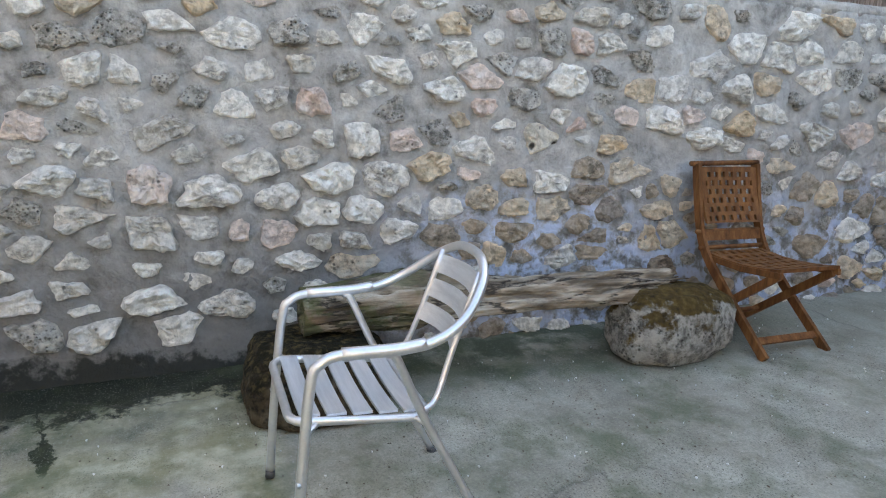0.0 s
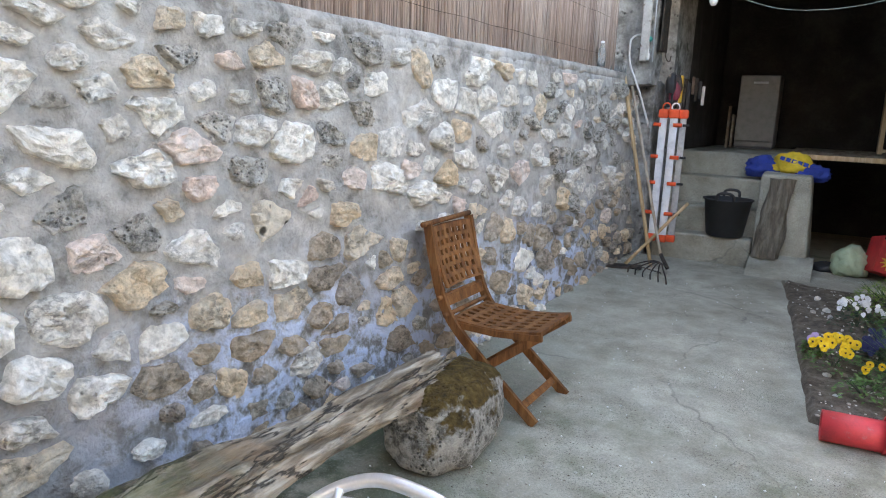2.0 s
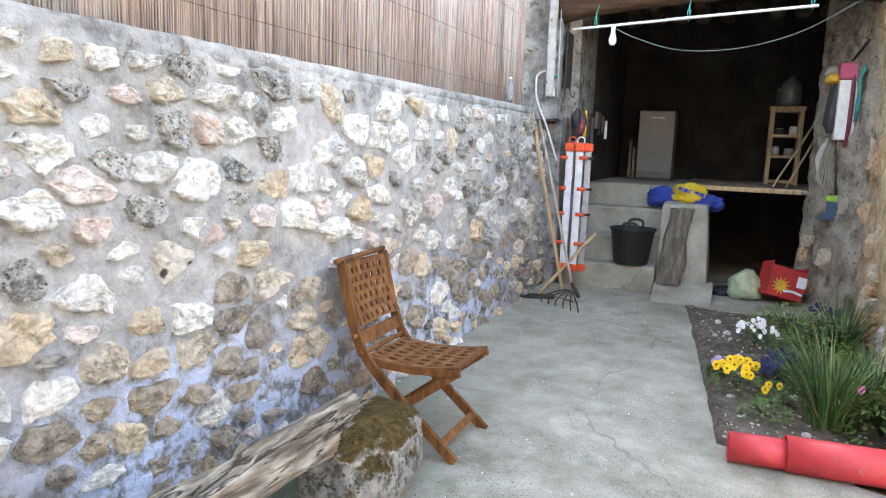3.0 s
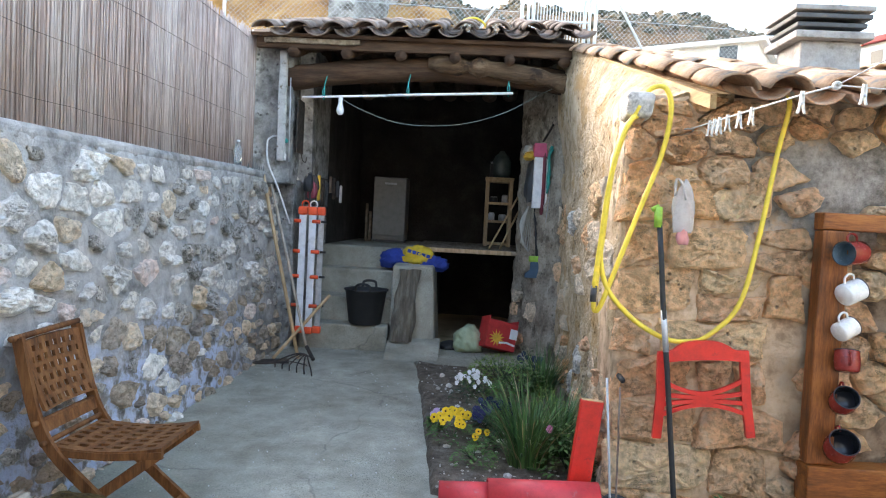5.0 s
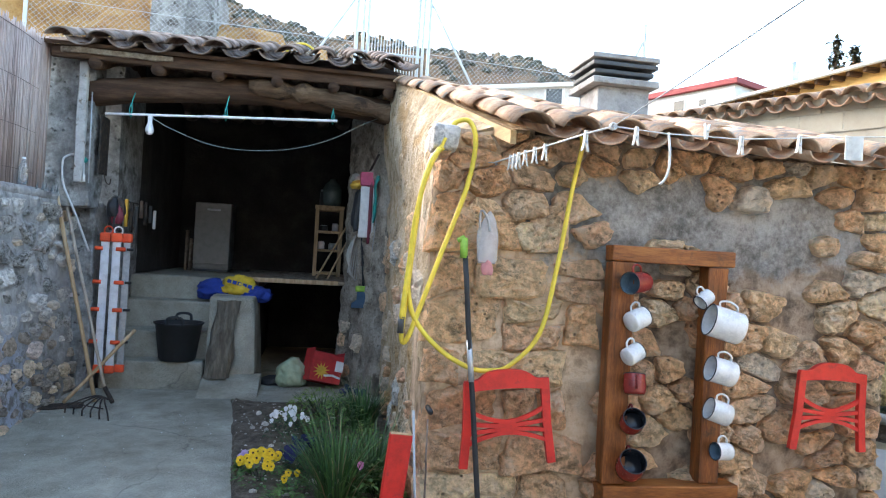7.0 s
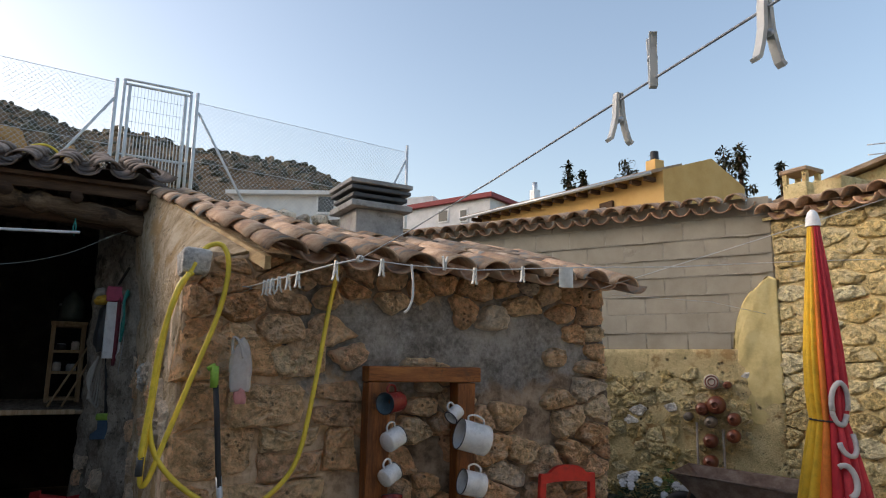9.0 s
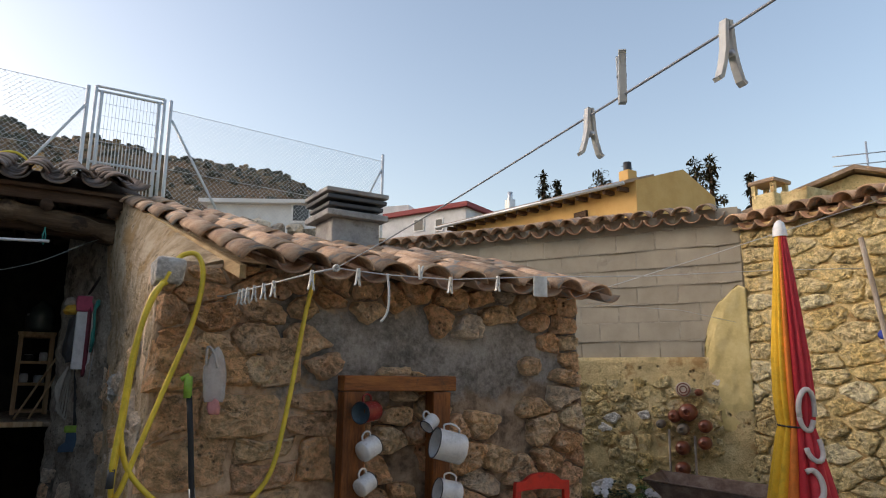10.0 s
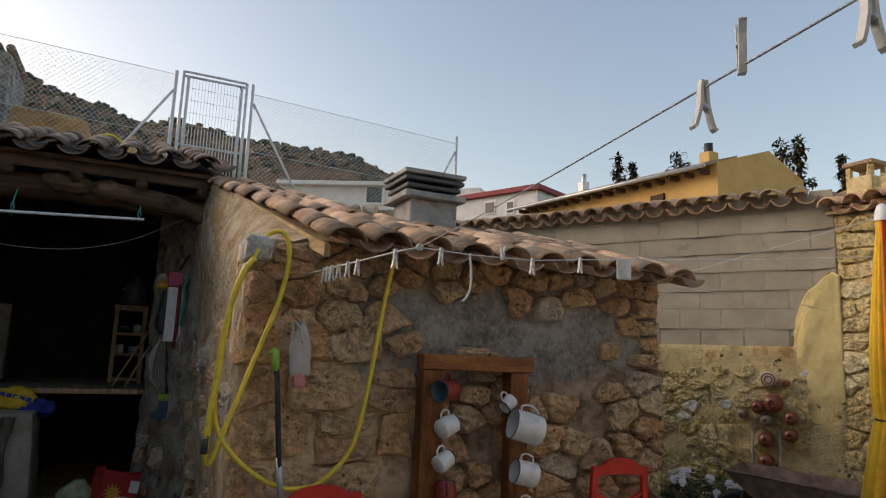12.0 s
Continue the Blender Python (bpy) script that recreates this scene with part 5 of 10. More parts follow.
bm.faces.new(list(reversed(w)))
for k in range(4):
    bm.faces.new((q[k], w[k], w[(k + 1) % 4], q[(k + 1) % 4]))
bmesh.ops.recalc_face_normals(bm, faces=bm.faces)
tagged(part("roof_deck", bm, M["mortar_warm"], roof_out), "mortar bed under the tiles")
bm = bmesh.new()
q = [bm.verts.new(p) for p in ((3.62, 3.06, 2.12), (5.5, 3.06, 2.12), (5.48, 4.28, 2.42), (3.5, 4.28, 2.42))]
w = [bm.verts.new(v.co + Vector((0, 0, -0.05))) for v in q]
bm.faces.new(q)
bm.faces.new(list(reversed(w)))
for k in range(4):
    bm.faces.new((q[k], w[k], w[(k + 1) % 4], q[(k + 1) % 4]))
box(bm, (3.3, 4.285, 2.2), (5.44, 6.4, 2.36))
bmesh.ops.recalc_face_normals(bm, faces=bm.faces)
tagged(part("roof_deck", bm, M["mortar_warm"], roof_out), "mortar bed under the lower tiles")
verts, faces = [], []
for i in range(13):
    t = i / 12
    p = Vector((3.1, 2.76, 2.06)).lerp(Vector((2.8, 5.7, 3.02)), t) + Vector((0, 0, 0.012 * noise.noise((t * 6, 1, 1))))
    verts += [p + Vector(o) for o in ((0, 0, -0.03), (0, 0, 0.035), (0.03, 0, 0.035), (0.03, 0, -0.03))]
for i in range(12):
    faces += [(i * 4 + q, i * 4 + (q + 1) % 4, i * 4 + 4 + (q + 1) % 4, i * 4 + 4 + q) for q in range(4)]
faces += [(3, 2, 1, 0), (48, 49, 50, 51)]
part("verge_board", mesh_of("verge_board", verts, faces, False, M["wood_verge"]), None, roof_out, "pale wooden verge board")

# ---------- chimney on the outhouse ----------
chim = thing("chimney", "grey cement chimney with dark louvred cap", "chimney", kind="structure")
cz = EAVE_Z + (4.0 - EAVE_Y) * SLOPE
bm = bmesh.new()
box(bm, (4.02, 3.9, cz - 0.16), (4.4, 4.24, 2.69), 0.012, rough=0.004, cuts=2)
part("stack", bm, M["cement"], chim)
for lo, hi, mat, nm in (((3.96, 3.84, 2.69), (4.44, 4.3, 2.735), "cement", "slab"), ((3.98, 3.87, 2.765), (4.41, 4.27, 2.795), "dark_plastic", "louvre"),
                        ((3.96, 3.85, 2.815), (4.43, 4.29, 2.845), "dark_plastic", "louvre"), ((3.95, 3.84, 2.862), (4.44, 4.3, 2.895), "cement", "cap")):
    bm = bmesh.new()
    box(bm, lo, hi, 0.006)
    part(nm, bm, M[mat], chim)
for dx, dy in ((4.04, 3.95), (4.36, 3.95), (4.04, 4.2), (4.36, 4.2)):
    bm = bmesh.new()
    box(bm, (dx - 0.02, dy - 0.02, 2.734), (dx + 0.02, dy + 0.02, 2.864))
    part("support", bm, M["dark_plastic"], chim)
bm = bmesh.new()
box(bm, (4.07, 3.98, 2.734), (4.33, 4.18, 2.858))
part("flue", bm, M["black"], chim)


# ---------- boundary walls on the far side ----------
BX, BY = 8.0, 3.4
BD = Vector((-0.485, 0.875, 0)).normalized()
BN = Vector((-0.875, -0.485, 0)).normalized()


def place_block(u, v, w):
    return Vector((BX, BY, 0)) + BD * u + BN * w + Vector((0, 0, v))


block_wall = new("wall_block", face_grid("wall_block", -0.02, 5.6, 1.74, 3.2, place_block, 0.2, 0.002, M["block_joint"], 0.2))
tagged(block_wall, "grey concrete block wall on top of old rubble", "wall", kind="structure")
rng = np.random.default_rng(8)
for row in range(8):
    z = 1.76 + row * 0.184
    u = -0.2 * (row % 2)
    while u < 5.5:
        a, b = max(u, 0.0) + 0.006, min(u + 0.4, 5.6) - 0.006
        d = 0.0015 + rng.uniform(-0.001, 0.0015)
        bm = bmesh.new()
        box(bm, (a, 0, z + 0.005), (b, d + 0.02, z + 0.179), 0.004)
        for v in bm.verts:
            v.co = place_block(v.co.x, v.co.z, v.co.y - 0.02)
        part("block", bm, M["block"], block_wall)
        u += 0.4
    if row in (1, 3, 4, 5, 6):
        pts, rad = [], []
        for u in np.arange(0.05, 5.5, 0.045):
            t = max(0.0, noise.noise((u * 2.1, row * 3.0, 0)) + 0.18)
            pts.append(place_block(u, z - 0.004 + 0.006 * noise.noise((u * 7, row, 2)), 0.009))
            rad.append(0.002 + 0.022 * t * (0.6 + 0.6 * abs(noise.noise((u * 19, row, 5)))))
        tube("mortar_squeeze", pts, rad, M["block_joint"], block_wall, 6)

rubble = new("wall_rubble", face_grid("wall_rubble", -0.02, 5.6, -0.2, 1.78, lambda u, v, w: place_block(u, v, w + 0.05), 0.06, 0.03, M["mortar_yellow"], 0.25, 6))
tagged(rubble, "old yellow rubble wall below the concrete blocks", "wall", kind="structure")
masonry(rubble, "stone", (0.25, 0.0), (3.2, 1.62), lambda u, v: 0.13, lambda u, v, w: place_block(u, v, w + 0.05), lambda u, v, k, rng: M["stone_yellow" if rng.random() < 0.93 else "stone_white"],
        np.random.default_rng(31), (0.012, 0.035), (0.0, 0.02), (), 0.75, skip=lambda u, v: (math.sin(u * 37.1 + v * 91.7) * 43758.5) % 1 < 0.2 or v > 1.55, jag=0.16, nearest=lambda u, v: u, cut=0, fine=True, smooth=False)


def place_east(u, v, w):
    return Vector((BX - w, u, v))


wall_east = new("wall_east", face_grid("wall_east", -3.0, 3.42, -0.2, 2.98, place_east, 0.08, 0.012, M["mortar_yellow"], 0.4, 6))
tagged(wall_east, "yellow limestone wall of coursed rubble", "wall", kind="structure")
masonry(wall_east, "stone", (0.6, 0.0), (3.4, 2.94), lambda u, v: 0.23, place_east, lambda u, v, k, rng: M["stone_yellow"],
        np.random.default_rng(33), (0.022, 0.05), (0.0, 0.012), (), 0.48, ledge=0.15, nearest=lambda u, v: -u, jag=0.1, cut=0, fine=True, smooth=False)
# ochre plaster run in the inner corner
strip = face_grid("plaster_strip", -0.02, 0.4, 0.0, 1.0, lambda u, v, w: place_block(u + 0.04 * noise.noise((v * 5, 3, 1)) * (u > 0.2), 1.1 + v * (0.55 + 0.78 * math.sqrt(max(0.0, 1 - (max(0.0, u) / 0.4) ** 2))) + 0.04 * noise.noise((u * 9, 1, 4)), w + 0.064 - 0.05 * max(0.0, u - 0.28) / 0.12 - 0.03 * max(0.0, 0.2 - v) / 0.2), 0.02, 0.014, M["plaster_pale"], 0.06, 6)
part("plaster_strip", strip, None, rubble, "smooth ochre plaster strip in the corner")

coping_roof = thing("roof_coping", "row of clay tiles capping the block wall", "roof", kind="structure")
tiled(coping_roof, T_PALE, T_NEW, place_block(5.5, 3.1, 0.13), BD * -1, (BN * -1 + Vector((0, 0, 0.25))), 27, 1, 0.2, 0.4, np.random.default_rng(6), 0.016)
east_roof = thing("roof_east", "orange clay tile roof behind the yellow wall", "roof", kind="structure")
tiled(east_roof, T_PALE, T_NEW, (7.86, 3.35, 2.97), (0, -1, 0), (1, 0, 0.2), 13, 4, 0.2, 0.36, np.random.default_rng(7), 0.016)
bm = bmesh.new()
box(bm, (7.95, 0.6, 2.98), (9.3, 3.45, 3.01), m=Matrix.Identity(4))
for v in bm.verts:
    v.co.z += (v.co.x - 7.95) * 0.2
part("roof_deck", bm, M["mortar_yellow"], east_roof)


# ---------- yard: seats, log, boulders ----------
def panel(name, nu, nv, solid, place, thick, material, parent, label=""):
    """A board pierced where solid(i, j) is false, as one closed mesh."""
    verts, faces, idx = [], [], {}

    def vert(i, j, k):
        if (i, j, k) not in idx:
            idx[i, j, k] = len(verts)
            verts.append(place(i / nu, j / nv, thick if k else 0.0))
        return idx[i, j, k]

    on = [[solid(i, j) for j in range(nv)] for i in range(nu)]
    for i in range(nu):
        for j in range(nv):
            if not on[i][j]:
                continue
            faces.append((vert(i, j, 1), vert(i + 1, j, 1), vert(i + 1, j + 1, 1), vert(i, j + 1, 1)))
            faces.append((vert(i, j, 0), vert(i, j + 1, 0), vert(i + 1, j + 1, 0), vert(i + 1, j, 0)))
            for di, dj, a, b in ((-1, 0, (i, j + 1), (i, j)), (1, 0, (i + 1, j), (i + 1, j + 1)), (0, -1, (i, j), (i + 1, j)), (0, 1, (i + 1, j + 1), (i, j + 1))):
                p, q = i + di, j + dj
                if not (0 <= p < nu and 0 <= q < nv and on[p][q]):
                    faces.append((vert(*a, 0), vert(*b, 0), vert(*b, 1), vert(*a, 1)))
    return part(name, mesh_of(name, verts, faces, False, material), None, parent, label)


def flat_bar(points, width, thick, across=(0, 1, 0)):
    """A plank bent along points: thick along across, width in the plane of the bend."""
    ac = Vector(across).normalized()
    p = [Vector(q) for q in points]
    verts, faces = [], []
    for k in range(len(p)):
        d = (p[min(k + 1, len(p) - 1)] - p[max(k - 1, 0)]).normalized()
        n = ac.cross(d).normalized()
        verts += [p[k] + n * (width / 2 * a) + ac * (thick / 2 * b) for a, b in ((-1, -1), (1, -1), (1, 1), (-1, 1))]
    for k in range(len(p) - 1):
        faces += [(k * 4 + s, k * 4 + (s + 1) % 4, k * 4 + 4 + (s + 1) % 4, k * 4 + 4 + s) for s in range(4)]
    faces += [(3, 2, 1, 0), tuple(range(len(verts) - 4, len(verts)))]
    return verts, faces


def teak_chair():
    """A folding slotted chair; local +x is the way it faces."""
    ch = thing("folding_chair", "reddish brown teak folding chair with slotted seat and back", "chair", at=pose(0.0, 2.41, 0.0, 0, 0, 0))
    wood = M["wood_chair"]
    arc = smooth_line([(0.165, 0, 0.865), (0.205, 0, 0.7), (0.255, 0, 0.53), (0.33, 0, 0.4), (0.5, 0, 0.24), (0.665, 0, 0.1), (0.785, 0, 0.0)], 5)
    for s in (-1, 1):
        part("upright", mesh_of("upright", *flat_bar([(p.x, s * 0.205 + (0.03 if s else 0) * (p.z - 0.3) * 0.5, p.z) for p in arc], 0.045, 0.022), False, wood), None, ch)
        part("leg", mesh_of("leg", *flat_bar([(0.76, s * 0.178, 0.405), (0.5, s * 0.178, 0.205), (0.235, s * 0.178, 0.0)], 0.04, 0.02), False, wood), None, ch)
    for z, x in ((0.44, 0.3), (0.52, 0.262)):
        tube("pivot", [(x, -0.235, z), (x, 0.235, z)], 0.012, wood, ch, 8)
    part("stretcher", mesh_of("stretcher", *flat_bar([(0.71, -0.2, 0.065), (0.71, 0.2, 0.065)], 0.035, 0.018, (0.7, 0, 0.7)), False, wood), None, ch)
    part("stretcher", mesh_of("stretcher", *flat_bar([(0.36, -0.175, 0.095), (0.36, 0.175, 0.095)], 0.035, 0.018, (0.7, 0, -0.7)), False, wood), None, ch)
    part("back_rail", mesh_of("back_rail", *flat_bar([(0.272, -0.2, 0.495), (0.272, 0.2, 0.495)], 0.05, 0.018, (1, 0, 0.3)), False, wood), None, ch)
    tube("top_rail", [(0.155, -0.23, 0.865), (0.155, 0.24, 0.875)], 0.014, wood, ch, 8)

    def slots(i, j):
        row, a = divmod(i, 5)
        b = (j + (2 if row % 2 else 0)) % 4
        return not (1 <= a <= 3 and b in (1, 2)) or j < 2 or j > 25 or i < 1 or i > 30

    def back_at(u, v, w):
        z = 0.565 + 0.285 * u
        x = 0.243 - 0.078 * u - 0.02 * math.sin(math.pi * v) + 0.03 * (1 - u) ** 3
        return Vector((x + w, -0.19 + 0.38 * v + 0.012 * u, z))

    def seat_at(u, v, w):
        return Vector((0.31 + 0.47 * u, -0.195 + 0.39 * v, 0.405 + 0.018 * u - 0.02 * math.sin(math.pi * u) + 0.012 * max(0, u - 0.85) - w * -1.0))

    panel("backrest", 32, 28, slots, back_at, 0.016, wood, ch)
    panel("seat", 32, 28, slots, seat_at, 0.018, wood, ch)
    for s in (-1, 1):
        part("seat_rail", mesh_of("seat_rail", *flat_bar([(0.3, s * 0.19, 0.395), (0.55, s * 0.19, 0.39), (0.785, s * 0.19, 0.412)], 0.03, 0.02), False, wood), None, ch)
    return ch


def alu_chair():
    """A tubular cafe chair; local -y is the way it faces."""
    ch = thing("armchair", "brushed aluminium cafe armchair with slatted seat", "chair", at=pose(1.236, 0.119, floor_z(0, 0.12), 0, 0, -1.4))
    alu = M["alu"]
    half = [(0.272, -0.246, 0.0), (0.266, -0.228, 0.3), (0.258, -0.204, 0.55), (0.257, -0.18, 0.598), (0.258, -0.13, 0.617), (0.262, 0.0, 0.618), (0.262, 0.1, 0.63), (0.242, 0.19, 0.675), (0.175, 0.265, 0.748), (0.09, 0.298, 0.792)]
    loop = [*half, (0.0, 0.303, 0.802), *[(-x, y, z) for x, y, z in reversed(half)]]
    tube("arm_hoop", smooth_line(loop, 6), 0.0135, alu, ch, 12)
    for s in (-1, 1):
        tube("rear_leg", smooth_line([(s * 0.26, -0.015, 0.61), (s * 0.257, 0.01, 0.59), (s * 0.245, 0.1, 0.4), (s * 0.262, 0.316, 0.0)], 5), 0.012, alu, ch, 10)
        part("armrest", mesh_of("armrest", *sweep(smooth_line([(s * 0.258, -0.13, 0.6185), (s * 0.262, 0.0, 0.6195), (s * 0.262, 0.08, 0.6275)], 4), 0.0165, 10), material=alu), None, ch)
        tube("back_post", smooth_line([(s * 0.19, 0.1, 0.405), (s * 0.17, 0.15, 0.43), (s * 0.148, 0.197, 0.548), (s * 0.142, 0.272, 0.77)], 4), 0.009, alu, ch, 8)
        for z in (0.1, 0.3):
            tube("rivet", [(s * 0.287, -0.236, z), (s * 0.26, -0.236, z)], 0.006, M["steel"], ch, 6)
        for y in (-0.246, 0.316):
            tube("foot_cap", [(s * (0.272 if y < 0 else 0.262), y, 0.0), (s * (0.271 if y < 0 else 0.261), y + (0.002 if y < 0 else -0.014), 0.025)], 0.0155, M["dark_plastic"], ch, 8)
    r, seat = 0.05, []
    for cx, cy, a0 in ((0.16, 0.07, 0), (-0.16, 0.07, 90), (-0.16, -0.195, 180), (0.16, -0.195, 270)):
        seat += [(cx + r * math.cos(radians(a0 + a)), cy + r * math.sin(radians(a0 + a)), 0.41 + (0.018 if cy < 0 else -0.006)) for a in (0, 22, 45, 68, 90)]
    tube("seat_frame", seat, 0.012, alu, ch, 10, closed=True)
    for s in (-1, 1):
        tube("seat_bracket", [(s * 0.2, -0.17, 0.424), (s * 0.258, -0.214, 0.42)], 0.008, alu, ch, 8)
        tube("seat_bracket", [(s * 0.2, 0.07, 0.406), (s * 0.25, 0.098, 0.402)], 0.008, alu, ch, 8)

    def slat(name, a, b, width, sag, tilt):
        n = 8
        pts = [Vector(a).lerp(Vector(b), k / n) + Vector(sag) * (4 * k / n * (1 - k / n)) for k in range(n + 1)]
        return part(name, mesh_of(name, *flat_bar(pts, width, 0.008, tilt), False, M["alu_slat"]), None, ch)

    for k in range(5):
        y = -0.195 + k * 0.068
        slat("seat_slat", (-0.198, y, 0.438 - 0.005 * k), (0.198, y, 0.438 - 0.005 * k), 0.05, (0, 0, -0.01), (0, 0, 1))
    for k in range(3):
        z = 0.578 + k * 0.074
        y = 0.2 + (z - 0.548) * 0.36
        slat("back_slat", (-0.146, y - 0.004, z), (0.146, y - 0.004, z), 0.058, (0, 0.03, 0), (0, 1, -0.36))
    return ch


M["alu_slat"] = surface("ribbed_aluminium_slat", [(0, (0.6, 0.61, 0.63)), (0.5, (0.7, 0.71, 0.73)), (1, (0.78, 0.79, 0.81))], 20, 0.42, metal=0.7, bump=0.25, dist=0.001, fine=150, stretch=(0.2, 3, 3))
teak_chair()
alu_chair()


def boulder(name, label, centre, size, material, seed, flat=-0.75):
    bm = bmesh.new()
    bmesh.ops.create_icosphere(bm, subdivisions=5, radius=1.0)
    for v in bm.verts:
        p = v.co.copy()
        q = Vector([math.copysign(abs(c) ** 0.72, c) for c in p])
        q *= 1 + 0.16 * noise.noise(p * 1.3 + Vector((seed, 0, 0))) + 0.07 * noise.noise(p * 3.1 + Vector((0, seed, 0))) + 0.03 * noise.noise(p * 8 + Vector((0, seed, 0)))
        q.z = max(q.z, flat)
        v.co = Vector((q.x * size[0], q.y * size[1], q.z * size[2])) + Vector(centre)
    for f in bm.faces:
        f.smooth = True
    return tagged(part(name, bm, material, None), label, "boulder")


boulder("boulder", "squarish limestone boulder with orange-brown moss on top", (0.52, 1.83, 0.135), (0.2, 0.31, 0.2), M["boulder_moss"], 2.0)
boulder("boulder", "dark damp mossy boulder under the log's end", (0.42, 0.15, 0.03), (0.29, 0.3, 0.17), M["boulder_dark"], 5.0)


def log_bench():
    ob = thing("log", "weathered split tree trunk laid across two boulders", "log")

    def trunk(a, b, girth, seed, bend, n=170, sides=72, flat=0.95, torn=0.0):
        a, b = Vector(a), Vector(b)
        d = (b - a).normalized()
        up = (Vector((0, 0, 1)) - d * d.z).normalized()
        sd = d.cross(up)
        length = (b - a).length
        ends = [0.11 * noise.noise((math.cos(6.2832 * s / sides) * 3.2, math.sin(6.2832 * s / sides) * 3.2, seed)) + 0.05 * noise.noise((s * 0.9, seed, 4)) for s in range(sides)]
        verts, faces = [], []
        for k in range(n + 1):
            t = k / n
            c = a.lerp(b, t) + up * bend * math.sin(math.pi * t) + sd * 0.025 * math.sin(t * 5 + seed)
            r = float(np.interp(t, [k / (len(girth) - 1) for k in range(len(girth))], girth))
            for s in range(sides):
                q = 2 * math.pi * s / sides + 0.5 * t
                cx, sx, along = math.cos(q), math.sin(q), t * length
                g = 0.24 * noise.noise((cx * 1.5, sx * 1.5, along * 2.3 + seed))
                deep = noise.noise((cx * 3.4, sx * 3.4, along * 1.1 + seed * 2))
                g -= 0.7 * max(0.0, deep - 0.2) + 0.22 * max(0.0, 1 - abs(noise.noise((cx * 2.2, sx * 2.2, along * 0.7 + seed * 3))) / 0.05)
                g -= 0.07 * abs(noise.noise((cx * 9, sx * 9, along * 1.6 + seed)))
                g += 0.05 * noise.noise((cx * 13, sx * 13, along * 1.2)) + 0.2 * noise.noise((cx * 2.6, sx * 2.6, along * 6.5 + seed))
                x = ends[s] * max(0.0, (t - 0.75) / 0.25, torn * (0.25 - t) / 0.25)
                verts.append(c + (up * math.cos(2 * math.pi * s / sides) * flat + sd * math.sin(2 * math.pi * s / sides)) * r * (1 + g) + d * x)
        for k in range(n):
            faces += [(k * sides + s, k * sides + (s + 1) % sides, (k + 1) * sides + (s + 1) % sides, (k + 1) * sides + s) for s in range(sides)]
        for k, way in ((0, -1), (n, 1)):
            rim = verts[k * sides:(k + 1) * sides]
            mid = sum(rim, Vector()) / sides
            o = len(verts)
            verts.extend(mid + (p - mid) * 0.55 - d * way * 0.03 * abs(noise.noise((i * 0.8, seed, k))) for i, p in enumerate(rim))
            verts.append(mid - d * way * 0.02)
            for i in range(sides):
                j = (i + 1) % sides
                quad, tri = (k * sides + i, k * sides + j, o + j, o + i), (o + i, o + j, o + sides)
                faces += [quad, tri] if way > 0 else [tuple(reversed(quad)), tuple(reversed(tri))]
        return verts, faces

    part("trunk", mesh_of("trunk", *trunk((0.4, 0.08, 0.292), (0.42, 1.87, 0.318), (0.105, 0.115, 0.122, 0.108, 0.086, 0.078, 0.08, 0.084, 0.08, 0.066), 3.0, 0.0), True, material=M["log_wood"]), None, ob)
    part("split_limb", mesh_of("split_limb", *trunk((0.46, 0.72, 0.262), (0.5, 1.72, 0.285), (0.04, 0.056, 0.05, 0.046), 9.0, 0.0, 110, 40, 0.75, 1.0), True, material=M["log_wood"]), None, ob, "pale split limb of the trunk")
    return ob


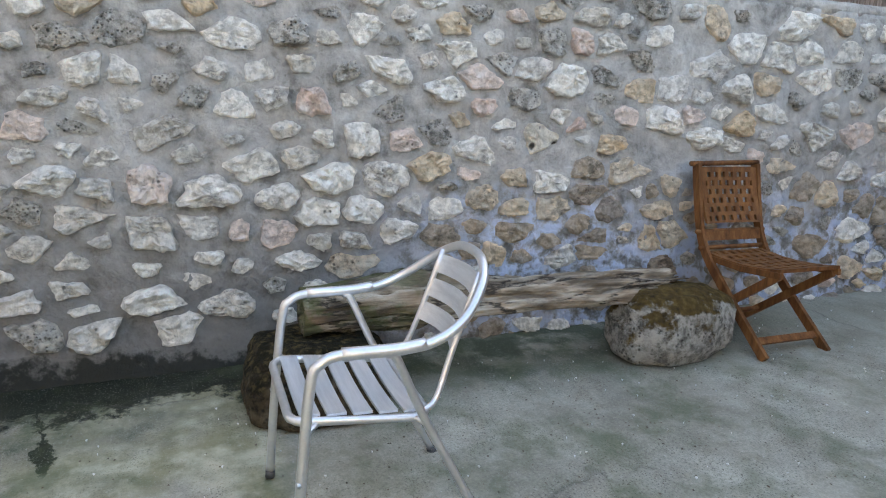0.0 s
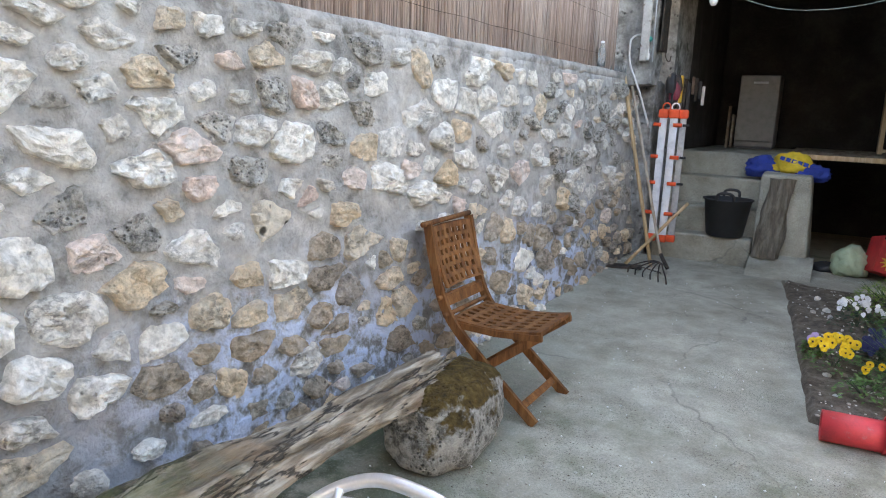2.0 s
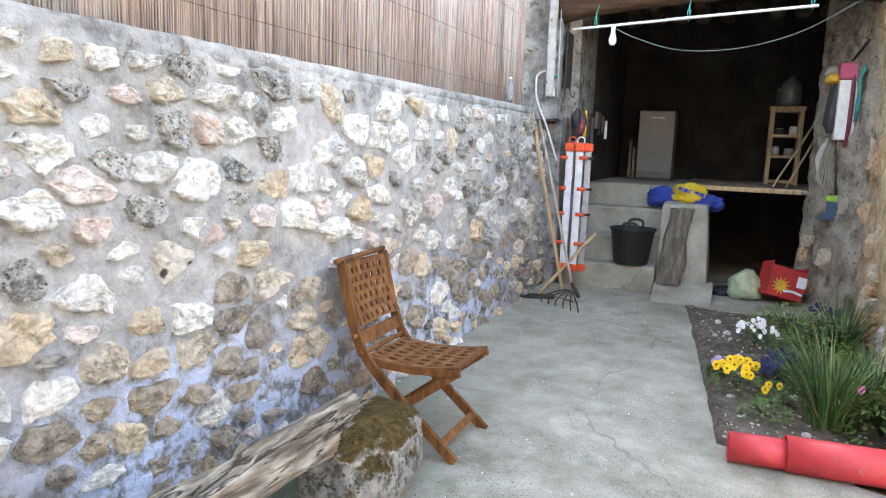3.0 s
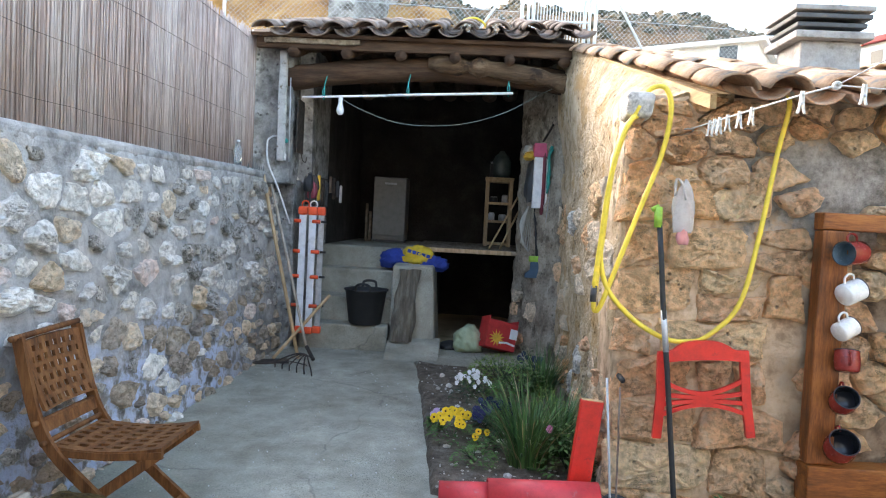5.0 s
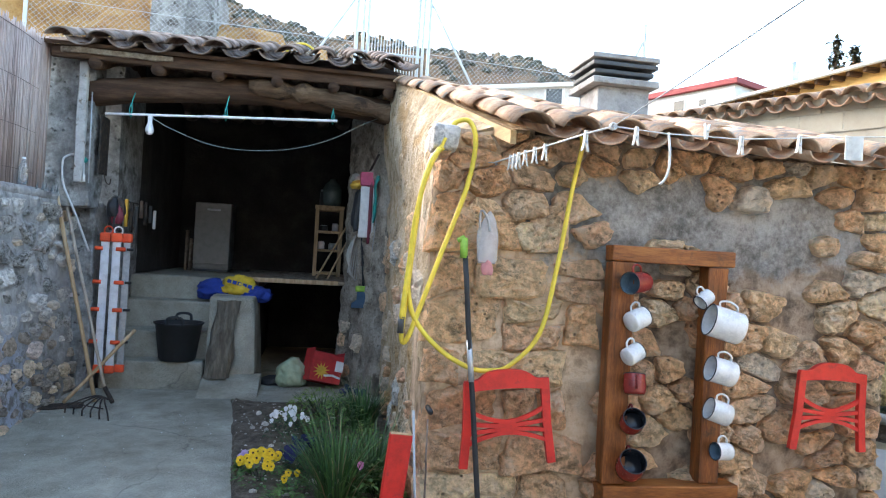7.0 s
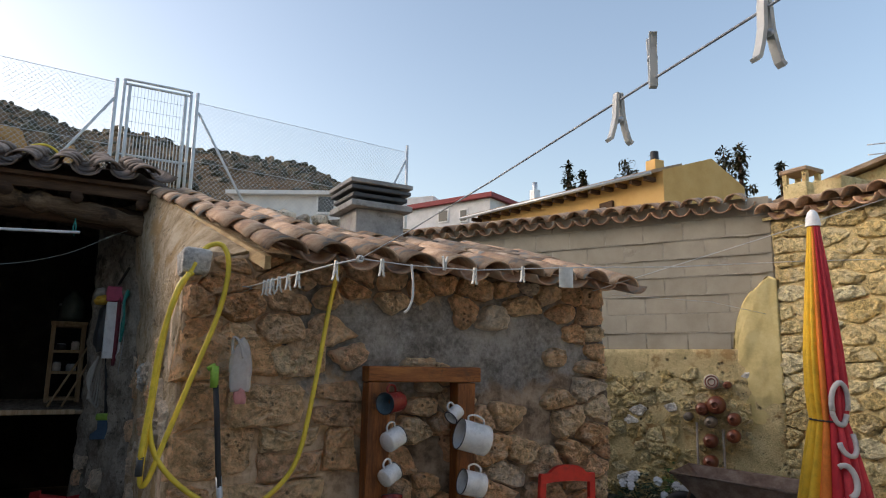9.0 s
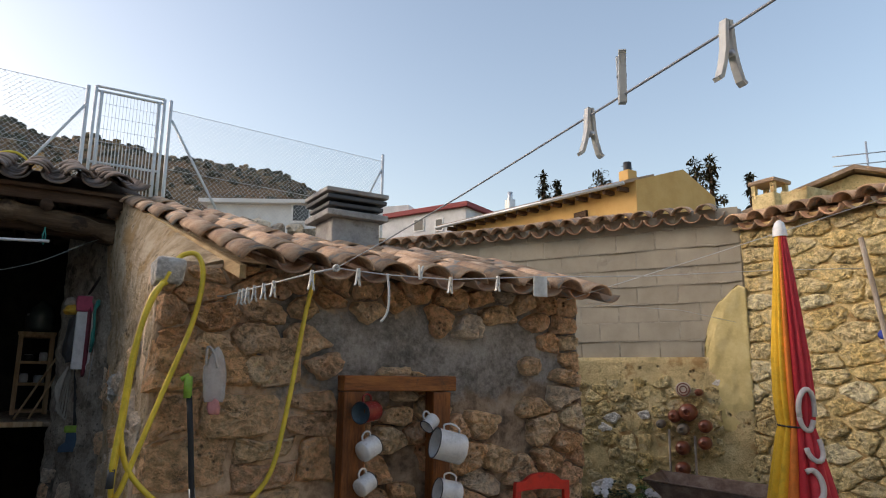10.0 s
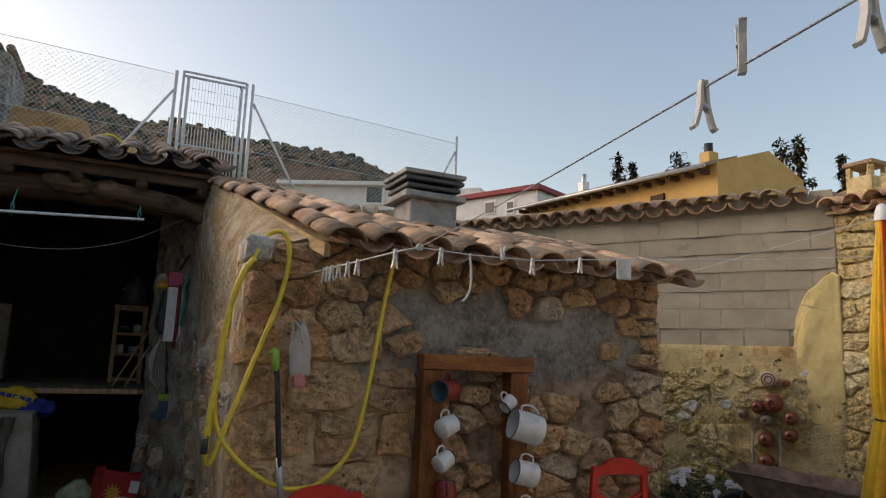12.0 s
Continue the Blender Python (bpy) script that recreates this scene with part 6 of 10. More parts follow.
def log_mat():
    m, n, l = nodes_of("weathered_log")
    p = n["Principled BSDF"]
    v = coords(n, l, False)
    grain = noise_of(n, l, v, 9, 7, 0.6, (2.4, 0.3, 2.4))
    fine = noise_of(n, l, v, 60, 5, 0.66, (2.2, 0.14, 2.2))
    patch = noise_of(n, l, v, 6, 6, 0.65, (1.4, 0.5, 1.4))
    col = ramp_of(n, l, step_of(n, l, grain, 0.34, 0.68), [(0, (0.1, 0.075, 0.05)), (0.3, (0.23, 0.185, 0.135)), (0.6, (0.35, 0.295, 0.225)), (1, (0.5, 0.44, 0.36))])
    bark = step_of(n, l, patch, 0.5, 0.6)
    col = mix_of(n, l, math_of(n, l, "MULTIPLY", bark, 0.65), col, ramp_of(n, l, fine, [(0.3, (0.03, 0.024, 0.018)), (0.5, (0.11, 0.085, 0.062)), (0.7, (0.2, 0.165, 0.13))]))
    warm = step_of(n, l, noise_of(n, l, v, 4.0, 5), 0.5, 0.62)
    col = mix_of(n, l, math_of(n, l, "MULTIPLY", warm, 0.3), col, (0.34, 0.2, 0.11))
    line = math_of(n, l, "ABSOLUTE", math_of(n, l, "SUBTRACT", noise_of(n, l, v, 3.2, 7, 0.62, (2.6, 0.42, 2.6)), 0.5))
    check = math_of(n, l, "SUBTRACT", 1.0, step_of(n, l, line, 0.006, 0.026))
    col = mix_of(n, l, math_of(n, l, "MULTIPLY", check, 0.85), col, (0.022, 0.017, 0.013))
    grain = math_of(n, l, "SUBTRACT", grain, check)
    sep = n.new("ShaderNodeSeparateXYZ")
    l.new(v, sep.inputs[0])
    moss = math_of(n, l, "MULTIPLY", step_of(n, l, math_of(n, l, "MULTIPLY", sep.outputs[1], -1.0), -0.95, -0.2), step_of(n, l, noise_of(n, l, v, 9, 6), 0.42, 0.56))
    col = mix_of(n, l, math_of(n, l, "MULTIPLY", moss, 0.75), col, (0.085, 0.1, 0.03))
    l.new(col, p.inputs["Base Color"])
    l.new(bump_of(n, l, math_of(n, l, "ADD", grain, math_of(n, l, "MULTIPLY", fine, 0.5)), 0.8, 0.02), p.inputs["Normal"])
    p.inputs["Roughness"].default_value = 0.92
    return m


M["log_wood"] = log_mat()
log_bench()

# white chips and fallen petals on the paving
rng = np.random.default_rng(17)
bits = []
for _ in range(420):
    x, y = rng.uniform(0.3, 3.0), rng.uniform(-1.0, 5.2)
    if x > 1.7 and y > 2.7:
        continue
    r, a = rng.uniform(0.0015, 0.0055), rng.uniform(0, 6.28)
    z = floor_z(0, y) + 0.006
    q = [Vector((x + r * math.cos(a + k * 1.57) * (1.6 if k % 2 else 1), y + r * math.sin(a + k * 1.57), z + (0.002 if k else 0.004))) for k in range(4)]
    bits.append(([*q, Vector((x, y, z - 0.006))], [(0, 1, 2, 3), (0, 4, 1), (1, 4, 2), (2, 4, 3), (3, 4, 0)]))
tagged(new("petals", mesh_of("petals", *joined(bits), False, M["petal"])), "scattered white petals and chips on the concrete", "petals", kind="stuff")


# dark crumbs of soil and leaf litter
bits = []
for _ in range(900):
    x, y = rng.normal(1.0, 0.5), rng.normal(1.2, 1.0)
    if not (0.2 < x < 2.4 and -0.9 < y < 2.7):
        continue
    r = rng.uniform(0.0015, 0.005)
    z = floor_z(0, y) + 0.004
    bits.append(([Vector((x + r * math.cos(k * 1.57 + x * 40) * rng.uniform(0.6, 1.8), y + r * math.sin(k * 1.57 + x * 40), z)) for k in range(4)] + [Vector((x, y, z + r * 0.8))], [(0, 1, 4), (1, 2, 4), (2, 3, 4), (3, 0, 4), (3, 2, 1, 0)]))
tagged(new("litter", mesh_of("litter", *joined(bits), False, M["soil"])), "dark crumbs of soil and leaf litter on the concrete", "litter", kind="stuff")


# ---------- flower bed ----------
def bed_z(x, y):
    return floor_z(0, y) + 0.035 + 0.03 * noise.noise((x * 3, y * 3, 0)) + 0.012 * noise.noise((x * 11, y * 11, 4)) + 0.004 * noise.noise((x * 37, y * 37, 4))


verts, faces = [], []
NB = 64
for j in range(NB + 1):
    y = 2.78 + 2.76 * j / NB
    x0 = 1.9 - 0.115 * (y - 2.8) + (max(0.0, 2.95 - y) * 3.2) - 0.01
    for i in range(41):
        x = x0 + (2.9 - x0) * i / 40
        verts.append((x, y, bed_z(x, y) - (0.05 if i == 0 else 0.0)))
faces = [(j * 41 + i, j * 41 + i + 1, (j + 1) * 41 + i + 1, (j + 1) * 41 + i) for j in range(NB) for i in range(40)]
tagged(new("ground_flower_bed", mesh_of("ground_flower_bed", verts, faces, material=M["soil"])), "dark crumbly flower bed soil with small stones", "soil", kind="structure")
bits = []
ico = bmesh.new()
bmesh.ops.create_icosphere(ico, subdivisions=1, radius=1)
iv, ifc = [v.co.copy() for v in ico.verts], [tuple(v.index for v in f.verts) for f in ico.faces]
ico.free()
for _ in range(420):
    y = rng.uniform(2.85, 5.5)
    x = rng.uniform(1.92 - 0.115 * (y - 2.8), 2.75)
    r = rng.uniform(0.003, 0.012) if rng.random() < 0.93 else rng.uniform(0.015, 0.035)
    s = rng.uniform(0.6, 1.3, 3)
    bits.append(([Vector((x + v.x * r * s[0], y + v.y * r * s[1], bed_z(x, y) + v.z * r * s[2] * 0.7)) for v in iv], ifc))
tagged(new("pebbles", mesh_of("pebbles", *joined(bits), material=M["stone_grey"])), "pale pebbles scattered on the flower bed soil", "pebbles", kind="stuff")


def leaf_mat(name, a, b):
    m, n, l = nodes_of(name)
    p = n["Principled BSDF"]
    geo = n.new("ShaderNodeNewGeometry")
    col = ramp_of(n, l, geo.outputs["Random Per Island"], [(0, a), (0.6, b), (1, tuple(min(1, c * 1.5) for c in b))])
    col = mix_of(n, l, math_of(n, l, "MULTIPLY", noise_of(n, l, coords(n, l), 40, 3), 0.4), col, tuple(c * 0.6 for c in a))
    l.new(col, p.inputs["Base Color"])
    p.inputs["Roughness"].default_value = 0.55
    p.inputs["Subsurface Weight"].default_value = 0.0
    return m


M["leaf"] = leaf_mat("green_leaf", (0.05, 0.115, 0.028), (0.11, 0.21, 0.05))
M["leaf_light"] = leaf_mat("fresh_green_leaf", (0.1, 0.19, 0.03), (0.19, 0.28, 0.05))
M["leaf_dark"] = leaf_mat("dark_leaf", (0.02, 0.045, 0.02), (0.04, 0.075, 0.03))
M["grass"] = leaf_mat("chive_blade", (0.03, 0.085, 0.024), (0.085, 0.185, 0.05))
M["dry_leaf"] = leaf_mat("dry_blade", (0.26, 0.2, 0.1), (0.38, 0.31, 0.17))
M["petal_yellow"] = plain("yellow_pansy_petal", (0.85, 0.55, 0.01), 0.7)
M["petal_white"] = plain("white_petal", (0.8, 0.79, 0.8), 0.7)
M["petal_blue"] = plain("violet_blue_petal", (0.015, 0.017, 0.085), 0.7)
M["petal_lilac"] = plain("lilac_petal", (0.42, 0.3, 0.5), 0.7)
M["petal_heart"] = plain("dark_pansy_heart", (0.03, 0.012, 0.015), 0.8)
M["heather"] = leaf_mat("mauve_heather", (0.26, 0.17, 0.24), (0.42, 0.3, 0.38))


def blade(base, tip, width, bend, segs=6):
    """One curved, tapering blade with a fold."""
    a, b = Vector(base), Vector(tip)
    d = b - a
    side = d.cross(Vector((0, 0, 1)))
    side = side.normalized() if side.length > 1e-4 else Vector((1, 0, 0))
    verts, faces = [], []
    for k in range(segs + 1):
        t = k / segs
        c = a + Vector((d.x * t ** 1.5, d.y * t ** 1.5, d.z * t - bend * t * t))
        w = width * (1 - t) ** 0.6 * 0.5 + 0.0004
        verts += [c - side * w, c + Vector((0, 0, -w * 0.5)), c + side * w]
    for k in range(segs):
        q = k * 3
        faces += [(q, q + 1, q + 4, q + 3), (q + 1, q + 2, q + 5, q + 4)]
    return verts, faces


def leaf(base, way, length, width, droop=0.3):
    """An oval leaf, folded along its rib."""
    w = Vector(way).normalized()
    s = w.cross(Vector((0, 0, 1)))
    s = s.normalized() if s.length > 1e-4 else Vector((1, 0, 0))
    n = s.cross(w)
    o = Vector(base)
    rows = []
    for t, k in ((0.0, 0.15), (0.35, 1.0), (0.7, 0.8), (1.0, 0.08)):
        c = o + w * length * t - Vector((0, 0, droop * length * t * t))
        rows += [c - s * width * k / 2 + n * width * 0.15 * k, c, c + s * width * k / 2 + n * width * 0.15 * k]
    faces = []
    for k in range(3):
        q = k * 3
        faces += [(q, q + 1, q + 4, q + 3), (q + 1, q + 2, q + 5, q + 4)]
    return rows, faces


def clump(name, label, centre, radius, height, count, material, rng, size=(0.03, 0.02), category="plant"):
    """A low plant: many leaves standing out of a dome."""
    ob = thing(name, label, category)
    bits = []
    for _ in range(count):
        a, r = rng.uniform(0, 6.28), radius * math.sqrt(rng.random())
        h = height * (1 - (r / radius) ** 2) * rng.uniform(0.4, 1.05) + 0.01
        p = Vector(centre) + Vector((r * math.cos(a), r * math.sin(a), h))
        bits.append(leaf(p, (math.cos(a) + rng.uniform(-0.7, 0.7), math.sin(a) + rng.uniform(-0.7, 0.7), rng.uniform(-0.1, 0.9)), size[0] * rng.uniform(0.6, 1.3), size[1] * rng.uniform(0.6, 1.3)))
    part("foliage", mesh_of("foliage", *joined(bits), material=material), None, ob)
    bits = []
    for _ in range(max(6, count // 14)):
        a, r = rng.uniform(0, 6.28), radius * 0.8 * math.sqrt(rng.random())
        bits.append(sweep([Vector(centre), Vector(centre) + Vector((r * math.cos(a) * 0.6, r * math.sin(a) * 0.6, height * 0.5)), Vector(centre) + Vector((r * math.cos(a), r * math.sin(a), height * 0.8))], 0.0016, 4))
    part("stalk", mesh_of("stalk", *joined(bits), material=M["leaf_dark"]), None, ob)
    return ob


def pansy(parent, at, face, size, petal, heart=True):
    """Five rounded petals and a dark heart."""
    f = Vector(face).normalized()
    u = f.orthogonal().normalized()
    u = (Vector((0, 0, 1)) - f * f.z).normalized() if abs(f.z) < 0.95 else u
    s = f.cross(u)
    bits = []
    for k, (ang, ln) in enumerate(((90, 0.5), (35, 0.48), (145, 0.48), (-90, 0.62), (-25, 0.46), (205, 0.46))):
        d = u * math.sin(radians(ang)) + s * math.cos(radians(ang))
        e = f.cross(d)
        o = Vector(at) + f * (0.002 * (k % 3))
        ring = [o] + [o + d * size * ln * (0.55 + 0.5 * math.cos(q)) + e * size * 0.34 * math.sin(q) + f * size * 0.12 * math.cos(2 * q) for q in [math.pi * (-0.85 + 1.7 * j / 8) for j in range(9)]]
        bits.append((ring, [(0, j, j + 1) for j in range(1, 9)]))
    fl = part("flower", mesh_of("flower", *joined(bits), material=petal), None, parent)
    if heart:
        q = [Vector(at) + f * 0.006 + (u * math.sin(a) + s * math.cos(a)) * size * (0.17 if j % 2 else 0.1) for j, a in enumerate(np.arange(0, 6.2, 0.7))]
        part("heart", mesh_of("heart", [*q, Vector(at) + f * 0.009], [(j, (j + 1) % len(q), len(q)) for j in range(len(q))], material=M["petal_heart"]), None, fl)
    return fl


def pansy_plant(label, x, y, radius, height, flowers, petal, rng, heart=True, leaves=None, size=0.045, toward=(-0.1, -1, 0.35)):
    ob = clump("pansy_plant", label, (x, y, bed_z(x, y) - 0.01), radius, height, 110, leaves or M["leaf"], rng, (0.032, 0.02), "flowers")
    for _ in range(flowers):
        a, r = rng.uniform(0, 6.28), radius * 0.9 * math.sqrt(rng.random())
        p = (x + r * math.cos(a), y + r * math.sin(a), bed_z(x, y) + height * (1.12 - 0.5 * (r / radius) ** 2) * rng.uniform(0.85, 1.1))
        pansy(ob, p, (toward[0] + rng.uniform(-0.5, 0.5), toward[1] + rng.uniform(-0.3, 0.3), toward[2] + rng.uniform(-0.2, 0.5)), size * rng.uniform(0.8, 1.15), petal, heart)
    return ob


rng = np.random.default_rng(41)
pansy_plant("bright yellow pansies with dark hearts in the bed", 1.96, 3.68, 0.15, 0.15, 22, M["petal_yellow"], rng, size=0.048)
pansy_plant("small yellow pansies beside the chives", 2.16, 3.56, 0.09, 0.11, 3, M["petal_yellow"], rng, size=0.046)
pansy_plant("single lilac pansy among the yellow ones", 1.84, 3.84, 0.05, 0.12, 4, M["petal_lilac"], rng, False)
pansy_plant("white pansies with pale leaves in the bed", 2.08, 4.55, 0.15, 0.17, 34, M["petal_white"], rng, False, M["leaf_dark"], 0.03)
pansy_plant("deep blue pansies with dark foliage", 2.2, 3.95, 0.2, 0.14, 26, M["petal_blue"], rng, False, M["leaf_dark"], 0.05)
pansy_plant("blue and white pansies by the landing", 2.55, 5.2, 0.15, 0.2, 12, M["petal_blue"], rng, False, M["leaf_dark"], 0.042)
clump("bushy_plant", "light green leafy plant with tiny white flowers", (2.32, 5.0, bed_z(2.3, 5.05)), 0.34, 0.24, 800, M["leaf_light"], rng, (0.035, 0.018))
clump("bushy_plant", "green leafy plant filling the back of the bed", (2.45, 4.5, bed_z(2.45, 4.6)), 0.26, 0.28, 460, M["leaf"], rng, (0.04, 0.02))
clump("bushy_plant", "dark green leafy plant behind the pansies", (2.3, 3.95, bed_z(2.3, 3.95)), 0.2, 0.2, 380, M["leaf_dark"], rng, (0.045, 0.022))
clump("bushy_plant", "fresh green low plant spreading over the soil", (2.62, 3.3, bed_z(2.62, 3.3)), 0.2, 0.24, 360, M["leaf"], rng, (0.045, 0.02))
clump("bushy_plant", "low green seedlings near the bed's front", (2.1, 3.3, bed_z(2.1, 3.3)), 0.13, 0.1, 150, M["leaf"], rng, (0.03, 0.016))
clump("bushy_plant", "reddish green plant at the wall's foot", (2.62, 4.2, bed_z(2.6, 4.2)), 0.14, 0.2, 160, M["leaf_light"], rng, (0.04, 0.018))


def chives(label, x, y, spread, height, count, rng, dry=0.05):
    ob = thing("chive_clump", label, "plant")
    fresh, old = [], []
    for _ in range(count):
        a, r = rng.uniform(0, 6.28), spread * 0.35 * math.sqrt(rng.random())
        b = (x + r * math.cos(a), y + r * math.sin(a), bed_z(x, y) - 0.01)
        out = spread * rng.uniform(0.1, 1.15)
        h = height * rng.uniform(0.55, 1.1)
        t = (b[0] + out * math.cos(a + rng.uniform(-0.4, 0.4)), b[1] + out * math.sin(a + rng.uniform(-0.4, 0.4)), b[2] + h)
        (old if rng.random() < dry else fresh).append(blade(b, t, rng.uniform(0.006, 0.011), h * rng.uniform(0.0, 0.55)))
    tagged(part("tuft", mesh_of("tuft", *joined(fresh), material=M["grass"]), None, ob), kind="stuff")
    if old:
        tagged(part("dry_tuft", mesh_of("dry_tuft", *joined(old), material=M["dry_leaf"]), None, ob, "dry straw-coloured blades"), kind="stuff")
    return ob


chives("tall bushy clump of green chives", 2.4, 3.36, 0.32, 0.54, 340, rng)
chives("clump of green chives against the plaster", 2.62, 3.6, 0.27, 0.46, 260, rng)
chives("smaller tuft of chives by the wall", 2.62, 4.7, 0.22, 0.44, 260, rng)
for (x, y, z, c) in ((2.5, 3.3, 0.3, "petal_pink"), (2.6, 3.9, 0.2, "petal_lilac")):
    ob = thing("garden_flower", "small pink flower on a thin stalk", "flower")
    tube("stalk", [(x, y, bed_z(x, y) - 0.01), (x + 0.01, y - 0.01, z)], 0.002, M["leaf"], ob, 5)
    pansy(ob, (x + 0.01, y - 0.012, z), (0, -1, 0.4), 0.04, M[c], False)


M["white_bright"] = plain("white_lamp_plastic", (0.82, 0.82, 0.82), 0.35)
M["cable_red"] = plain("dark_red_cable", (0.2, 0.03, 0.05), 0.5)
M["cable_green"] = plain("grey_green_cable", (0.3, 0.36, 0.33), 0.6)
M["rope_dirty"] = plain("dirty_white_cord", (0.45, 0.43, 0.38), 0.85)
M["whitewash"] = surface("peeling_whitewash", [(0, (0.3, 0.29, 0.27)), (0.5, (0.45, 0.44, 0.42)), (1, (0.56, 0.55, 0.53))], 9, 0.92, bump=0.5, dist=0.01, stain=((0.16, 0.12, 0.08), 8, 0.55, 0.65))
M["wood_grey_v"] = surface("grey_bark_wood", [(0, (0.08, 0.066, 0.05)), (0.5, (0.16, 0.14, 0.11)), (1, (0.26, 0.235, 0.19))], 5, 0.92, bump=0.9, dist=0.015, fine=24, stretch=(5, 5, 0.6))
M["steel_white"] = plain("white_lacquered_steel", (0.66, 0.67, 0.68), 0.4)
M["white_panel"] = plain("white_lacquered_panel", (0.72, 0.73, 0.76), 0.35)
M["box_red"] = plain("red_printed_cardboard", (0.5, 0.03, 0.03), 0.6)
M["yellow_dull"] = plain("dull_yellow_paint", (0.7, 0.42, 0.05), 0.6)
# White enamel cut to 0.22, the shed's shade put into its colour.
M["fridge_shaded"] = plain("shade_dark_white_enamel", (0.22, 0.215, 0.2), 0.45)
M["jar_glass"] = plain("dusty_green_glass", (0.1, 0.13, 0.12), 0.15)
M["pink_plastic"] = plain("pink_plastic_lid", (0.55, 0.08, 0.17), 0.5)


# ---------- against the wall's end and in the shed ----------
def pole(parent, name, a, b, r, material, label="", sides=8):
    a, b = Vector(a), Vector(b)
    pts = [a.lerp(b, k / 8) + Vector((0.004 * noise.noise((k * 0.7, r * 90, 0)), 0, 0)) for k in range(9)]
    return tube(name, pts, r, material, parent, sides, label=label)


ob = thing("wooden_pole", "long pale wooden pole leaning on the stone wall", "pole")
pole(ob, "shaft", (0.07, 5.66, 1.78), (0.5, 5.54, 0.108), 0.017, M["wood_pale"])

ob = thing("garden_rake", "garden rake with grey handle and black tines", "rake")
pole(ob, "handle", (0.14, 5.7, 1.69), (0.6, 5.42, 0.24), 0.013, M["wood_stain"])
tube("ferrule", [(0.6, 5.42, 0.25), (0.685, 5.34, 0.15)], 0.017, M["iron"], ob, 8)
for k in range(6):
    u = k / 5 - 0.5
    tube("tine", smooth_line([(0.685, 5.34, 0.16), (0.62 + 0.1 * u, 5.24 - 0.12 * u, 0.21), (0.57 + 0.34 * u, 5.12 - 0.22 * u, 0.15), (0.57 + 0.38 * u, 5.1 - 0.24 * u, 0.093)], 4), 0.0065, M["iron"], ob, 5)
tube("crossbar", [(0.47, 5.22, 0.16), (0.69, 5.08, 0.16)], 0.005, M["iron"], ob, 5)

ob = thing("hoe", "short hoe with pale handle and flat dark blade", "hoe")
pole(ob, "handle", (0.72, 5.75, 0.68), (0.3, 5.42, 0.12), 0.015, M["wood_pale"])
bm = bmesh.new()
box(bm, (-0.15, -0.07, -0.004), (0.16, 0.07, 0.004), 0.002, pose(0.3, 5.36, floor_z(0, 5.4) + 0.012, 3, -2, 12), 0.004, 2)
part("blade", bm, M["iron"], ob)

ob = thing("hook_cane", "white metal tube bent into a hook with a green cap", "cane")
tube("tube", smooth_line([(0.3, 5.8, 1.33), (0.21, 5.68, 1.65), (0.115, 5.66, 1.88), (0.1, 5.66, 2.06), (0.125, 5.66, 2.11), (0.18, 5.66, 2.13), (0.25, 5.66, 2.1), (0.265, 5.66, 1.96)], 6), 0.009, M["steel_white"], ob, 8)
tube("cap", [(0.24, 5.66, 2.115), (0.285, 5.655, 2.08)], 0.02, M["teal"], ob, 8)
tube("tip", [(0.265, 5.66, 1.97), (0.267, 5.66, 1.91)], 0.014, M["white"], ob, 8)


def airer():
    """A folded rack of white panels with orange joints, hung on a hook."""
    ob = thing("folded_rack", "folded white drying rack with orange joints hung by the steps", "rack")
    for k, (x, y) in enumerate(((0.40, 5.9), (0.5, 5.87), (0.565, 5.93))):
        bm = bmesh.new()
        box(bm, (x - 0.034 + (0.01 if k == 2 else 0), y - 0.012, 0.34), (x + 0.034, y + 0.012, 1.44), 0.008)
        part("panel", bm, M["white_panel"] if k < 2 else M["steel"], ob)
        bm = bmesh.new()
        box(bm, (x - 0.045, y - 0.03, 1.42), (x + 0.045, y + 0.03, 1.5), 0.015)
        part("cap", bm, M["orange"], ob)
        bm = bmesh.new()
        box(bm, (x - 0.04, y - 0.025, 0.28), (x + 0.04, y + 0.025, 0.35), 0.012)
        part("foot", bm, M["orange"], ob)
    for z in (0.55, 0.83, 1.07, 1.36):
        for x0, x1, y in ((0.32, 0.385, 5.89), (0.5, 0.575, 5.86)):
            tube("clip", [(x0, y, z), (x1, y, z)], 0.018, M["orange"], ob, 8)
        tube("arm", [(0.58, 5.88, z), (0.63, 5.9, z)], 0.012, M["black"], ob, 6)
    for x in (0.42, 0.5):
        ring = [(x + 0.035 * math.cos(a), 5.9, 1.52 + 0.035 * math.sin(a)) for a in np.arange(0, 6.2, 0.5)]
        tube("loop", ring, 0.007, M["orange"] if x < 0.45 else M["white"], ob, 6, True)
    tube("hook", smooth_line([(0.44, 6.01, 1.64), (0.45, 5.92, 1.62), (0.46, 5.9, 1.55), (0.45, 5.93, 1.5)], 4), 0.009, M["black"], ob, 6)
    return ob


airer()

ob = thing("hanging_tools", "bunch of small dark hand tools hung on the pier", "tools")
rng = np.random.default_rng(51)
for k in range(9):
    x, y, z = 0.42 + 0.01 * k, 6.05 + 0.14 * k, 1.8 + rng.uniform(-0.04, 0.04)
    h = rng.uniform(0.14, 0.3)
    m = M[("dark_plastic", "iron", "yellow_dull", "iron", "dark_plastic", "rust", "iron", "dark_plastic", "white")[k]]
    bm = bmesh.new()
    box(bm, (x - 0.014, y - rng.uniform(0.012, 0.03), z - h), (x + 0.014, y + 0.02, z), 0.006)
    part("tool", bm, m, ob)
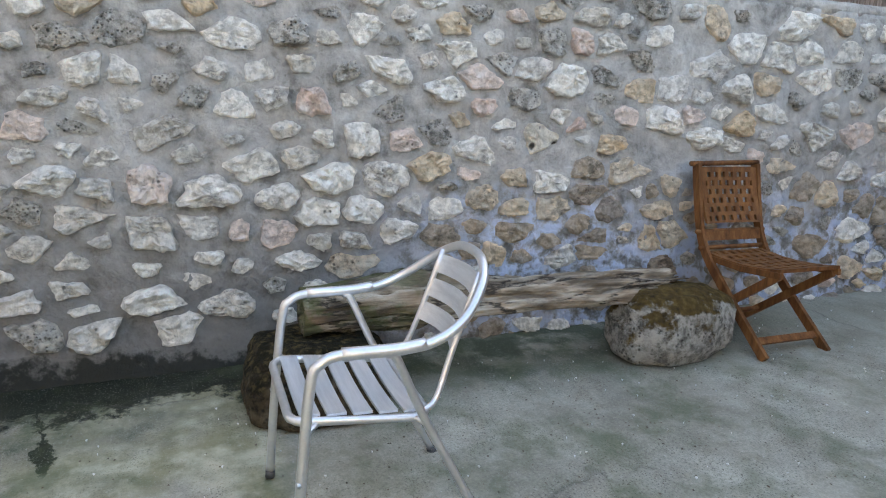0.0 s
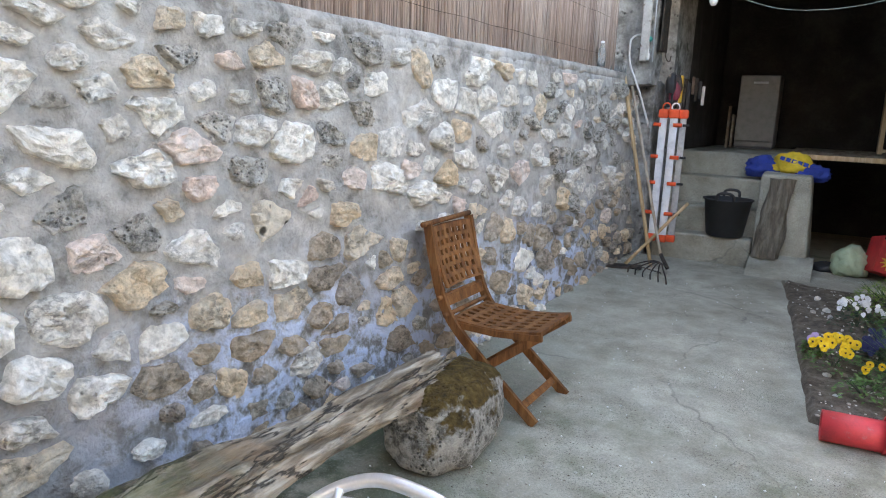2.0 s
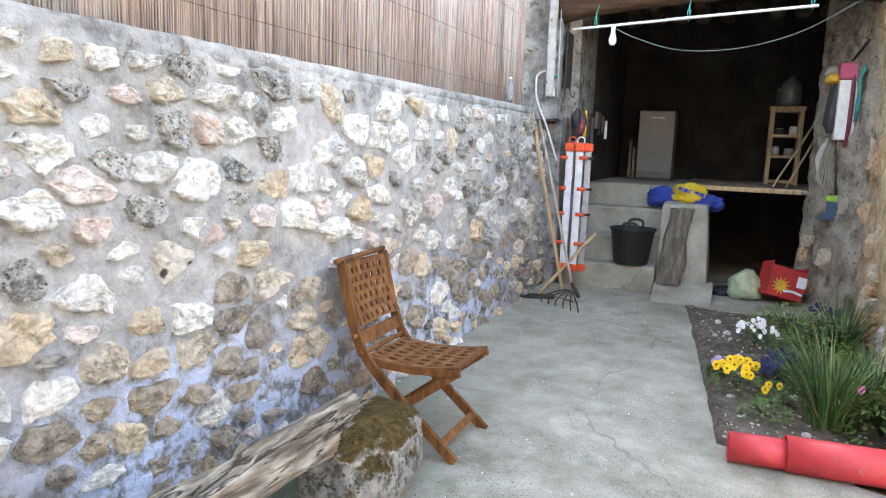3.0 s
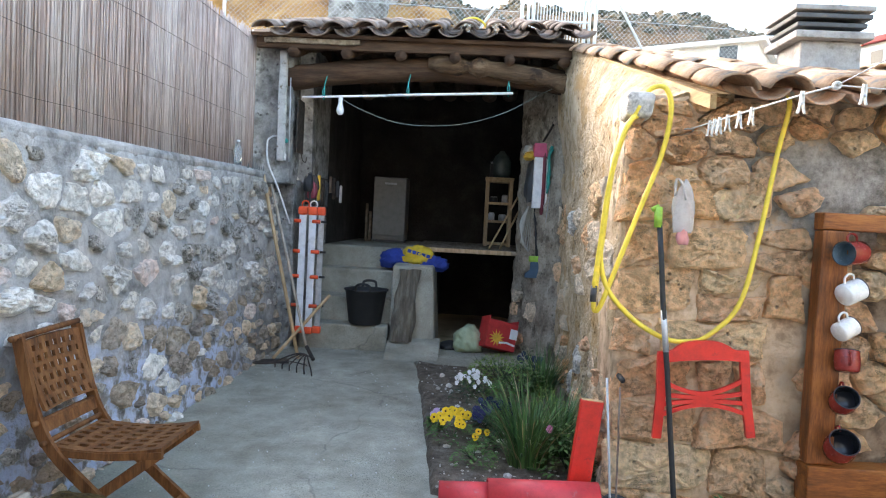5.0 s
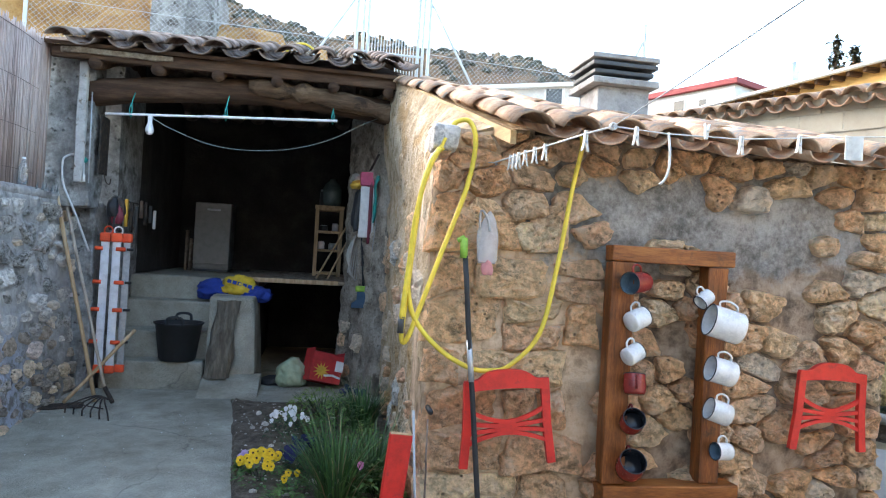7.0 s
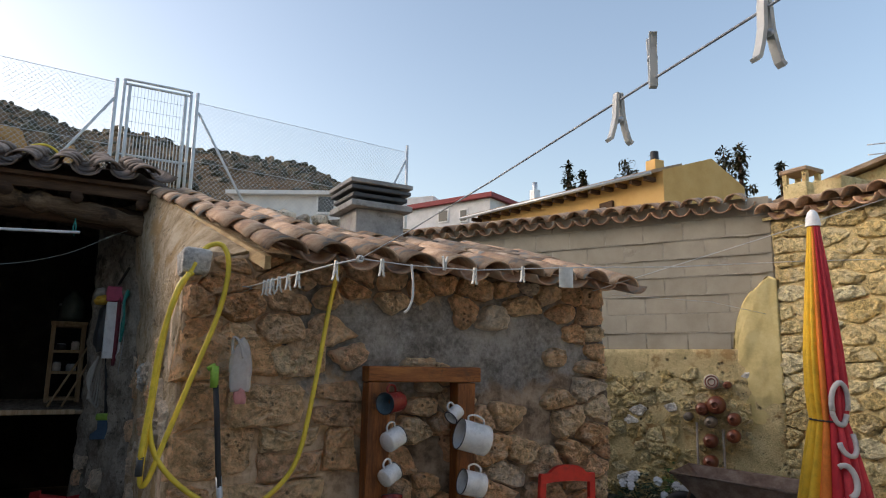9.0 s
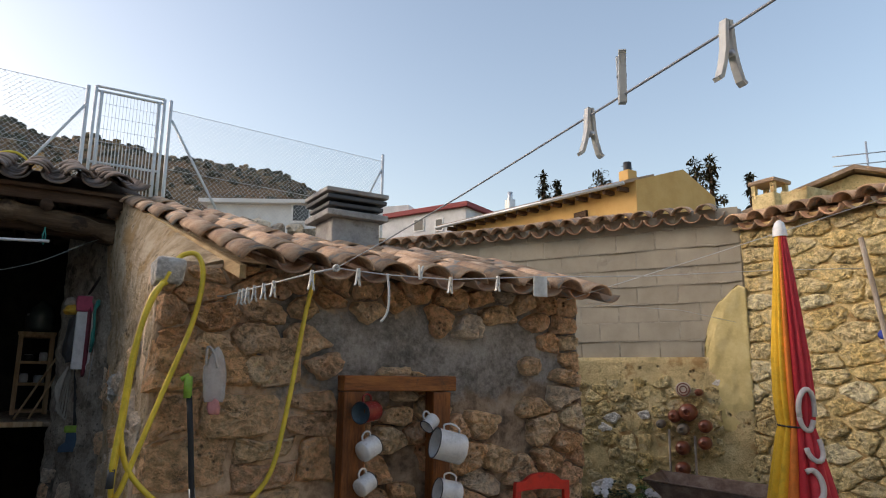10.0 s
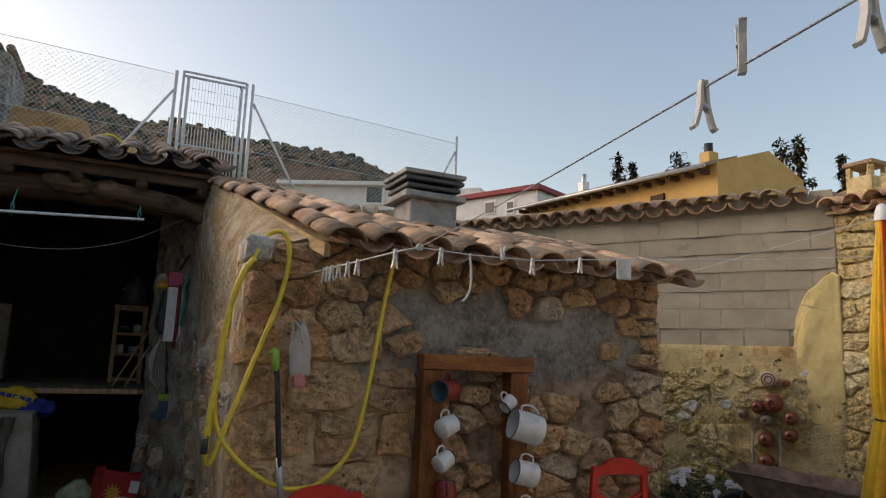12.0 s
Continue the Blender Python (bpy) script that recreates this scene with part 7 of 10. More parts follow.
tube("rail", [(0.4, 6.0, 1.81), (0.4, 7.35, 1.81)], 0.008, M["iron"], ob, 6)
ob = thing("wall_plate", "dark sheet metal plate on the shed pier", "plate")
bm = bmesh.new()
box(bm, (0.331, 5.78, 2.0), (0.345, 6.01, 2.5), 0.003)
part("sheet", bm, M["iron"], ob)
tube("hook", smooth_line([(0.35, 5.9, 2.02), (0.37, 5.9, 1.94), (0.4, 5.9, 1.92), (0.41, 5.9, 1.97)], 4), 0.005, M["iron"], ob, 5)
ob = thing("whitewashed_post", "peeling whitewashed timber post at the shed opening", "post", kind="structure")
bm = bmesh.new()
box(bm, (0.2, 5.6, 1.9), (0.27, 5.655, 2.9), 0.01, rough=0.012, cuts=5)
part("timber", bm, M["whitewash"], ob)


def tub():
    """A soft builder's bucket with two grips."""
    cx, cy, z0 = 1.0, 6.16, 0.362
    ob = thing("rubber_bucket", "black rubber builder's bucket on the bottom step", "bucket", at=pose(cx, cy, z0))
    prof = [(0.0, 0.006), (0.15, 0.004), (0.162, 0.02), (0.205, 0.33), (0.222, 0.34), (0.222, 0.352), (0.2, 0.352), (0.155, 0.03), (0.0, 0.02)]
    part("body", mesh_of("body", *lathe(prof, 28), material=M["black"]), None, ob)
    for s in (-1, 1):
        tube("grip", smooth_line([(-0.07, s * 0.208, 0.345), (-0.06, s * 0.215, 0.4), (0.0, s * 0.215, 0.415), (0.06, s * 0.215, 0.4), (0.07, s * 0.208, 0.345)], 5), 0.013, M["black"], ob, 8)
    return ob


tub()

ob = thing("split_log", "grey split log standing upright against the steps", "log")
verts, faces = [], []
for k in range(15):
    t = k / 14
    for s in range(14):
        q = 2 * math.pi * s / 14
        r = 0.5 + 0.2 * noise.noise((math.cos(q) * 2, math.sin(q) * 2, t * 2.2)) + 0.12 * noise.noise((math.cos(q) * 6, math.sin(q) * 6, t * 4))
        verts.append((1.375 + 0.055 * t + 0.21 * r * math.cos(q) * (1.05 - 0.25 * max(0.0, t - 0.55)), 6.03 + 0.13 * t + 0.15 * r * math.sin(q), 0.232 + t * 0.7 + (0.03 * noise.noise((math.cos(q), math.sin(q), 3)) if k == 14 else 0)))
for k in range(14):
    faces += [(k * 14 + s, k * 14 + (s + 1) % 14, k * 14 + 14 + (s + 1) % 14, k * 14 + 14 + s) for s in range(14)]
faces += [tuple(reversed(range(14))), tuple(range(14 * 14, 15 * 14))]
part("trunk", mesh_of("trunk", verts, faces, smooth=False, material=M["wood_grey_v"]), None, ob)


def soft(name, centre, size, material, parent, seed, label="", rot=0, sag=0.25, crease=0.0):
    """A limp sack or cloth bundle."""
    bm = bmesh.new()
    bmesh.ops.create_icosphere(bm, subdivisions=4, radius=1.0)
    m = pose(*centre, 0, 0, rot)
    for v in bm.verts:
        p = v.co.copy()
        q = p * (1 + 0.22 * noise.noise(p * 1.6 + Vector((seed, 0, 0))) + 0.08 * noise.noise(p * 4.5 + Vector((0, seed, 0))) - crease * abs(noise.noise(p * 2.6 + Vector((seed, seed, 0)))) - 0.5 * crease * abs(noise.noise(p * 6.5 + Vector((0, seed, 4)))))
        q.z = max(q.z, -0.75) - sag * 0.3 * abs(p.x)
        v.co = m @ Vector((q.x * size[0], q.y * size[1], q.z * size[2]))
    for f in bm.faces:
        f.smooth = True
    return part(name, bm, material, parent, label)


ob = thing("glove_bundle", "bunch of dark gloves and cords on a hook", "gloves")
for k in range(5):
    soft("glove", (0.42 + 0.03 * (k % 2), 5.98 + 0.03 * k, 1.72 - 0.06 * (k % 3)), (0.05, 0.035, 0.1), M[("black", "cable_red", "dark_plastic", "iron", "rust")[k]], ob, k * 1.7)
ob = thing("cloth_bundle", "blue and yellow nylon bag slumped on the steps", "bag")
soft("blue_half", (1.22, 6.7, 0.99), (0.2, 0.13, 0.12), M["blue"], ob, 1.0, rot=-8, crease=0.3)
soft("blue_end", (1.63, 6.6, 0.965), (0.17, 0.13, 0.1), M["blue"], ob, 4.0, rot=14, crease=0.35)
soft("yellow_half", (1.46, 6.66, 1.03), (0.2, 0.16, 0.13), M["yellow_cloth"], ob, 7.0, "yellow nylon panel", rot=-28, crease=0.3)
bits = [flat_bar([(1.36 + k * 0.05, 6.52 - 0.004 * k, 1.1 - 0.012 * k), (1.4 + k * 0.05, 6.515 - 0.004 * k, 1.09 - 0.012 * k)], 0.035, 0.004) for k in range(5)]
part("print_bars", mesh_of("print_bars", *joined(bits), False, M["blue"]), None, ob, "faded dark printed bars")

ob = thing("plastic_sack", "crumpled pale green plastic sack on the landing", "sack")
soft("sack", (2.03, 6.3, 0.245), (0.17, 0.14, 0.16), M["bag_green"], ob, 3.0, sag=0.8, crease=0.28)
soft("dark_bag", (1.86, 6.38, 0.15), (0.13, 0.1, 0.05), M["black"], ob, 6.0, "black bin bag beneath")


def red_box():
    ob = thing("cardboard_box", "open red cardboard fruit box with a yellow sun print", "box", at=pose(2.31, 6.24, 0.168, -12, 13, 16))
    w, d, h, t = 0.31, 0.26, 0.31, 0.008
    for nm, lo, hi in (("front", (-w / 2, -d / 2, 0), (w / 2, -d / 2 + t, h * 0.86)), ("back", (-w / 2, d / 2 - t, 0), (w / 2, d / 2, h)), ("side", (-w / 2, -d / 2 + t, 0), (-w / 2 + t, d / 2 - t, h)),
                       ("side", (w / 2 - t, -d / 2 + t, 0), (w / 2, d / 2 - t, h)), ("bottom", (-w / 2 + t, -d / 2 + t, 0), (w / 2 - t, d / 2 - t, t))):
        bm = bmesh.new()
        box(bm, lo, hi, 0.002)
        part(nm, bm, M["box_red"], ob)
    pts, y = [], -d / 2 - 0.003
    cx, cz = -0.05, 0.1
    for k in range(24):
        a, r = 2 * math.pi * k / 24, (0.085 if k % 2 else 0.04)
        pts.append((cx + r * math.cos(a), y, cz + r * math.sin(a)))
    part("sun_print", mesh_of("sun_print", [*pts, (cx, y, cz)], [(24, (k + 1) % 24, k) for k in range(24)], False, M["yellow_dull"]), None, ob, "yellow sun print")
    bm = bmesh.new()
    box(bm, (0.08, y - 0.001, 0.12), (0.16, y + 0.002, 0.22))
    part("paper_label", bm, M["white"], ob, "white paper label")
    part("stripe_print", mesh_of("stripe_print", *flat_bar([(-0.02, y, 0.06), (0.06, y, 0.075), (0.15, y, 0.06)], 0.02, 0.003), False, M["white"]), None, ob, "pale printed stripe")
    return ob


red_box()


def fridge():
    ob = thing("refrigerator", "small old white refrigerator standing on the platform", "refrigerator", at=pose(0.92, 8.35, 1.101))
    bm = bmesh.new()
    box(bm, (-0.215, 0.03, 0.03), (0.215, 0.45, 0.86), 0.012)
    part("body", bm, M["fridge_shaded"], ob)
    bm = bmesh.new()
    box(bm, (-0.213, -0.005, 0.09), (0.213, 0.026, 0.855), 0.01)
    door = part("door", bm, M["fridge_shaded"], ob)
    bm = bmesh.new()
    box(bm, (-0.07, -0.02, 0.76), (0.09, -0.006, 0.785), 0.004)
    part("handle", bm, M["steel"], door)
    bm = bmesh.new()
    box(bm, (-0.2, 0.04, 0.0), (0.2, 0.4, 0.028))
    part("plinth", bm, M["dark_plastic"], ob)


fridge()
ob = thing("leaning_boards", "pale boards leaning beside the refrigerator", "boards")
for k in range(2):
    bm = bmesh.new()
    box(bm, (0.6 + k * 0.05, 8.4, 1.101), (0.625 + k * 0.05, 8.5, 1.6 - k * 0.1), 0.003)
    part("board", bm, M["wood_old"], ob)


def shelf_unit():
    ob = thing("shelf_unit", "narrow honey-coloured wooden shelf unit with jars", "shelf", at=pose(2.34, 8.0, 1.131))
    w, d, h = 0.34, 0.28, 0.84
    for x in (-w / 2, w / 2 - 0.045):
        bm = bmesh.new()
        box(bm, (x, 0, 0), (x + 0.045, 0.03, h), 0.003)
        part("stile", bm, M["wood_pale"], ob)
        bm = bmesh.new()
        box(bm, (x, 0.031, 0), (x + 0.02, d, h), 0.003)
        part("side", bm, M["wood_pale"], ob)
    for z in (0.02, 0.3, 0.53, h - 0.03):
        bm = bmesh.new()
        box(bm, (-w / 2 + 0.022, 0.004, z), (w / 2 - 0.022, d, z + 0.03), 0.003)
        part("shelf", bm, M["wood_pale"], ob)
    bm = bmesh.new()
    box(bm, (-w / 2 - 0.01, -0.01, h), (w / 2 + 0.01, d, h + 0.03), 0.004)
    part("top", bm, M["wood_pale"], ob)


shelf_unit()
for x, z, r, h, m, nm in ((2.26, 1.462, 0.04, 0.1, "white", "jar"), (2.4, 1.462, 0.05, 0.08, "steel", "tin"), (2.28, 1.692, 0.05, 0.07, "dark_plastic", "tin"), (2.42, 1.692, 0.04, 0.1, "white", "jar"), (2.27, 2.003, 0.06, 0.2, "dark_plastic", "canister"), (2.42, 2.003, 0.05, 0.26, "dark_plastic", "canister")):
    ob = thing(nm, "dusty storage " + nm + " on the wooden shelf unit", nm, "things on the shelf", at=pose(x, 8.14, z))
    part("body", mesh_of("body", *lathe([(0, 0), (r, 0), (r * 1.02, h * 0.8), (r * 0.8, h * 0.86), (r * 0.8, h * 0.88)], 14), material=M[m]), None, ob)
    part("lid", mesh_of("lid", *lathe([(r * 0.86, h * 0.881), (r * 0.86, h), (0, h)], 14), material=M["steel"]), None, ob)
ob = thing("demijohn", "large round clear glass jar standing on the shelf unit", "jar", at=pose(2.36, 8.14, 2.004))
part("glass", mesh_of("glass", *lathe([(0, 0), (0.1, 0.0), (0.125, 0.05), (0.125, 0.2), (0.1, 0.27), (0.05, 0.31), (0.04, 0.34), (0.036, 0.34), (0.046, 0.3), (0.095, 0.26), (0.12, 0.19), (0.12, 0.055), (0.095, 0.006), (0, 0.006)], 20), material=M["jar_glass"]), None, ob)
for k in range(2):
    ob = thing("wooden_stick", "pale stick leaning across the shelf unit", "stick")
    pole(ob, "shaft", (2.62 + 0.03 * k, 7.5, 1.9 - 0.12 * k), (2.22 + 0.12 * k, 7.1, 1.14), 0.011, M["wood_pale"])

# hung on the plastered wall by the opening
ob = thing("wall_box", "white metal box with a pink lid hung on the plaster", "box")
bm = bmesh.new()
box(bm, (2.6, 6.2, 1.6), (2.745, 6.34, 2.1), 0.006)
part("body", bm, M["white"], ob)
bm = bmesh.new()
box(bm, (2.59, 6.19, 2.105), (2.748, 6.35, 2.24), 0.012)
part("lid", bm, M["pink_plastic"], ob, "pink plastic lid")
ob = thing("cable_coil", "coil of dark red cable hanging on the plaster", "cable")
ob.location = (0.03, 0.26, 0)
for k in range(7):
    a = 0.03 * k
    ring = [(2.67 + 0.012 * math.sin(k * 2.1), 6.02 - 0.01 * k + (0.045 + 0.004 * (k % 3)) * math.cos(q), 1.87 + (0.32 + 0.008 * (k % 2)) * math.sin(q)) for q in np.arange(0, 6.28, 0.26)]
    tube("loop", ring, 0.008, M["cable_red"], ob, 6, True)
ob = thing("strap", "teal ratchet straps knotted on a nail", "strap")
ob.location = (0.04, 0.3, 0)
for k in range(4):
    pts = smooth_line([(2.72, 5.86 - 0.03 * k, 2.26 - 0.03 * k), (2.69, 5.83 - 0.02 * k, 2.1), (2.7, 5.87 - 0.03 * k, 1.98 - 0.02 * k), (2.69, 5.84, 1.9 - 0.05 * k), (2.7, 5.8 - 0.02 * k, 1.8 + 0.02 * k)], 5)
    tube("band", pts, 0.01, M["teal"], ob, 6)
tube("wire", smooth_line([(2.72, 5.84, 1.95), (2.71, 5.8, 1.7), (2.7, 5.86, 1.5), (2.71, 5.95, 1.45), (2.72, 6.0, 1.55)], 6), 0.003, M["rope_grey"], ob, 5)
ob = thing("clamp_saw", "black iron bow saw hooked above the box", "saw")
ob.location = (0.03, 0.22, 0)
tube("frame", smooth_line([(2.7, 5.7, 2.38), (2.68, 5.85, 2.33), (2.66, 6.05, 2.28), (2.66, 6.3, 2.26)], 5), 0.012, M["iron"], ob, 6)
tube("grip", [(2.66, 6.12, 2.28), (2.66, 6.12, 2.42), (2.66, 6.22, 2.43), (2.66, 6.22, 2.27)], 0.013, M["iron"], ob, 6)
ob = thing("hand_brush", "broom with black handle, lime collar and blue bristles", "broom")
ob.location = (0.026, 0.22, 0)
pole(ob, "handle", (2.62, 6.18, 1.66), (2.66, 6.1, 1.12), 0.014, M["black"])
bm = bmesh.new()
box(bm, (2.58, 6.07, 1.06), (2.73, 6.13, 1.12), 0.015)
part("collar", bm, M["green"], ob)
bm = bmesh.new()
made = box(bm, (2.6, 6.075, 0.9), (2.72, 6.125, 1.06), 0.0, cuts=3)
for v in bm.verts:
    if v.co.z < 0.97:
        v.co.x += (v.co.x - 2.66) * 0.35 - 0.03
part("bristles", bm, M["blue_brush"], ob)
ob = thing("cord_bundle", "hank of pale cord hanging on the inner wall", "cord")
ob.location = (-0.05, -0.2, 0)
for k in range(5):
    tube("strand", smooth_line([(2.64, 6.62 + 0.03 * k, 1.62), (2.6 - 0.01 * k, 6.64, 1.42), (2.58 + 0.02 * k, 6.66, 1.24 - 0.02 * k), (2.6 + 0.02 * k, 6.7, 1.4), (2.66, 6.66, 1.6)], 5), 0.008, M["rope_dirty"], ob, 5)
ob = thing("work_jacket", "dark work jacket with a yellow collar on the wall", "jacket")
ob.location = (-0.06, -0.2, 0)
soft("jacket", (2.66, 6.62, 1.86), (0.07, 0.16, 0.26), M["dark_plastic"], ob, 2.5)
soft("collar", (2.63, 6.55, 2.12), (0.07, 0.13, 0.05), M["yellow_dull"], ob, 5.5, "yellow collar")
soft("rag", (2.62, 6.6, 2.19), (0.06, 0.1, 0.05), M["rope_dirty"], ob, 8.5, "pale rag on top")
for v in range(2):
    ob = thing("leather_loop", "brown leather strap loop hanging on a nail", "strap")
    ring = [(2.66, 6.4 + 0.05 * v + 0.035 * math.cos(q), 1.42 + 0.1 * math.sin(q)) for q in np.arange(0, 6.28, 0.4)]
    tube("loop", ring, 0.009, M["rust"], ob, 6, True)

ob = thing("light_tube", "thin white fluorescent batten hung under the lintel", "lamp")
for a, b, r in (((0.42, 5.6, 2.482), (1.5, 5.6, 2.548), 0.011), ((1.2, 5.585, 2.53), (2.32, 5.585, 2.595), 0.012)):
    tube("tube", [Vector(a).lerp(Vector(b), k / 6) for k in range(7)], r, M["white_bright"], ob, 8)
for x in (0.62, 1.38, 2.28):
    z = 2.482 + (x - 0.42) * 0.06
    for k in range(2):
        tube("tie_cord", smooth_line([(x, 5.6, z - 0.03), (x + 0.02 * (k - 0.5), 5.59, z + 0.04), (x, 5.61, z + 0.1), (x + 0.01, 5.66, z + 0.2)], 4), 0.005, M["teal"], ob, 5)
ob = thing("light_bulb", "white pear-shaped light bulb hanging from a cord", "bulb")
part("bulb", mesh_of("bulb", *lathe([(0.0, -0.06), (0.02, -0.056), (0.034, -0.03), (0.034, -0.01), (0.022, 0.03), (0.017, 0.05)], 14, pose(0.775, 5.59, 2.395)), material=M["white_bright"]), None, ob)
part("holder", mesh_of("holder", *lathe([(0.018, 0.048), (0.02, 0.1), (0.0, 0.102)], 12, pose(0.775, 5.59, 2.395)), material=M["white"]), None, ob)
tube("wire", smooth_line([(0.79, 5.6, 2.48), (0.95, 5.6, 2.4), (1.25, 5.6, 2.3), (1.55, 5.6, 2.275), (1.9, 5.6, 2.31), (2.25, 5.6, 2.42), (2.56, 5.62, 2.6), (2.7, 5.7, 2.68)], 6), 0.0022, M["cable_green"], ob, 5)
ob = thing("conduit", "thin grey conduit running down the pier", "pipe")
tube("pipe", [(0.3, 5.64, 2.66), (0.305, 5.645, 2.25), (0.31, 5.65, 1.9)], 0.006, M["steel"], ob, 6)



M["peg"] = plain("aged_white_peg_plastic", (0.66, 0.66, 0.62), 0.45)
M["bag_clear"] = plain("milky_plastic_film", (0.66, 0.63, 0.61), 0.35)
M["bag_clear"].node_tree.nodes["Principled BSDF"].inputs["Alpha"].default_value = 0.5
M["bag_pink"] = plain("pink_printed_film", (0.6, 0.25, 0.24), 0.4)
M["plate_pale"] = plain("pale_glazed_plate", (0.55, 0.47, 0.38), 0.3)
M["pot_grey"] = plain("grey_brown_clay", (0.2, 0.16, 0.12), 0.6)
M["log_pale"] = surface("bleached_wood", [(0, (0.2, 0.18, 0.15)), (0.5, (0.4, 0.38, 0.34)), (1, (0.55, 0.53, 0.49))], 5, 0.9, bump=0.8, dist=0.012, fine=22, stretch=(3, 0.5, 3))
M["para_yellow"] = plain("faded_yellow_canvas", (0.75, 0.45, 0.03), 0.85)
M["para_orange"] = plain("faded_orange_canvas", (0.72, 0.2, 0.03), 0.85)
M["para_red"] = plain("faded_red_canvas", (0.58, 0.045, 0.06), 0.85)
M["para_deep"] = plain("deep_red_canvas", (0.45, 0.02, 0.03), 0.85)
M["print_white"] = plain("grey_white_print", (0.55, 0.52, 0.5), 0.85)


def glass_mat():
    m, n, l = nodes_of("clear_plastic")
    p = n["Principled BSDF"]
    p.inputs["Base Color"].default_value = (0.9, 0.93, 0.94, 1)
    p.inputs["Transmission Weight"].default_value, p.inputs["Roughness"].default_value, p.inputs["IOR"].default_value = 0.85, 0.15, 1.4
    return m


M["clear"] = glass_mat()


# ---------- on and before the outhouse wall ----------
HY = 2.885
ob = thing("garden_hose", "bright yellow garden hose coiled over a wall stone", "hose")
for pts in ([(2.8, 2.07), (2.86, 2.14), (2.925, 2.14), (2.955, 2.03), (2.925, 1.81), (2.82, 1.49), (2.72, 1.2), (2.672, 1.06), (2.648, 1.03), (2.64, 1.09), (2.655, 1.3), (2.68, 1.62), (2.715, 1.86), (2.765, 1.97), (2.8, 2.05)],
            [(2.79, 2.0), (2.75, 1.95), (2.69, 1.75), (2.655, 1.45), (2.66, 1.27), (2.71, 1.13), (2.835, 1.0), (2.985, 0.918), (3.1, 0.905), (3.195, 0.935), (3.335, 1.1), (3.41, 1.42), (3.475, 1.83), (3.51, 2.05), (3.5, 2.13)],
            [(2.628, 1.15), (2.65, 1.38), (2.672, 1.66), (2.72, 1.9), (2.77, 1.99)]):
    n = len(ob.children)
    tube("loop", smooth_line([(x, HY - 0.022 * n + 0.012 * math.sin(k * 1.7), z) for k, (x, z) in enumerate(pts)], 7), 0.0125, M["yellow"], ob, 8)
tube("coupling", [(2.628, HY - 0.04, 1.08), (2.629, HY - 0.04, 1.16)], 0.016, M["dark_plastic"], ob, 8)

ob = thing("peg_stone", "white stone block on the wall's corner holding the hose", "stone")
bm = bmesh.new()
box(bm, (2.74, 2.87, 2.0), (2.87, 3.05, 2.115), 0.02, rough=0.02, cuts=3)
part("block", bm, M["stone_grey"], ob)

ob = thing("broom", "black broom handle with a lime green grip against the wall", "broom")
pole(ob, "handle", (2.93, 2.86, 1.47), (3.06, 2.72, 0.03), 0.0135, M["black"])
tube("grip", [(2.922, 2.865, 1.56), (2.925, 2.863, 1.46)], 0.02, M["green"], ob, 10)
tube("hanger", [(2.89, 2.865, 1.545), (2.925, 2.865, 1.565)], 0.012, M["green"], ob, 8)
tube("sticker", [(2.966, 2.822, 1.06), (2.985, 2.8, 0.86)], 0.0148, M["steel"], ob, 8, label="worn grey paper sleeve")

ob = thing("plastic_bag", "thin crumpled white plastic bag hung on a nail", "bag")
soft("bag", (3.045, 2.875, 1.55), (0.056, 0.018, 0.14), M["bag_clear"], ob, 3.3)
soft("tail", (3.05, 2.875, 1.42), (0.03, 0.018, 0.05), M["bag_pink"], ob, 6.6, "pink wrapper inside")
tube("handles", smooth_line([(3.0, 2.87, 1.62), (3.0, 2.86, 1.7), (3.03, 2.85, 1.67), (3.05, 2.86, 1.6)], 4), 0.007, M["bag_clear"], ob, 6)


def red_back(cx, z0, w, tilt, tag):
    """The back of a wooden chair, sawn off and hung on the wall: bowed top rail and a pinched fan of bars."""
    ob = thing("chair_back", tag, "chair back", "red chair backs on the wall", at=pose(cx, 2.845, z0, 0, tilt, 0))
    red = M["red"]
    for s in (-1, 1):
        part("post", mesh_of("post", *flat_bar([(s * (w / 2 + 0.018), 0, 0.0), (s * (w / 2 - 0.004), 0, 0.2), (s * (w / 2 - 0.012), 0, 0.42)], 0.042, 0.026), False, red), None, ob)
    pts = [(w / 2 * u, 0, 0.415 + 0.05 * max(0.0, 1 - (abs(u) / 0.72) ** 3)) for u in np.linspace(-1.03, 1.03, 19)]
    verts, faces = [], []
    for x, y, z in pts:
        lo = 0.372 + 0.014 * (1 - (x / w * 2) ** 2)
        verts += [(x, -0.014, lo), (x, 0.012, lo), (x, 0.012, z + 0.015), (x, -0.014, z + 0.015)]
    for k in range(18):
        faces += [(k * 4 + s, k * 4 + (s + 1) % 4, k * 4 + 4 + (s + 1) % 4, k * 4 + 4 + s) for s in range(4)]
    faces += [(3, 2, 1, 0), (72, 73, 74, 75)]
    part("top_rail", mesh_of("top_rail", verts, faces, False, red), None, ob)
    for k in range(4):
        end, mid = 0.27 - 0.052 * k + (0.02 if k == 0 else 0), 0.218 - 0.018 * k
        part("bar", mesh_of("bar", *flat_bar([(w / 2 * u * 0.98, 0, mid + (end - mid) * abs(u) ** 1.8) for u in np.linspace(-1, 1, 13)], 0.02, 0.018), False, red), None, ob)
    return ob


red_back(3.205, 0.44, 0.42, -4, "sawn-off bright red wooden chair back hung on the stone wall")
red_back(5.02, 0.52, 0.4, 2, "second bright red wooden chair back near the wall's end")

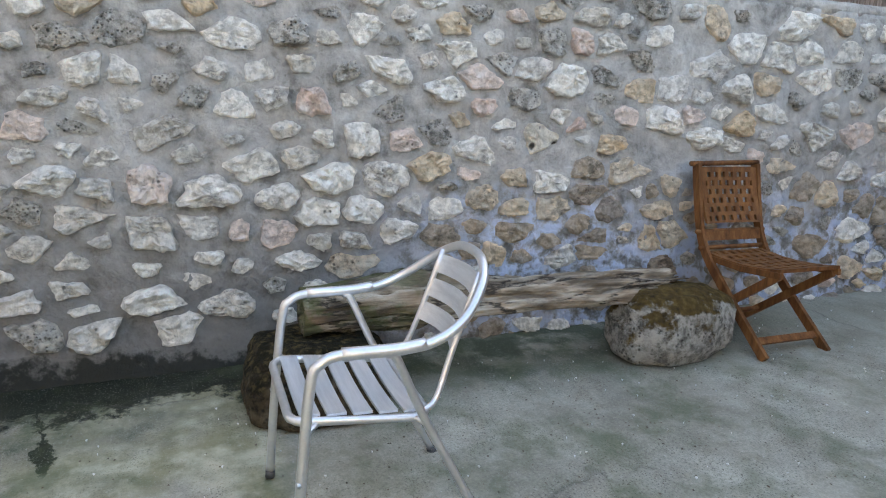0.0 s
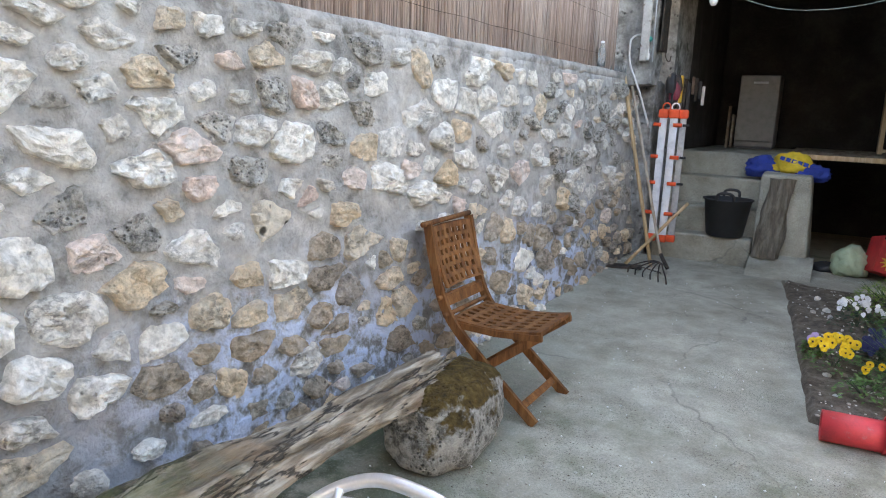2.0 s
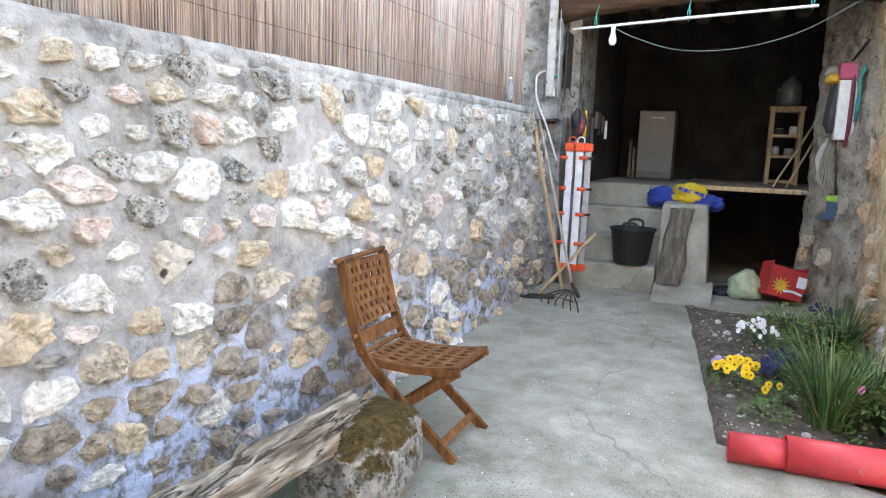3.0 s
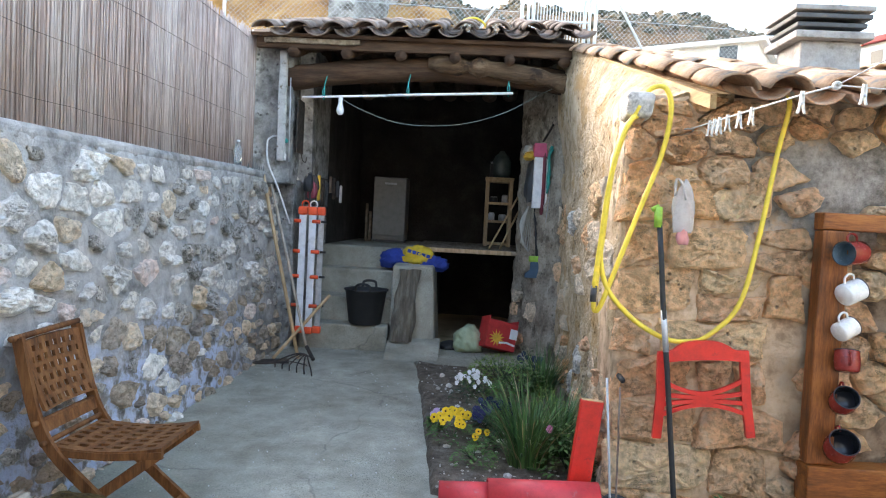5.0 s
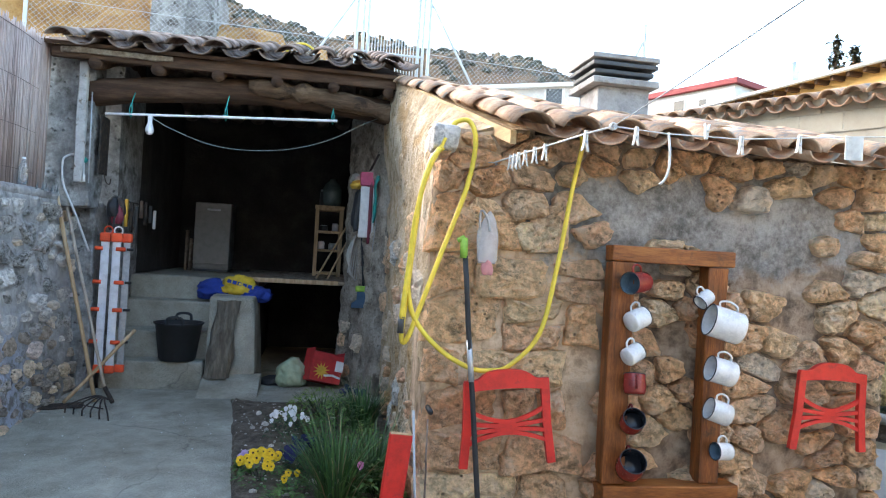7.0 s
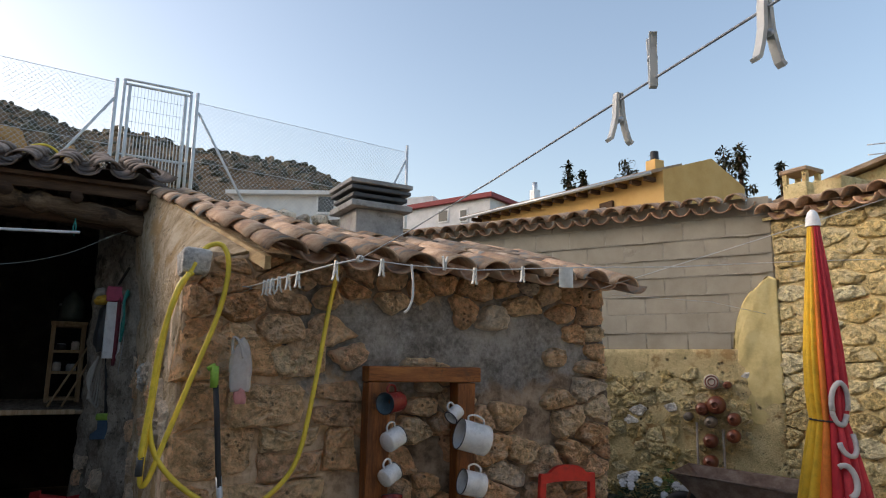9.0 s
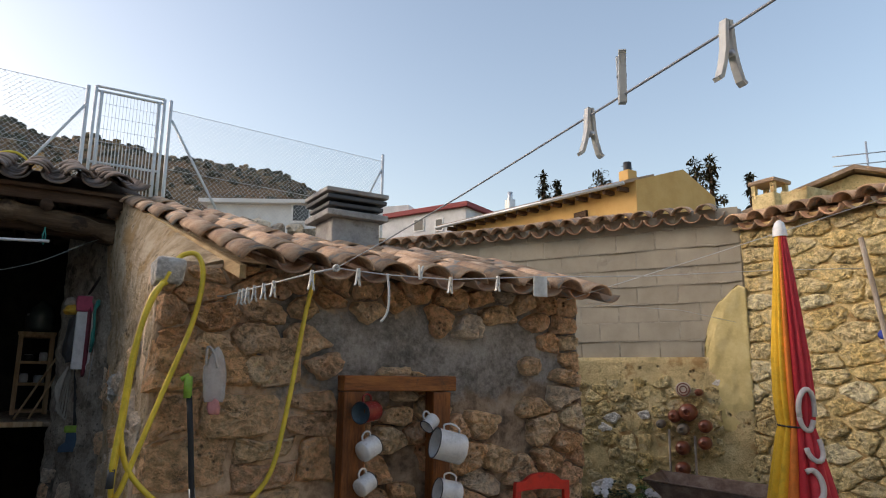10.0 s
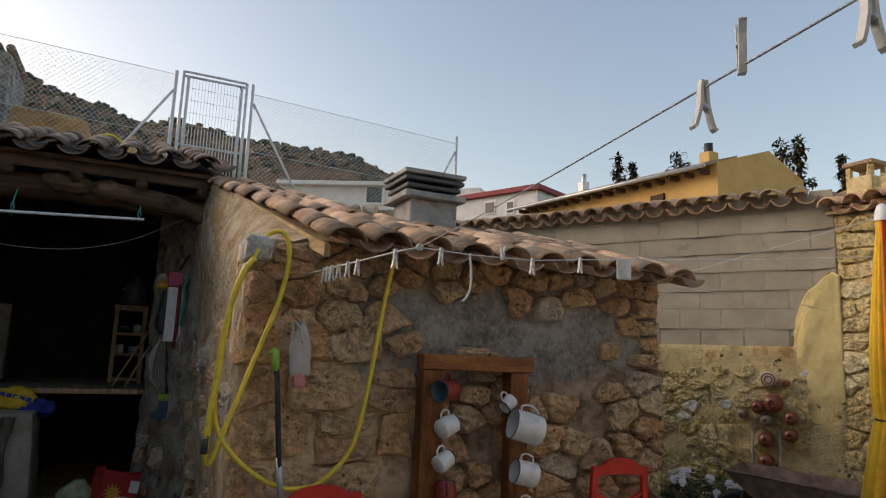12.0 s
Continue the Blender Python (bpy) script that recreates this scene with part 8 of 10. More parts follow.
frame_ob = thing("mug_rack", "orange-brown varnished beam rack fixed on the stone wall", "rack")
for nm, lo, hi, mat in (("top_beam", (3.7, 2.83, 1.49), (4.4, 2.93, 1.574), "wood_frame_h"), ("post", (3.705, 2.835, 0.344), (3.83, 2.93, 1.487), "wood_frame"),
                        ("post", (4.25, 2.835, 0.344), (4.365, 2.93, 1.487), "wood_frame"), ("bottom_beam", (3.705, 2.81, 0.14), (4.47, 2.94, 0.34), "wood_frame_h")):
    bm = bmesh.new()
    box(bm, lo, hi, 0.007, rough=0.006, cuts=4)
    ob = part(nm, bm, M[mat], frame_ob)


def mug(tag, at, r, h, axis, outer, inner, group, rim=True, handle=True, belly=0.0):
    """An enamel mug whose mouth looks along axis; its handle is on the upper side."""
    z = Vector(axis).normalized()
    x = (Vector((0, 0, 1)) - z * z.z).normalized()
    m = Matrix((x, z.cross(x), z)).transposed().to_4x4()
    m.translation = at
    ob = thing("enamel_mug", tag, "mug", group, at=m)
    b = belly
    prof = [(0.0, -h / 2), (r * (0.92 - b), -h / 2), (r * (1 - 0.3 * b), -h / 2 + 0.008), (r * (1 + b), -h * 0.1), (r * (1 + 0.2 * b), h * 0.35), (r, h / 2)]
    part("body", mesh_of("body", *lathe(prof, 26), material=M[outer]), None, ob)
    part("lining", mesh_of("lining", *lathe([(r * 0.965, h / 2 - 0.001), (r * (0.96 + b * 0.8), -h * 0.1), (r * (0.88 - b), -h / 2 + 0.006), (0, -h / 2 + 0.006)], 26), material=M[inner]), None, ob)
    if rim:
        ring = [(r * math.cos(a), r * math.sin(a), h / 2) for a in np.arange(0, 6.28, 0.26)]
        tube("rim", ring, 0.0026, M["enamel_rim"], ob, 6, True)
    if handle:
        tube("handle", smooth_line([(r * 0.98, 0, h * 0.3), (r + 0.022, 0, h * 0.32), (r + 0.036, 0, h * 0.08), (r + 0.024, 0, -h * 0.2), (r * 0.97, 0, -h * 0.26)], 4), 0.0055, M[outer], ob, 7)
    return ob


W = "chipped white enamel mug hanging from the wooden frame"
R = "dark red enamel mug hanging from the wooden frame"
G = "enamel mugs on the wooden frame"
mug("dark red enamel mug with blue lining on the frame", (3.81, 2.77, 1.386), 0.056, 0.13, (-0.85, -0.5, -0.05), "red_enamel", "enamel_blue", G)
mug(W, (3.829, 2.785, 1.2), 0.053, 0.1, (0.75, 0.25, 0.3), "white_enamel", "white_enamel", G)
mug(W, (3.815, 2.785, 1.022), 0.047, 0.09, (0.75, 0.25, 0.35), "white_enamel", "white_enamel", G)
mug(R, (3.834, 2.785, 0.869), 0.054, 0.1, (0.1, 0.3, 0.95), "red_enamel", "enamel_dark", G, belly=0.06)
mug("dark red enamel mug with a black mouth facing out", (3.828, 2.78, 0.677), 0.056, 0.1, (-0.12, -0.75, 0.55), "red_enamel", "enamel_dark", G, belly=0.1)
mug("large dark red enamel cup with a black inside", (3.829, 2.775, 0.455), 0.066, 0.12, (-0.1, -0.72, 0.65), "red_enamel", "enamel_dark", G, belly=0.1)
mug("small white enamel mug on the frame's upper post", (4.203, 2.79, 1.32), 0.04, 0.075, (-0.6, -0.15, -0.45), "white_enamel", "white_enamel", G)
mug("large white enamel jug with a chipped base", (4.283, 2.725, 1.197), 0.082, 0.17, (-0.93, 0.16, 0.25), "white_enamel", "white_enamel", G)
mug(W, (4.293, 2.745, 0.952), 0.066, 0.13, (-0.93, 0.12, 0.22), "white_enamel", "white_enamel", G)
mug(W, (4.295, 2.755, 0.741), 0.058, 0.115, (-0.9, 0.12, 0.3), "white_enamel", "white_enamel", G)
mug("small blue-grey chipped enamel mug at the bottom", (4.34, 2.775, 0.532), 0.045, 0.09, (-0.92, -0.1, 0.05), "white_enamel", "enamel_blue", G)

ob = thing("wall_nozzle", "small black pipe end sticking out of the wall", "pipe")
tube("pipe", [(2.81, 2.99, 0.69), (2.81, 2.9, 0.685)], 0.014, M["black"], ob, 8)
ob = thing("metal_rod", "thin rusty metal rod standing against the corner", "rod")
pole(ob, "rod", (2.79, 2.86, 0.66), (2.78, 2.74, 0.02), 0.005, M["rust"])


# red pipe and board at the bed's corner
ob = thing("red_pipe", "two lengths of faded red plastic pipe pushed together", "pipe")
for a, b, r in (((1.92, 2.8, 0.08), (2.2, 2.815, 0.085), 0.07), ((2.16, 2.813, 0.091), (2.71, 2.84, 0.095), 0.083)):
    a, b = Vector(a), Vector(b)
    d = (b - a)
    m = d.to_track_quat("Z", "Y").to_matrix().to_4x4()
    m.translation = a
    part("pipe", mesh_of("pipe", *lathe([(r * 0.93, 0.002), (r, 0.0), (r, d.length), (r * 0.93, d.length), (r * 0.93, 0.002)], 24, m), material=M["red_pipe"]), None, ob)
ob = thing("red_board", "short bright red painted board standing behind the pipe", "board")
bm = bmesh.new()
box(bm, (-0.058, -0.02, 0.0), (0.058, 0.02, 0.5), 0.004, m=pose(2.63, 2.985, 0.055, 0, 6, 4))
part("board", bm, M["red"], ob)
bm = bmesh.new()
box(bm, (-0.056, -0.018, 0.5005), (0.056, 0.018, 0.503), m=pose(2.63, 2.985, 0.055, 0, 6, 4))
part("sawn_edge", bm, M["wood_pale"], ob, "pale sawn top edge")
ob = thing("plant_saucer", "black plastic plant saucer tucked behind the pipe", "saucer", at=pose(2.79, 2.8, 0.03, 20, 8, 0))
part("dish", mesh_of("dish", *lathe([(0, 0), (0.07, 0), (0.085, 0.07), (0.08, 0.07), (0.066, 0.008), (0, 0.008)], 20), material=M["black"]), None, ob)


def dustpan():
    ob = thing("dustpan", "grey long-handled dustpan full of sweepings", "dustpan", at=pose(2.75, 2.52, floor_z(0, 2.5) + 0.004, 0, 0, 12))
    verts, faces = [], []
    prof = [(-0.14, -0.12), (0.14, -0.12), (0.15, 0.0), (0.1, 0.1), (-0.1, 0.1), (-0.15, 0.0)]
    for z, k in ((0.0, 1.0), (0.004, 0.97)):
        verts += [(x * k, y * k, z) for x, y in prof]
    faces = [tuple(reversed(range(6))), tuple(range(6, 12))] + [(k, (k + 1) % 6, 6 + (k + 1) % 6, 6 + k) for k in range(6)]
    part("pan", mesh_of("pan", verts, faces, False, M["steel"]), None, ob)
    part("rim", mesh_of("rim", *joined([flat_bar([(*prof[k], 0.03), (*prof[(k + 1) % 6], 0.03)], 0.06, 0.004, Vector((prof[(k + 1) % 6][1] - prof[k][1], prof[k][0] - prof[(k + 1) % 6][0], 0))) for k in range(1, 6)]), False, M["steel"]), None, ob)
    tube("handle", [(0, 0.1, 0.05), (0.0, 0.16, 0.35), (0.0, 0.24, 0.72)], 0.006, M["rope_grey"], ob, 8)
    r2 = np.random.default_rng(61)
    bits = []
    for _ in range(80):
        x, y, r = r2.uniform(-0.1, 0.1), r2.uniform(-0.09, 0.07), r2.uniform(0.003, 0.01)
        bits.append(([Vector((x + v.x * r, y + v.y * r, 0.01 + v.z * r * 0.6)) for v in iv], ifc))
    part("sweepings", mesh_of("sweepings", *joined(bits), material=M["stone_tan"]), None, ob, "pale gravel sweepings")


dustpan()


def pot_plant(name, label, x, y, r, h, material, build):
    ob = thing(name, label, "potted plant", at=pose(x, y, floor_z(x, y) + 0.002))
    part("pot", mesh_of("pot", *lathe([(0, 0), (r * 0.7, 0), (r * 0.95, h * 0.85), (r * 1.05, h * 0.86), (r * 1.05, h), (r * 0.95, h), (r * 0.9, h * 0.85), (0, h * 0.82)], 22), material=material), None, ob)
    build(ob, h)
    return ob


def heather(ob, h):
    r2 = np.random.default_rng(71)
    bits = []
    for _ in range(900):
        a, b = r2.uniform(0, 6.28), math.acos(r2.uniform(-0.1, 1))
        d = Vector((math.sin(b) * math.cos(a), math.sin(b) * math.sin(a), math.cos(b) * 0.75))
        p = Vector((0, 0, h)) + d * 0.16 * r2.uniform(0.75, 1.12)
        bits.append(leaf(p, d + Vector(r2.uniform(-0.8, 0.8, 3)), 0.022, 0.012, 0.1))
    part("blossom", mesh_of("blossom", *joined(bits), material=M["heather"]), None, ob, "dusty mauve blossom")
    bits = [sweep([(0, 0, h * 0.8), (0.12 * math.cos(k * 0.7), 0.12 * math.sin(k * 0.7), h + 0.08)], 0.003, 4) for k in range(9)]
    part("stems", mesh_of("stems", *joined(bits), material=M["leaf_dark"]), None, ob)


def succulent(ob, h):
    r2 = np.random.default_rng(72)
    bits = []
    for _ in range(130):
        a = r2.uniform(0, 6.28)
        p = Vector((0.06 * math.cos(a) * r2.random(), 0.06 * math.sin(a) * r2.random(), h * 0.85))
        bits.append(leaf(p, (math.cos(a), math.sin(a), r2.uniform(0.3, 1.4)), r2.uniform(0.06, 0.12), 0.022, 0.3))
    part("foliage", mesh_of("foliage", *joined(bits), material=M["leaf"]), None, ob)


pot_plant("potted_heather", "dusty mauve heather in a clay pot by the frame", 4.3, 2.62, 0.1, 0.14, M["terra_pot"], heather)
pot_plant("potted_succulent", "green fleshy plant in an orange clay pot", 3.3, 2.68, 0.1, 0.15, M["terra_pot"], succulent)
pot_plant("potted_succulent", "small green plant in an orange clay pot beside the wall", 3.5, 2.72, 0.07, 0.11, M["terra_pot"], succulent)


# ---------- washing lines and pegs ----------
LINE = [(3.07, 2.92, 1.955), (3.16, 2.55, 1.975), (3.26, 2.2, 1.998), (3.297, 2.026, 2.0), (3.2, 1.4, 1.995), (3.085, 0.75, 1.988), (2.95, -0.03, 1.99), (2.72, -1.4, 2.03), (2.45, -3.0, 2.08)]
ob = thing("washing_line", "white rope washing line strung across the yard", "washing line")
tube("rope", LINE[:4], 0.004, M["rope"], ob, 6)
tube("near_line", [LINE[3], *LINE[4:]], 0.002, M["rope_grey"], ob, 6, label="grey plastic-coated line")
tube("eave_line", [(3.297, 2.026, 2.0), (3.54, 2.045, 1.996), (3.85, 2.03, 2.0), (4.38, 2.05, 2.06), (5.2, 2.09, 2.14), (6.5, 2.15, 2.3), (7.95, 2.22, 2.46)], 0.0026, M["rope"], ob, 6)
tube("long_line", [(5.16, 2.72, 2.06), (6.3, 2.45, 2.44), (7.95, 2.1, 3.0)], 0.003, M["rope"], ob, 6)
tube("low_line", [(5.4, 2.8, 2.06), (6.6, 3.0, 2.1), (7.93, 3.45, 2.1)], 0.002, M["rope"], ob, 5)
for a in (0.0, 2.0, 4.0):
    ring = [(3.297 + 0.012 * math.cos(q + a), 2.026 + 0.008 * math.sin(q), 2.0 + 0.012 * math.sin(q + a)) for q in np.arange(0, 6.28, 0.7)]
    tube("knot", ring, 0.004, M["rope"], ob, 5, True)
tube("loose_end", smooth_line([(3.538, 2.04, 2.0), (3.545, 2.035, 1.92), (3.545, 2.04, 1.85), (3.53, 2.045, 1.81), (3.515, 2.05, 1.795)], 5), 0.005, M["rope"], ob, 6)
ob = thing("wall_hook", "bent wire hook in the outhouse wall", "hook")
tube("wire", smooth_line([(3.02, 2.98, 1.95), (3.05, 2.93, 1.955), (3.08, 2.91, 1.95), (3.07, 2.9, 1.94)], 4), 0.004, M["steel"], ob, 5)
PEGMAT = M["peg"]


def peg(at, along, length=0.078, flip=1.0, spread=1.0, lean=0.0, material=None):
    """A sprung clothes peg that hangs from a line running along 'along'; its jaws are on the line."""
    y = Vector(along)
    y.z = 0
    y = y.normalized()
    z = Vector((0, 0, flip))
    x = y.cross(z).normalized()
    m = Matrix((x, y, z)).transposed().to_4x4()
    m.translation = at
    ob = thing("clothes_peg", "white plastic sprung clothes peg on the washing line", "clothes peg", "pegs on the washing line", at=m @ pose(0, 0, 0, 0, lean, 0))
    for s in (-1, 1):
        k = length / 0.078
        pts = [(0, s * 0.003, 0.012 * k), (0, s * 0.0045, 0.0), (0, s * 0.006, -0.025 * k), (0, s * (0.0085 * spread), -0.045 * k), (0, s * (0.013 * spread), -0.062 * k), (0, s * (0.017 * spread), -0.066 * k)]
        part("jaw", mesh_of("jaw", *flat_bar(pts, 0.0055, 0.011, (1, 0, 0)), False, material or PEGMAT), None, ob)
    tube("spring", [(-0.007, 0, -0.031 * length / 0.078), (0.007, 0, -0.031 * length / 0.078)], 0.0042, M["steel"], ob, 8)
    return ob


def on_line(t):
    k = min(int(t), len(LINE) - 2)
    return Vector(LINE[k]).lerp(Vector(LINE[k + 1]), t - k), Vector(LINE[k + 1]) - Vector(LINE[k])


for t, flip, lean in ((5.635, 1, 4), (5.745, -1, -6), (6.004, 1, 5)):
    p, d = on_line(t)
    peg(p, (d.y, -d.x, 0) if flip > 0 else (d.x + 0.5 * d.y, d.y - 0.5 * d.x, 0), 0.08, flip, 1.25 if flip > 0 else 0.8, 0)
for k, t in enumerate((0.42, 0.52, 0.62, 0.78, 1.0, 1.22)):
    p, d = on_line(t)
    peg(p, (1, 0.1 * (k % 3), 0), 0.075, 1, 0.9, 3 * (k % 3) - 3)
p, d = on_line(2.0)
peg(p, (1, 0.2, 0), 0.085, 1, 1.0, 2)
for x, y, z, f in ((3.4, 2.035, 1.999, 1), (3.7, 2.04, 1.998, -1), (3.85, 2.03, 2.0, 1), (4.12, 2.04, 2.03, 1)):
    peg((x, y, z), (1, 0.1, 0), 0.072 if f > 0 else 0.06, f, 0.8, 3)
ob = thing("cloth_scrap", "small square white cloth pegged on the line", "cloth")
panel("cloth", 8, 8, lambda i, j: True, lambda u, v, w: Vector((4.34 + 0.085 * u, 2.045 + 0.006 * math.sin(u * 6) + w, 2.062 - 0.1 * v)), 0.003, M["peg"], ob)


# ---------- far side of the yard ----------
def ceramic(u, v, r, nm, tag, mat):
    p = place_block(u, v, 0.1)
    m = BN.to_track_quat("Z", "Y").to_matrix().to_4x4()
    m.translation = p
    ob = thing(nm, tag, "ornament", "crockery on the rubble wall", at=m)
    if nm == "ceramic_plate":
        part("plate", mesh_of("plate", *lathe([(r, 0.0), (r * 1.0, 0.012), (r * 0.7, 0.006), (r * 0.62, 0.012), (r * 0.3, 0.01), (0, 0.012)], 22), material=M["plate_pale"]), None, ob)
        for q in (0.45, 0.8):
            ring = [(r * q * math.cos(a), r * q * math.sin(a), 0.011) for a in np.arange(0, 6.28, 0.3)]
            tube("painted_ring", ring, 0.006, M["terracotta"], ob, 5, True)
    else:
        part("pot", mesh_of("pot", *lathe([(0.0, 0.13), (r * 0.75, 0.12), (r, 0.06), (r * 0.95, 0.0), (r * 0.8, -0.06), (0, -0.06)], 18), material=M[mat]), None, ob)
        part("base_ring", mesh_of("base_ring", *lathe([(r * 0.4, 0.125), (r * 0.42, 0.14), (r * 0.3, 0.14), (r * 0.28, 0.125)], 16), material=M[mat]), None, ob)
    return ob


for u, v, r, nm, mat in ((0.585, 1.475, 0.07, "ceramic_plate", ""), (0.67, 1.225, 0.06, "clay_pot", "terracotta"), (0.545, 1.265, 0.085, "clay_pot", "terracotta"), (0.4, 1.145, 0.062, "clay_pot", "terracotta"),
                         (0.6, 1.11, 0.055, "clay_pot", "pot_grey"), (0.61, 0.94, 0.066, "clay_pot", "terracotta"), (0.41, 0.995, 0.062, "clay_pot", "terracotta"), (0.62, 0.75, 0.068, "clay_pot", "terracotta"),
                         (0.8, 1.15, 0.04, "clay_pot", "pot_grey"), (0.44, 1.45, 0.035, "clay_pot", "terracotta")):
    ceramic(u, v, r, nm, "pale plate with brown rings fixed on the rubble wall" if nm == "ceramic_plate" else "glazed brown clay pot fixed mouth-in on the rubble wall", mat)
for u, a, b in ((0.5, 1.05, 0.45), (0.73, 1.1, 0.55)):
    ob = thing("wooden_cane", "thin pale cane upright against the rubble wall", "cane")
    tube("cane", [place_block(u, a, 0.13), place_block(u, b - 0.25, 0.16)], 0.012, M["wood_stain"], ob, 6)


def wheelbarrow():
    d = Vector((0.45, -0.89, 0)).normalized()
    m = Matrix((d, Vector((0, 0, 1)).cross(d), Vector((0, 0, 1)))).transposed().to_4x4()
    m.translation = (6.98, 3.68, 0.195)
    ob = thing("wheelbarrow", "rusty grey wheelbarrow with a black rubber tyre", "wheelbarrow", at=m)
    wheel = part("wheel", mesh_of("wheel", *lathe([(0.05, -0.03), (0.12, -0.025), (0.12, 0.025), (0.05, 0.03)], 24, pose(0, 0, 0.19, 90)), material=M["steel"]), None, ob)
    ring = [(0.145 * math.cos(a), 0, 0.19 + 0.145 * math.sin(a)) for a in np.arange(0, 6.28, 0.2)]
    tube("tyre", ring, 0.045, M["black"], wheel, 10, True)
    top, low = [(-0.02, -0.3, 0.56), (-0.02, 0.3, 0.56), (0.95, 0.33, 0.5), (0.95, -0.33, 0.5)], [(0.22, -0.17, 0.3), (0.22, 0.17, 0.3), (0.75, 0.22, 0.29), (0.75, -0.22, 0.29)]
    verts = [*top, *low, *[(x * 0.985 + 0.007, y * 0.97, z + 0.004) for x, y, z in top], *[(x, y * 0.97, z + 0.01) for x, y, z in low]]
    faces = [(7, 6, 5, 4), (12, 13, 14, 15)]
    for k in range(4):
        j = (k + 1) % 4
        faces += [(k, j, 4 + j, 4 + k), (8 + j, 8 + k, 12 + k, 12 + j), (j, k, 8 + k, 8 + j)]
    part("tray", mesh_of("tray", verts, faces, False, M["rust"]), None, ob)
    tube("tray_rim", [Vector(p) for p in top], 0.012, M["rust"], ob, 6, True)
    for s in (-1, 1):
        tube("handle", [(-0.02, s * 0.06, 0.19), (0.25, s * 0.17, 0.28), (0.8, s * 0.24, 0.3), (1.35, s * 0.28, 0.52)], 0.016, M["rust"], ob, 8)
        tube("leg", smooth_line([(0.6, s * 0.22, 0.29), (0.68, s * 0.23, 0.05), (0.72, s * 0.23, 0.012), (0.82, s * 0.23, 0.012), (0.8, s * 0.24, 0.3)], 3), 0.014, M["iron"], ob, 8)
        tube("brace", [(0.0, s * 0.05, 0.2), (0.1, s * 0.15, 0.42)], 0.012, M["rust"], ob, 6)


wheelbarrow()
ob = thing("green_hose", "thin green garden hose lying along the border", "hose")
tube("hose", smooth_line([(6.7, 5.4, 0.2), (6.95, 5.0, 0.16), (7.09, 4.74, 0.155), (7.133, 4.38, 0.155), (7.237, 4.04, 0.155), (7.34, 3.7, 0.155)], 5), 0.011, M["teal"], ob, 8)

# raised border with white flowers
rng = np.random.default_rng(81)
ob = thing("border_log", "bleached split log edging the raised border", "log")
a, b = place_block(0.75, 0.345, 0.68), place_block(2.9, 0.375, 0.6)
tube("trunk", [a.lerp(b, k / 14) + Vector((0, 0, 0.02 * noise.noise((k * 0.6, 2, 2)))) for k in range(15)], [0.045 + 0.012 * noise.noise((k * 0.8, 5, 1)) for k in range(15)], M["log_pale"], ob, 12)
bm = bmesh.new()
box(bm, (0.5, 0.0, -0.05), (3.2, 0.62, 0.36), 0.03, rough=0.03, cuts=6)
for v in bm.verts:
    v.co = place_block(v.co.x, v.co.z, v.co.y + 0.03)
tagged(part("ground_border", bm, M["soil"], None), "raised soil border under the rubble wall", "soil", kind="structure")


def border_plant(label, u, w, r, h, count, flowers):
    c = place_block(u, 0.34, w)
    ob = clump("border_plant", label, c, r, h, count, M["leaf_dark"] if flowers else M["leaf"], rng, (0.06, 0.035), "flowers")
    for _ in range(flowers):
        a, q = rng.uniform(0, 6.28), r * math.sqrt(rng.random())
        pansy(ob, c + Vector((q * math.cos(a), q * math.sin(a), h * (1.1 - 0.5 * (q / r) ** 2))), (-0.7, -0.7, 0.5), 0.07, M["petal_white"], False)


border_plant("green leafy plant with small white flowers", 1.2, 0.4, 0.24, 0.26, 260, 10)
border_plant("dark green plant with white flowers beside the outhouse", 1.75, 0.42, 0.26, 0.3, 260, 12)
border_plant("white-flowered plant at the border's end", 0.85, 0.4, 0.14, 0.2, 110, 7)
border_plant("light green shoot against the rubble wall", 0.95, 0.2, 0.1, 0.42, 90, 0)


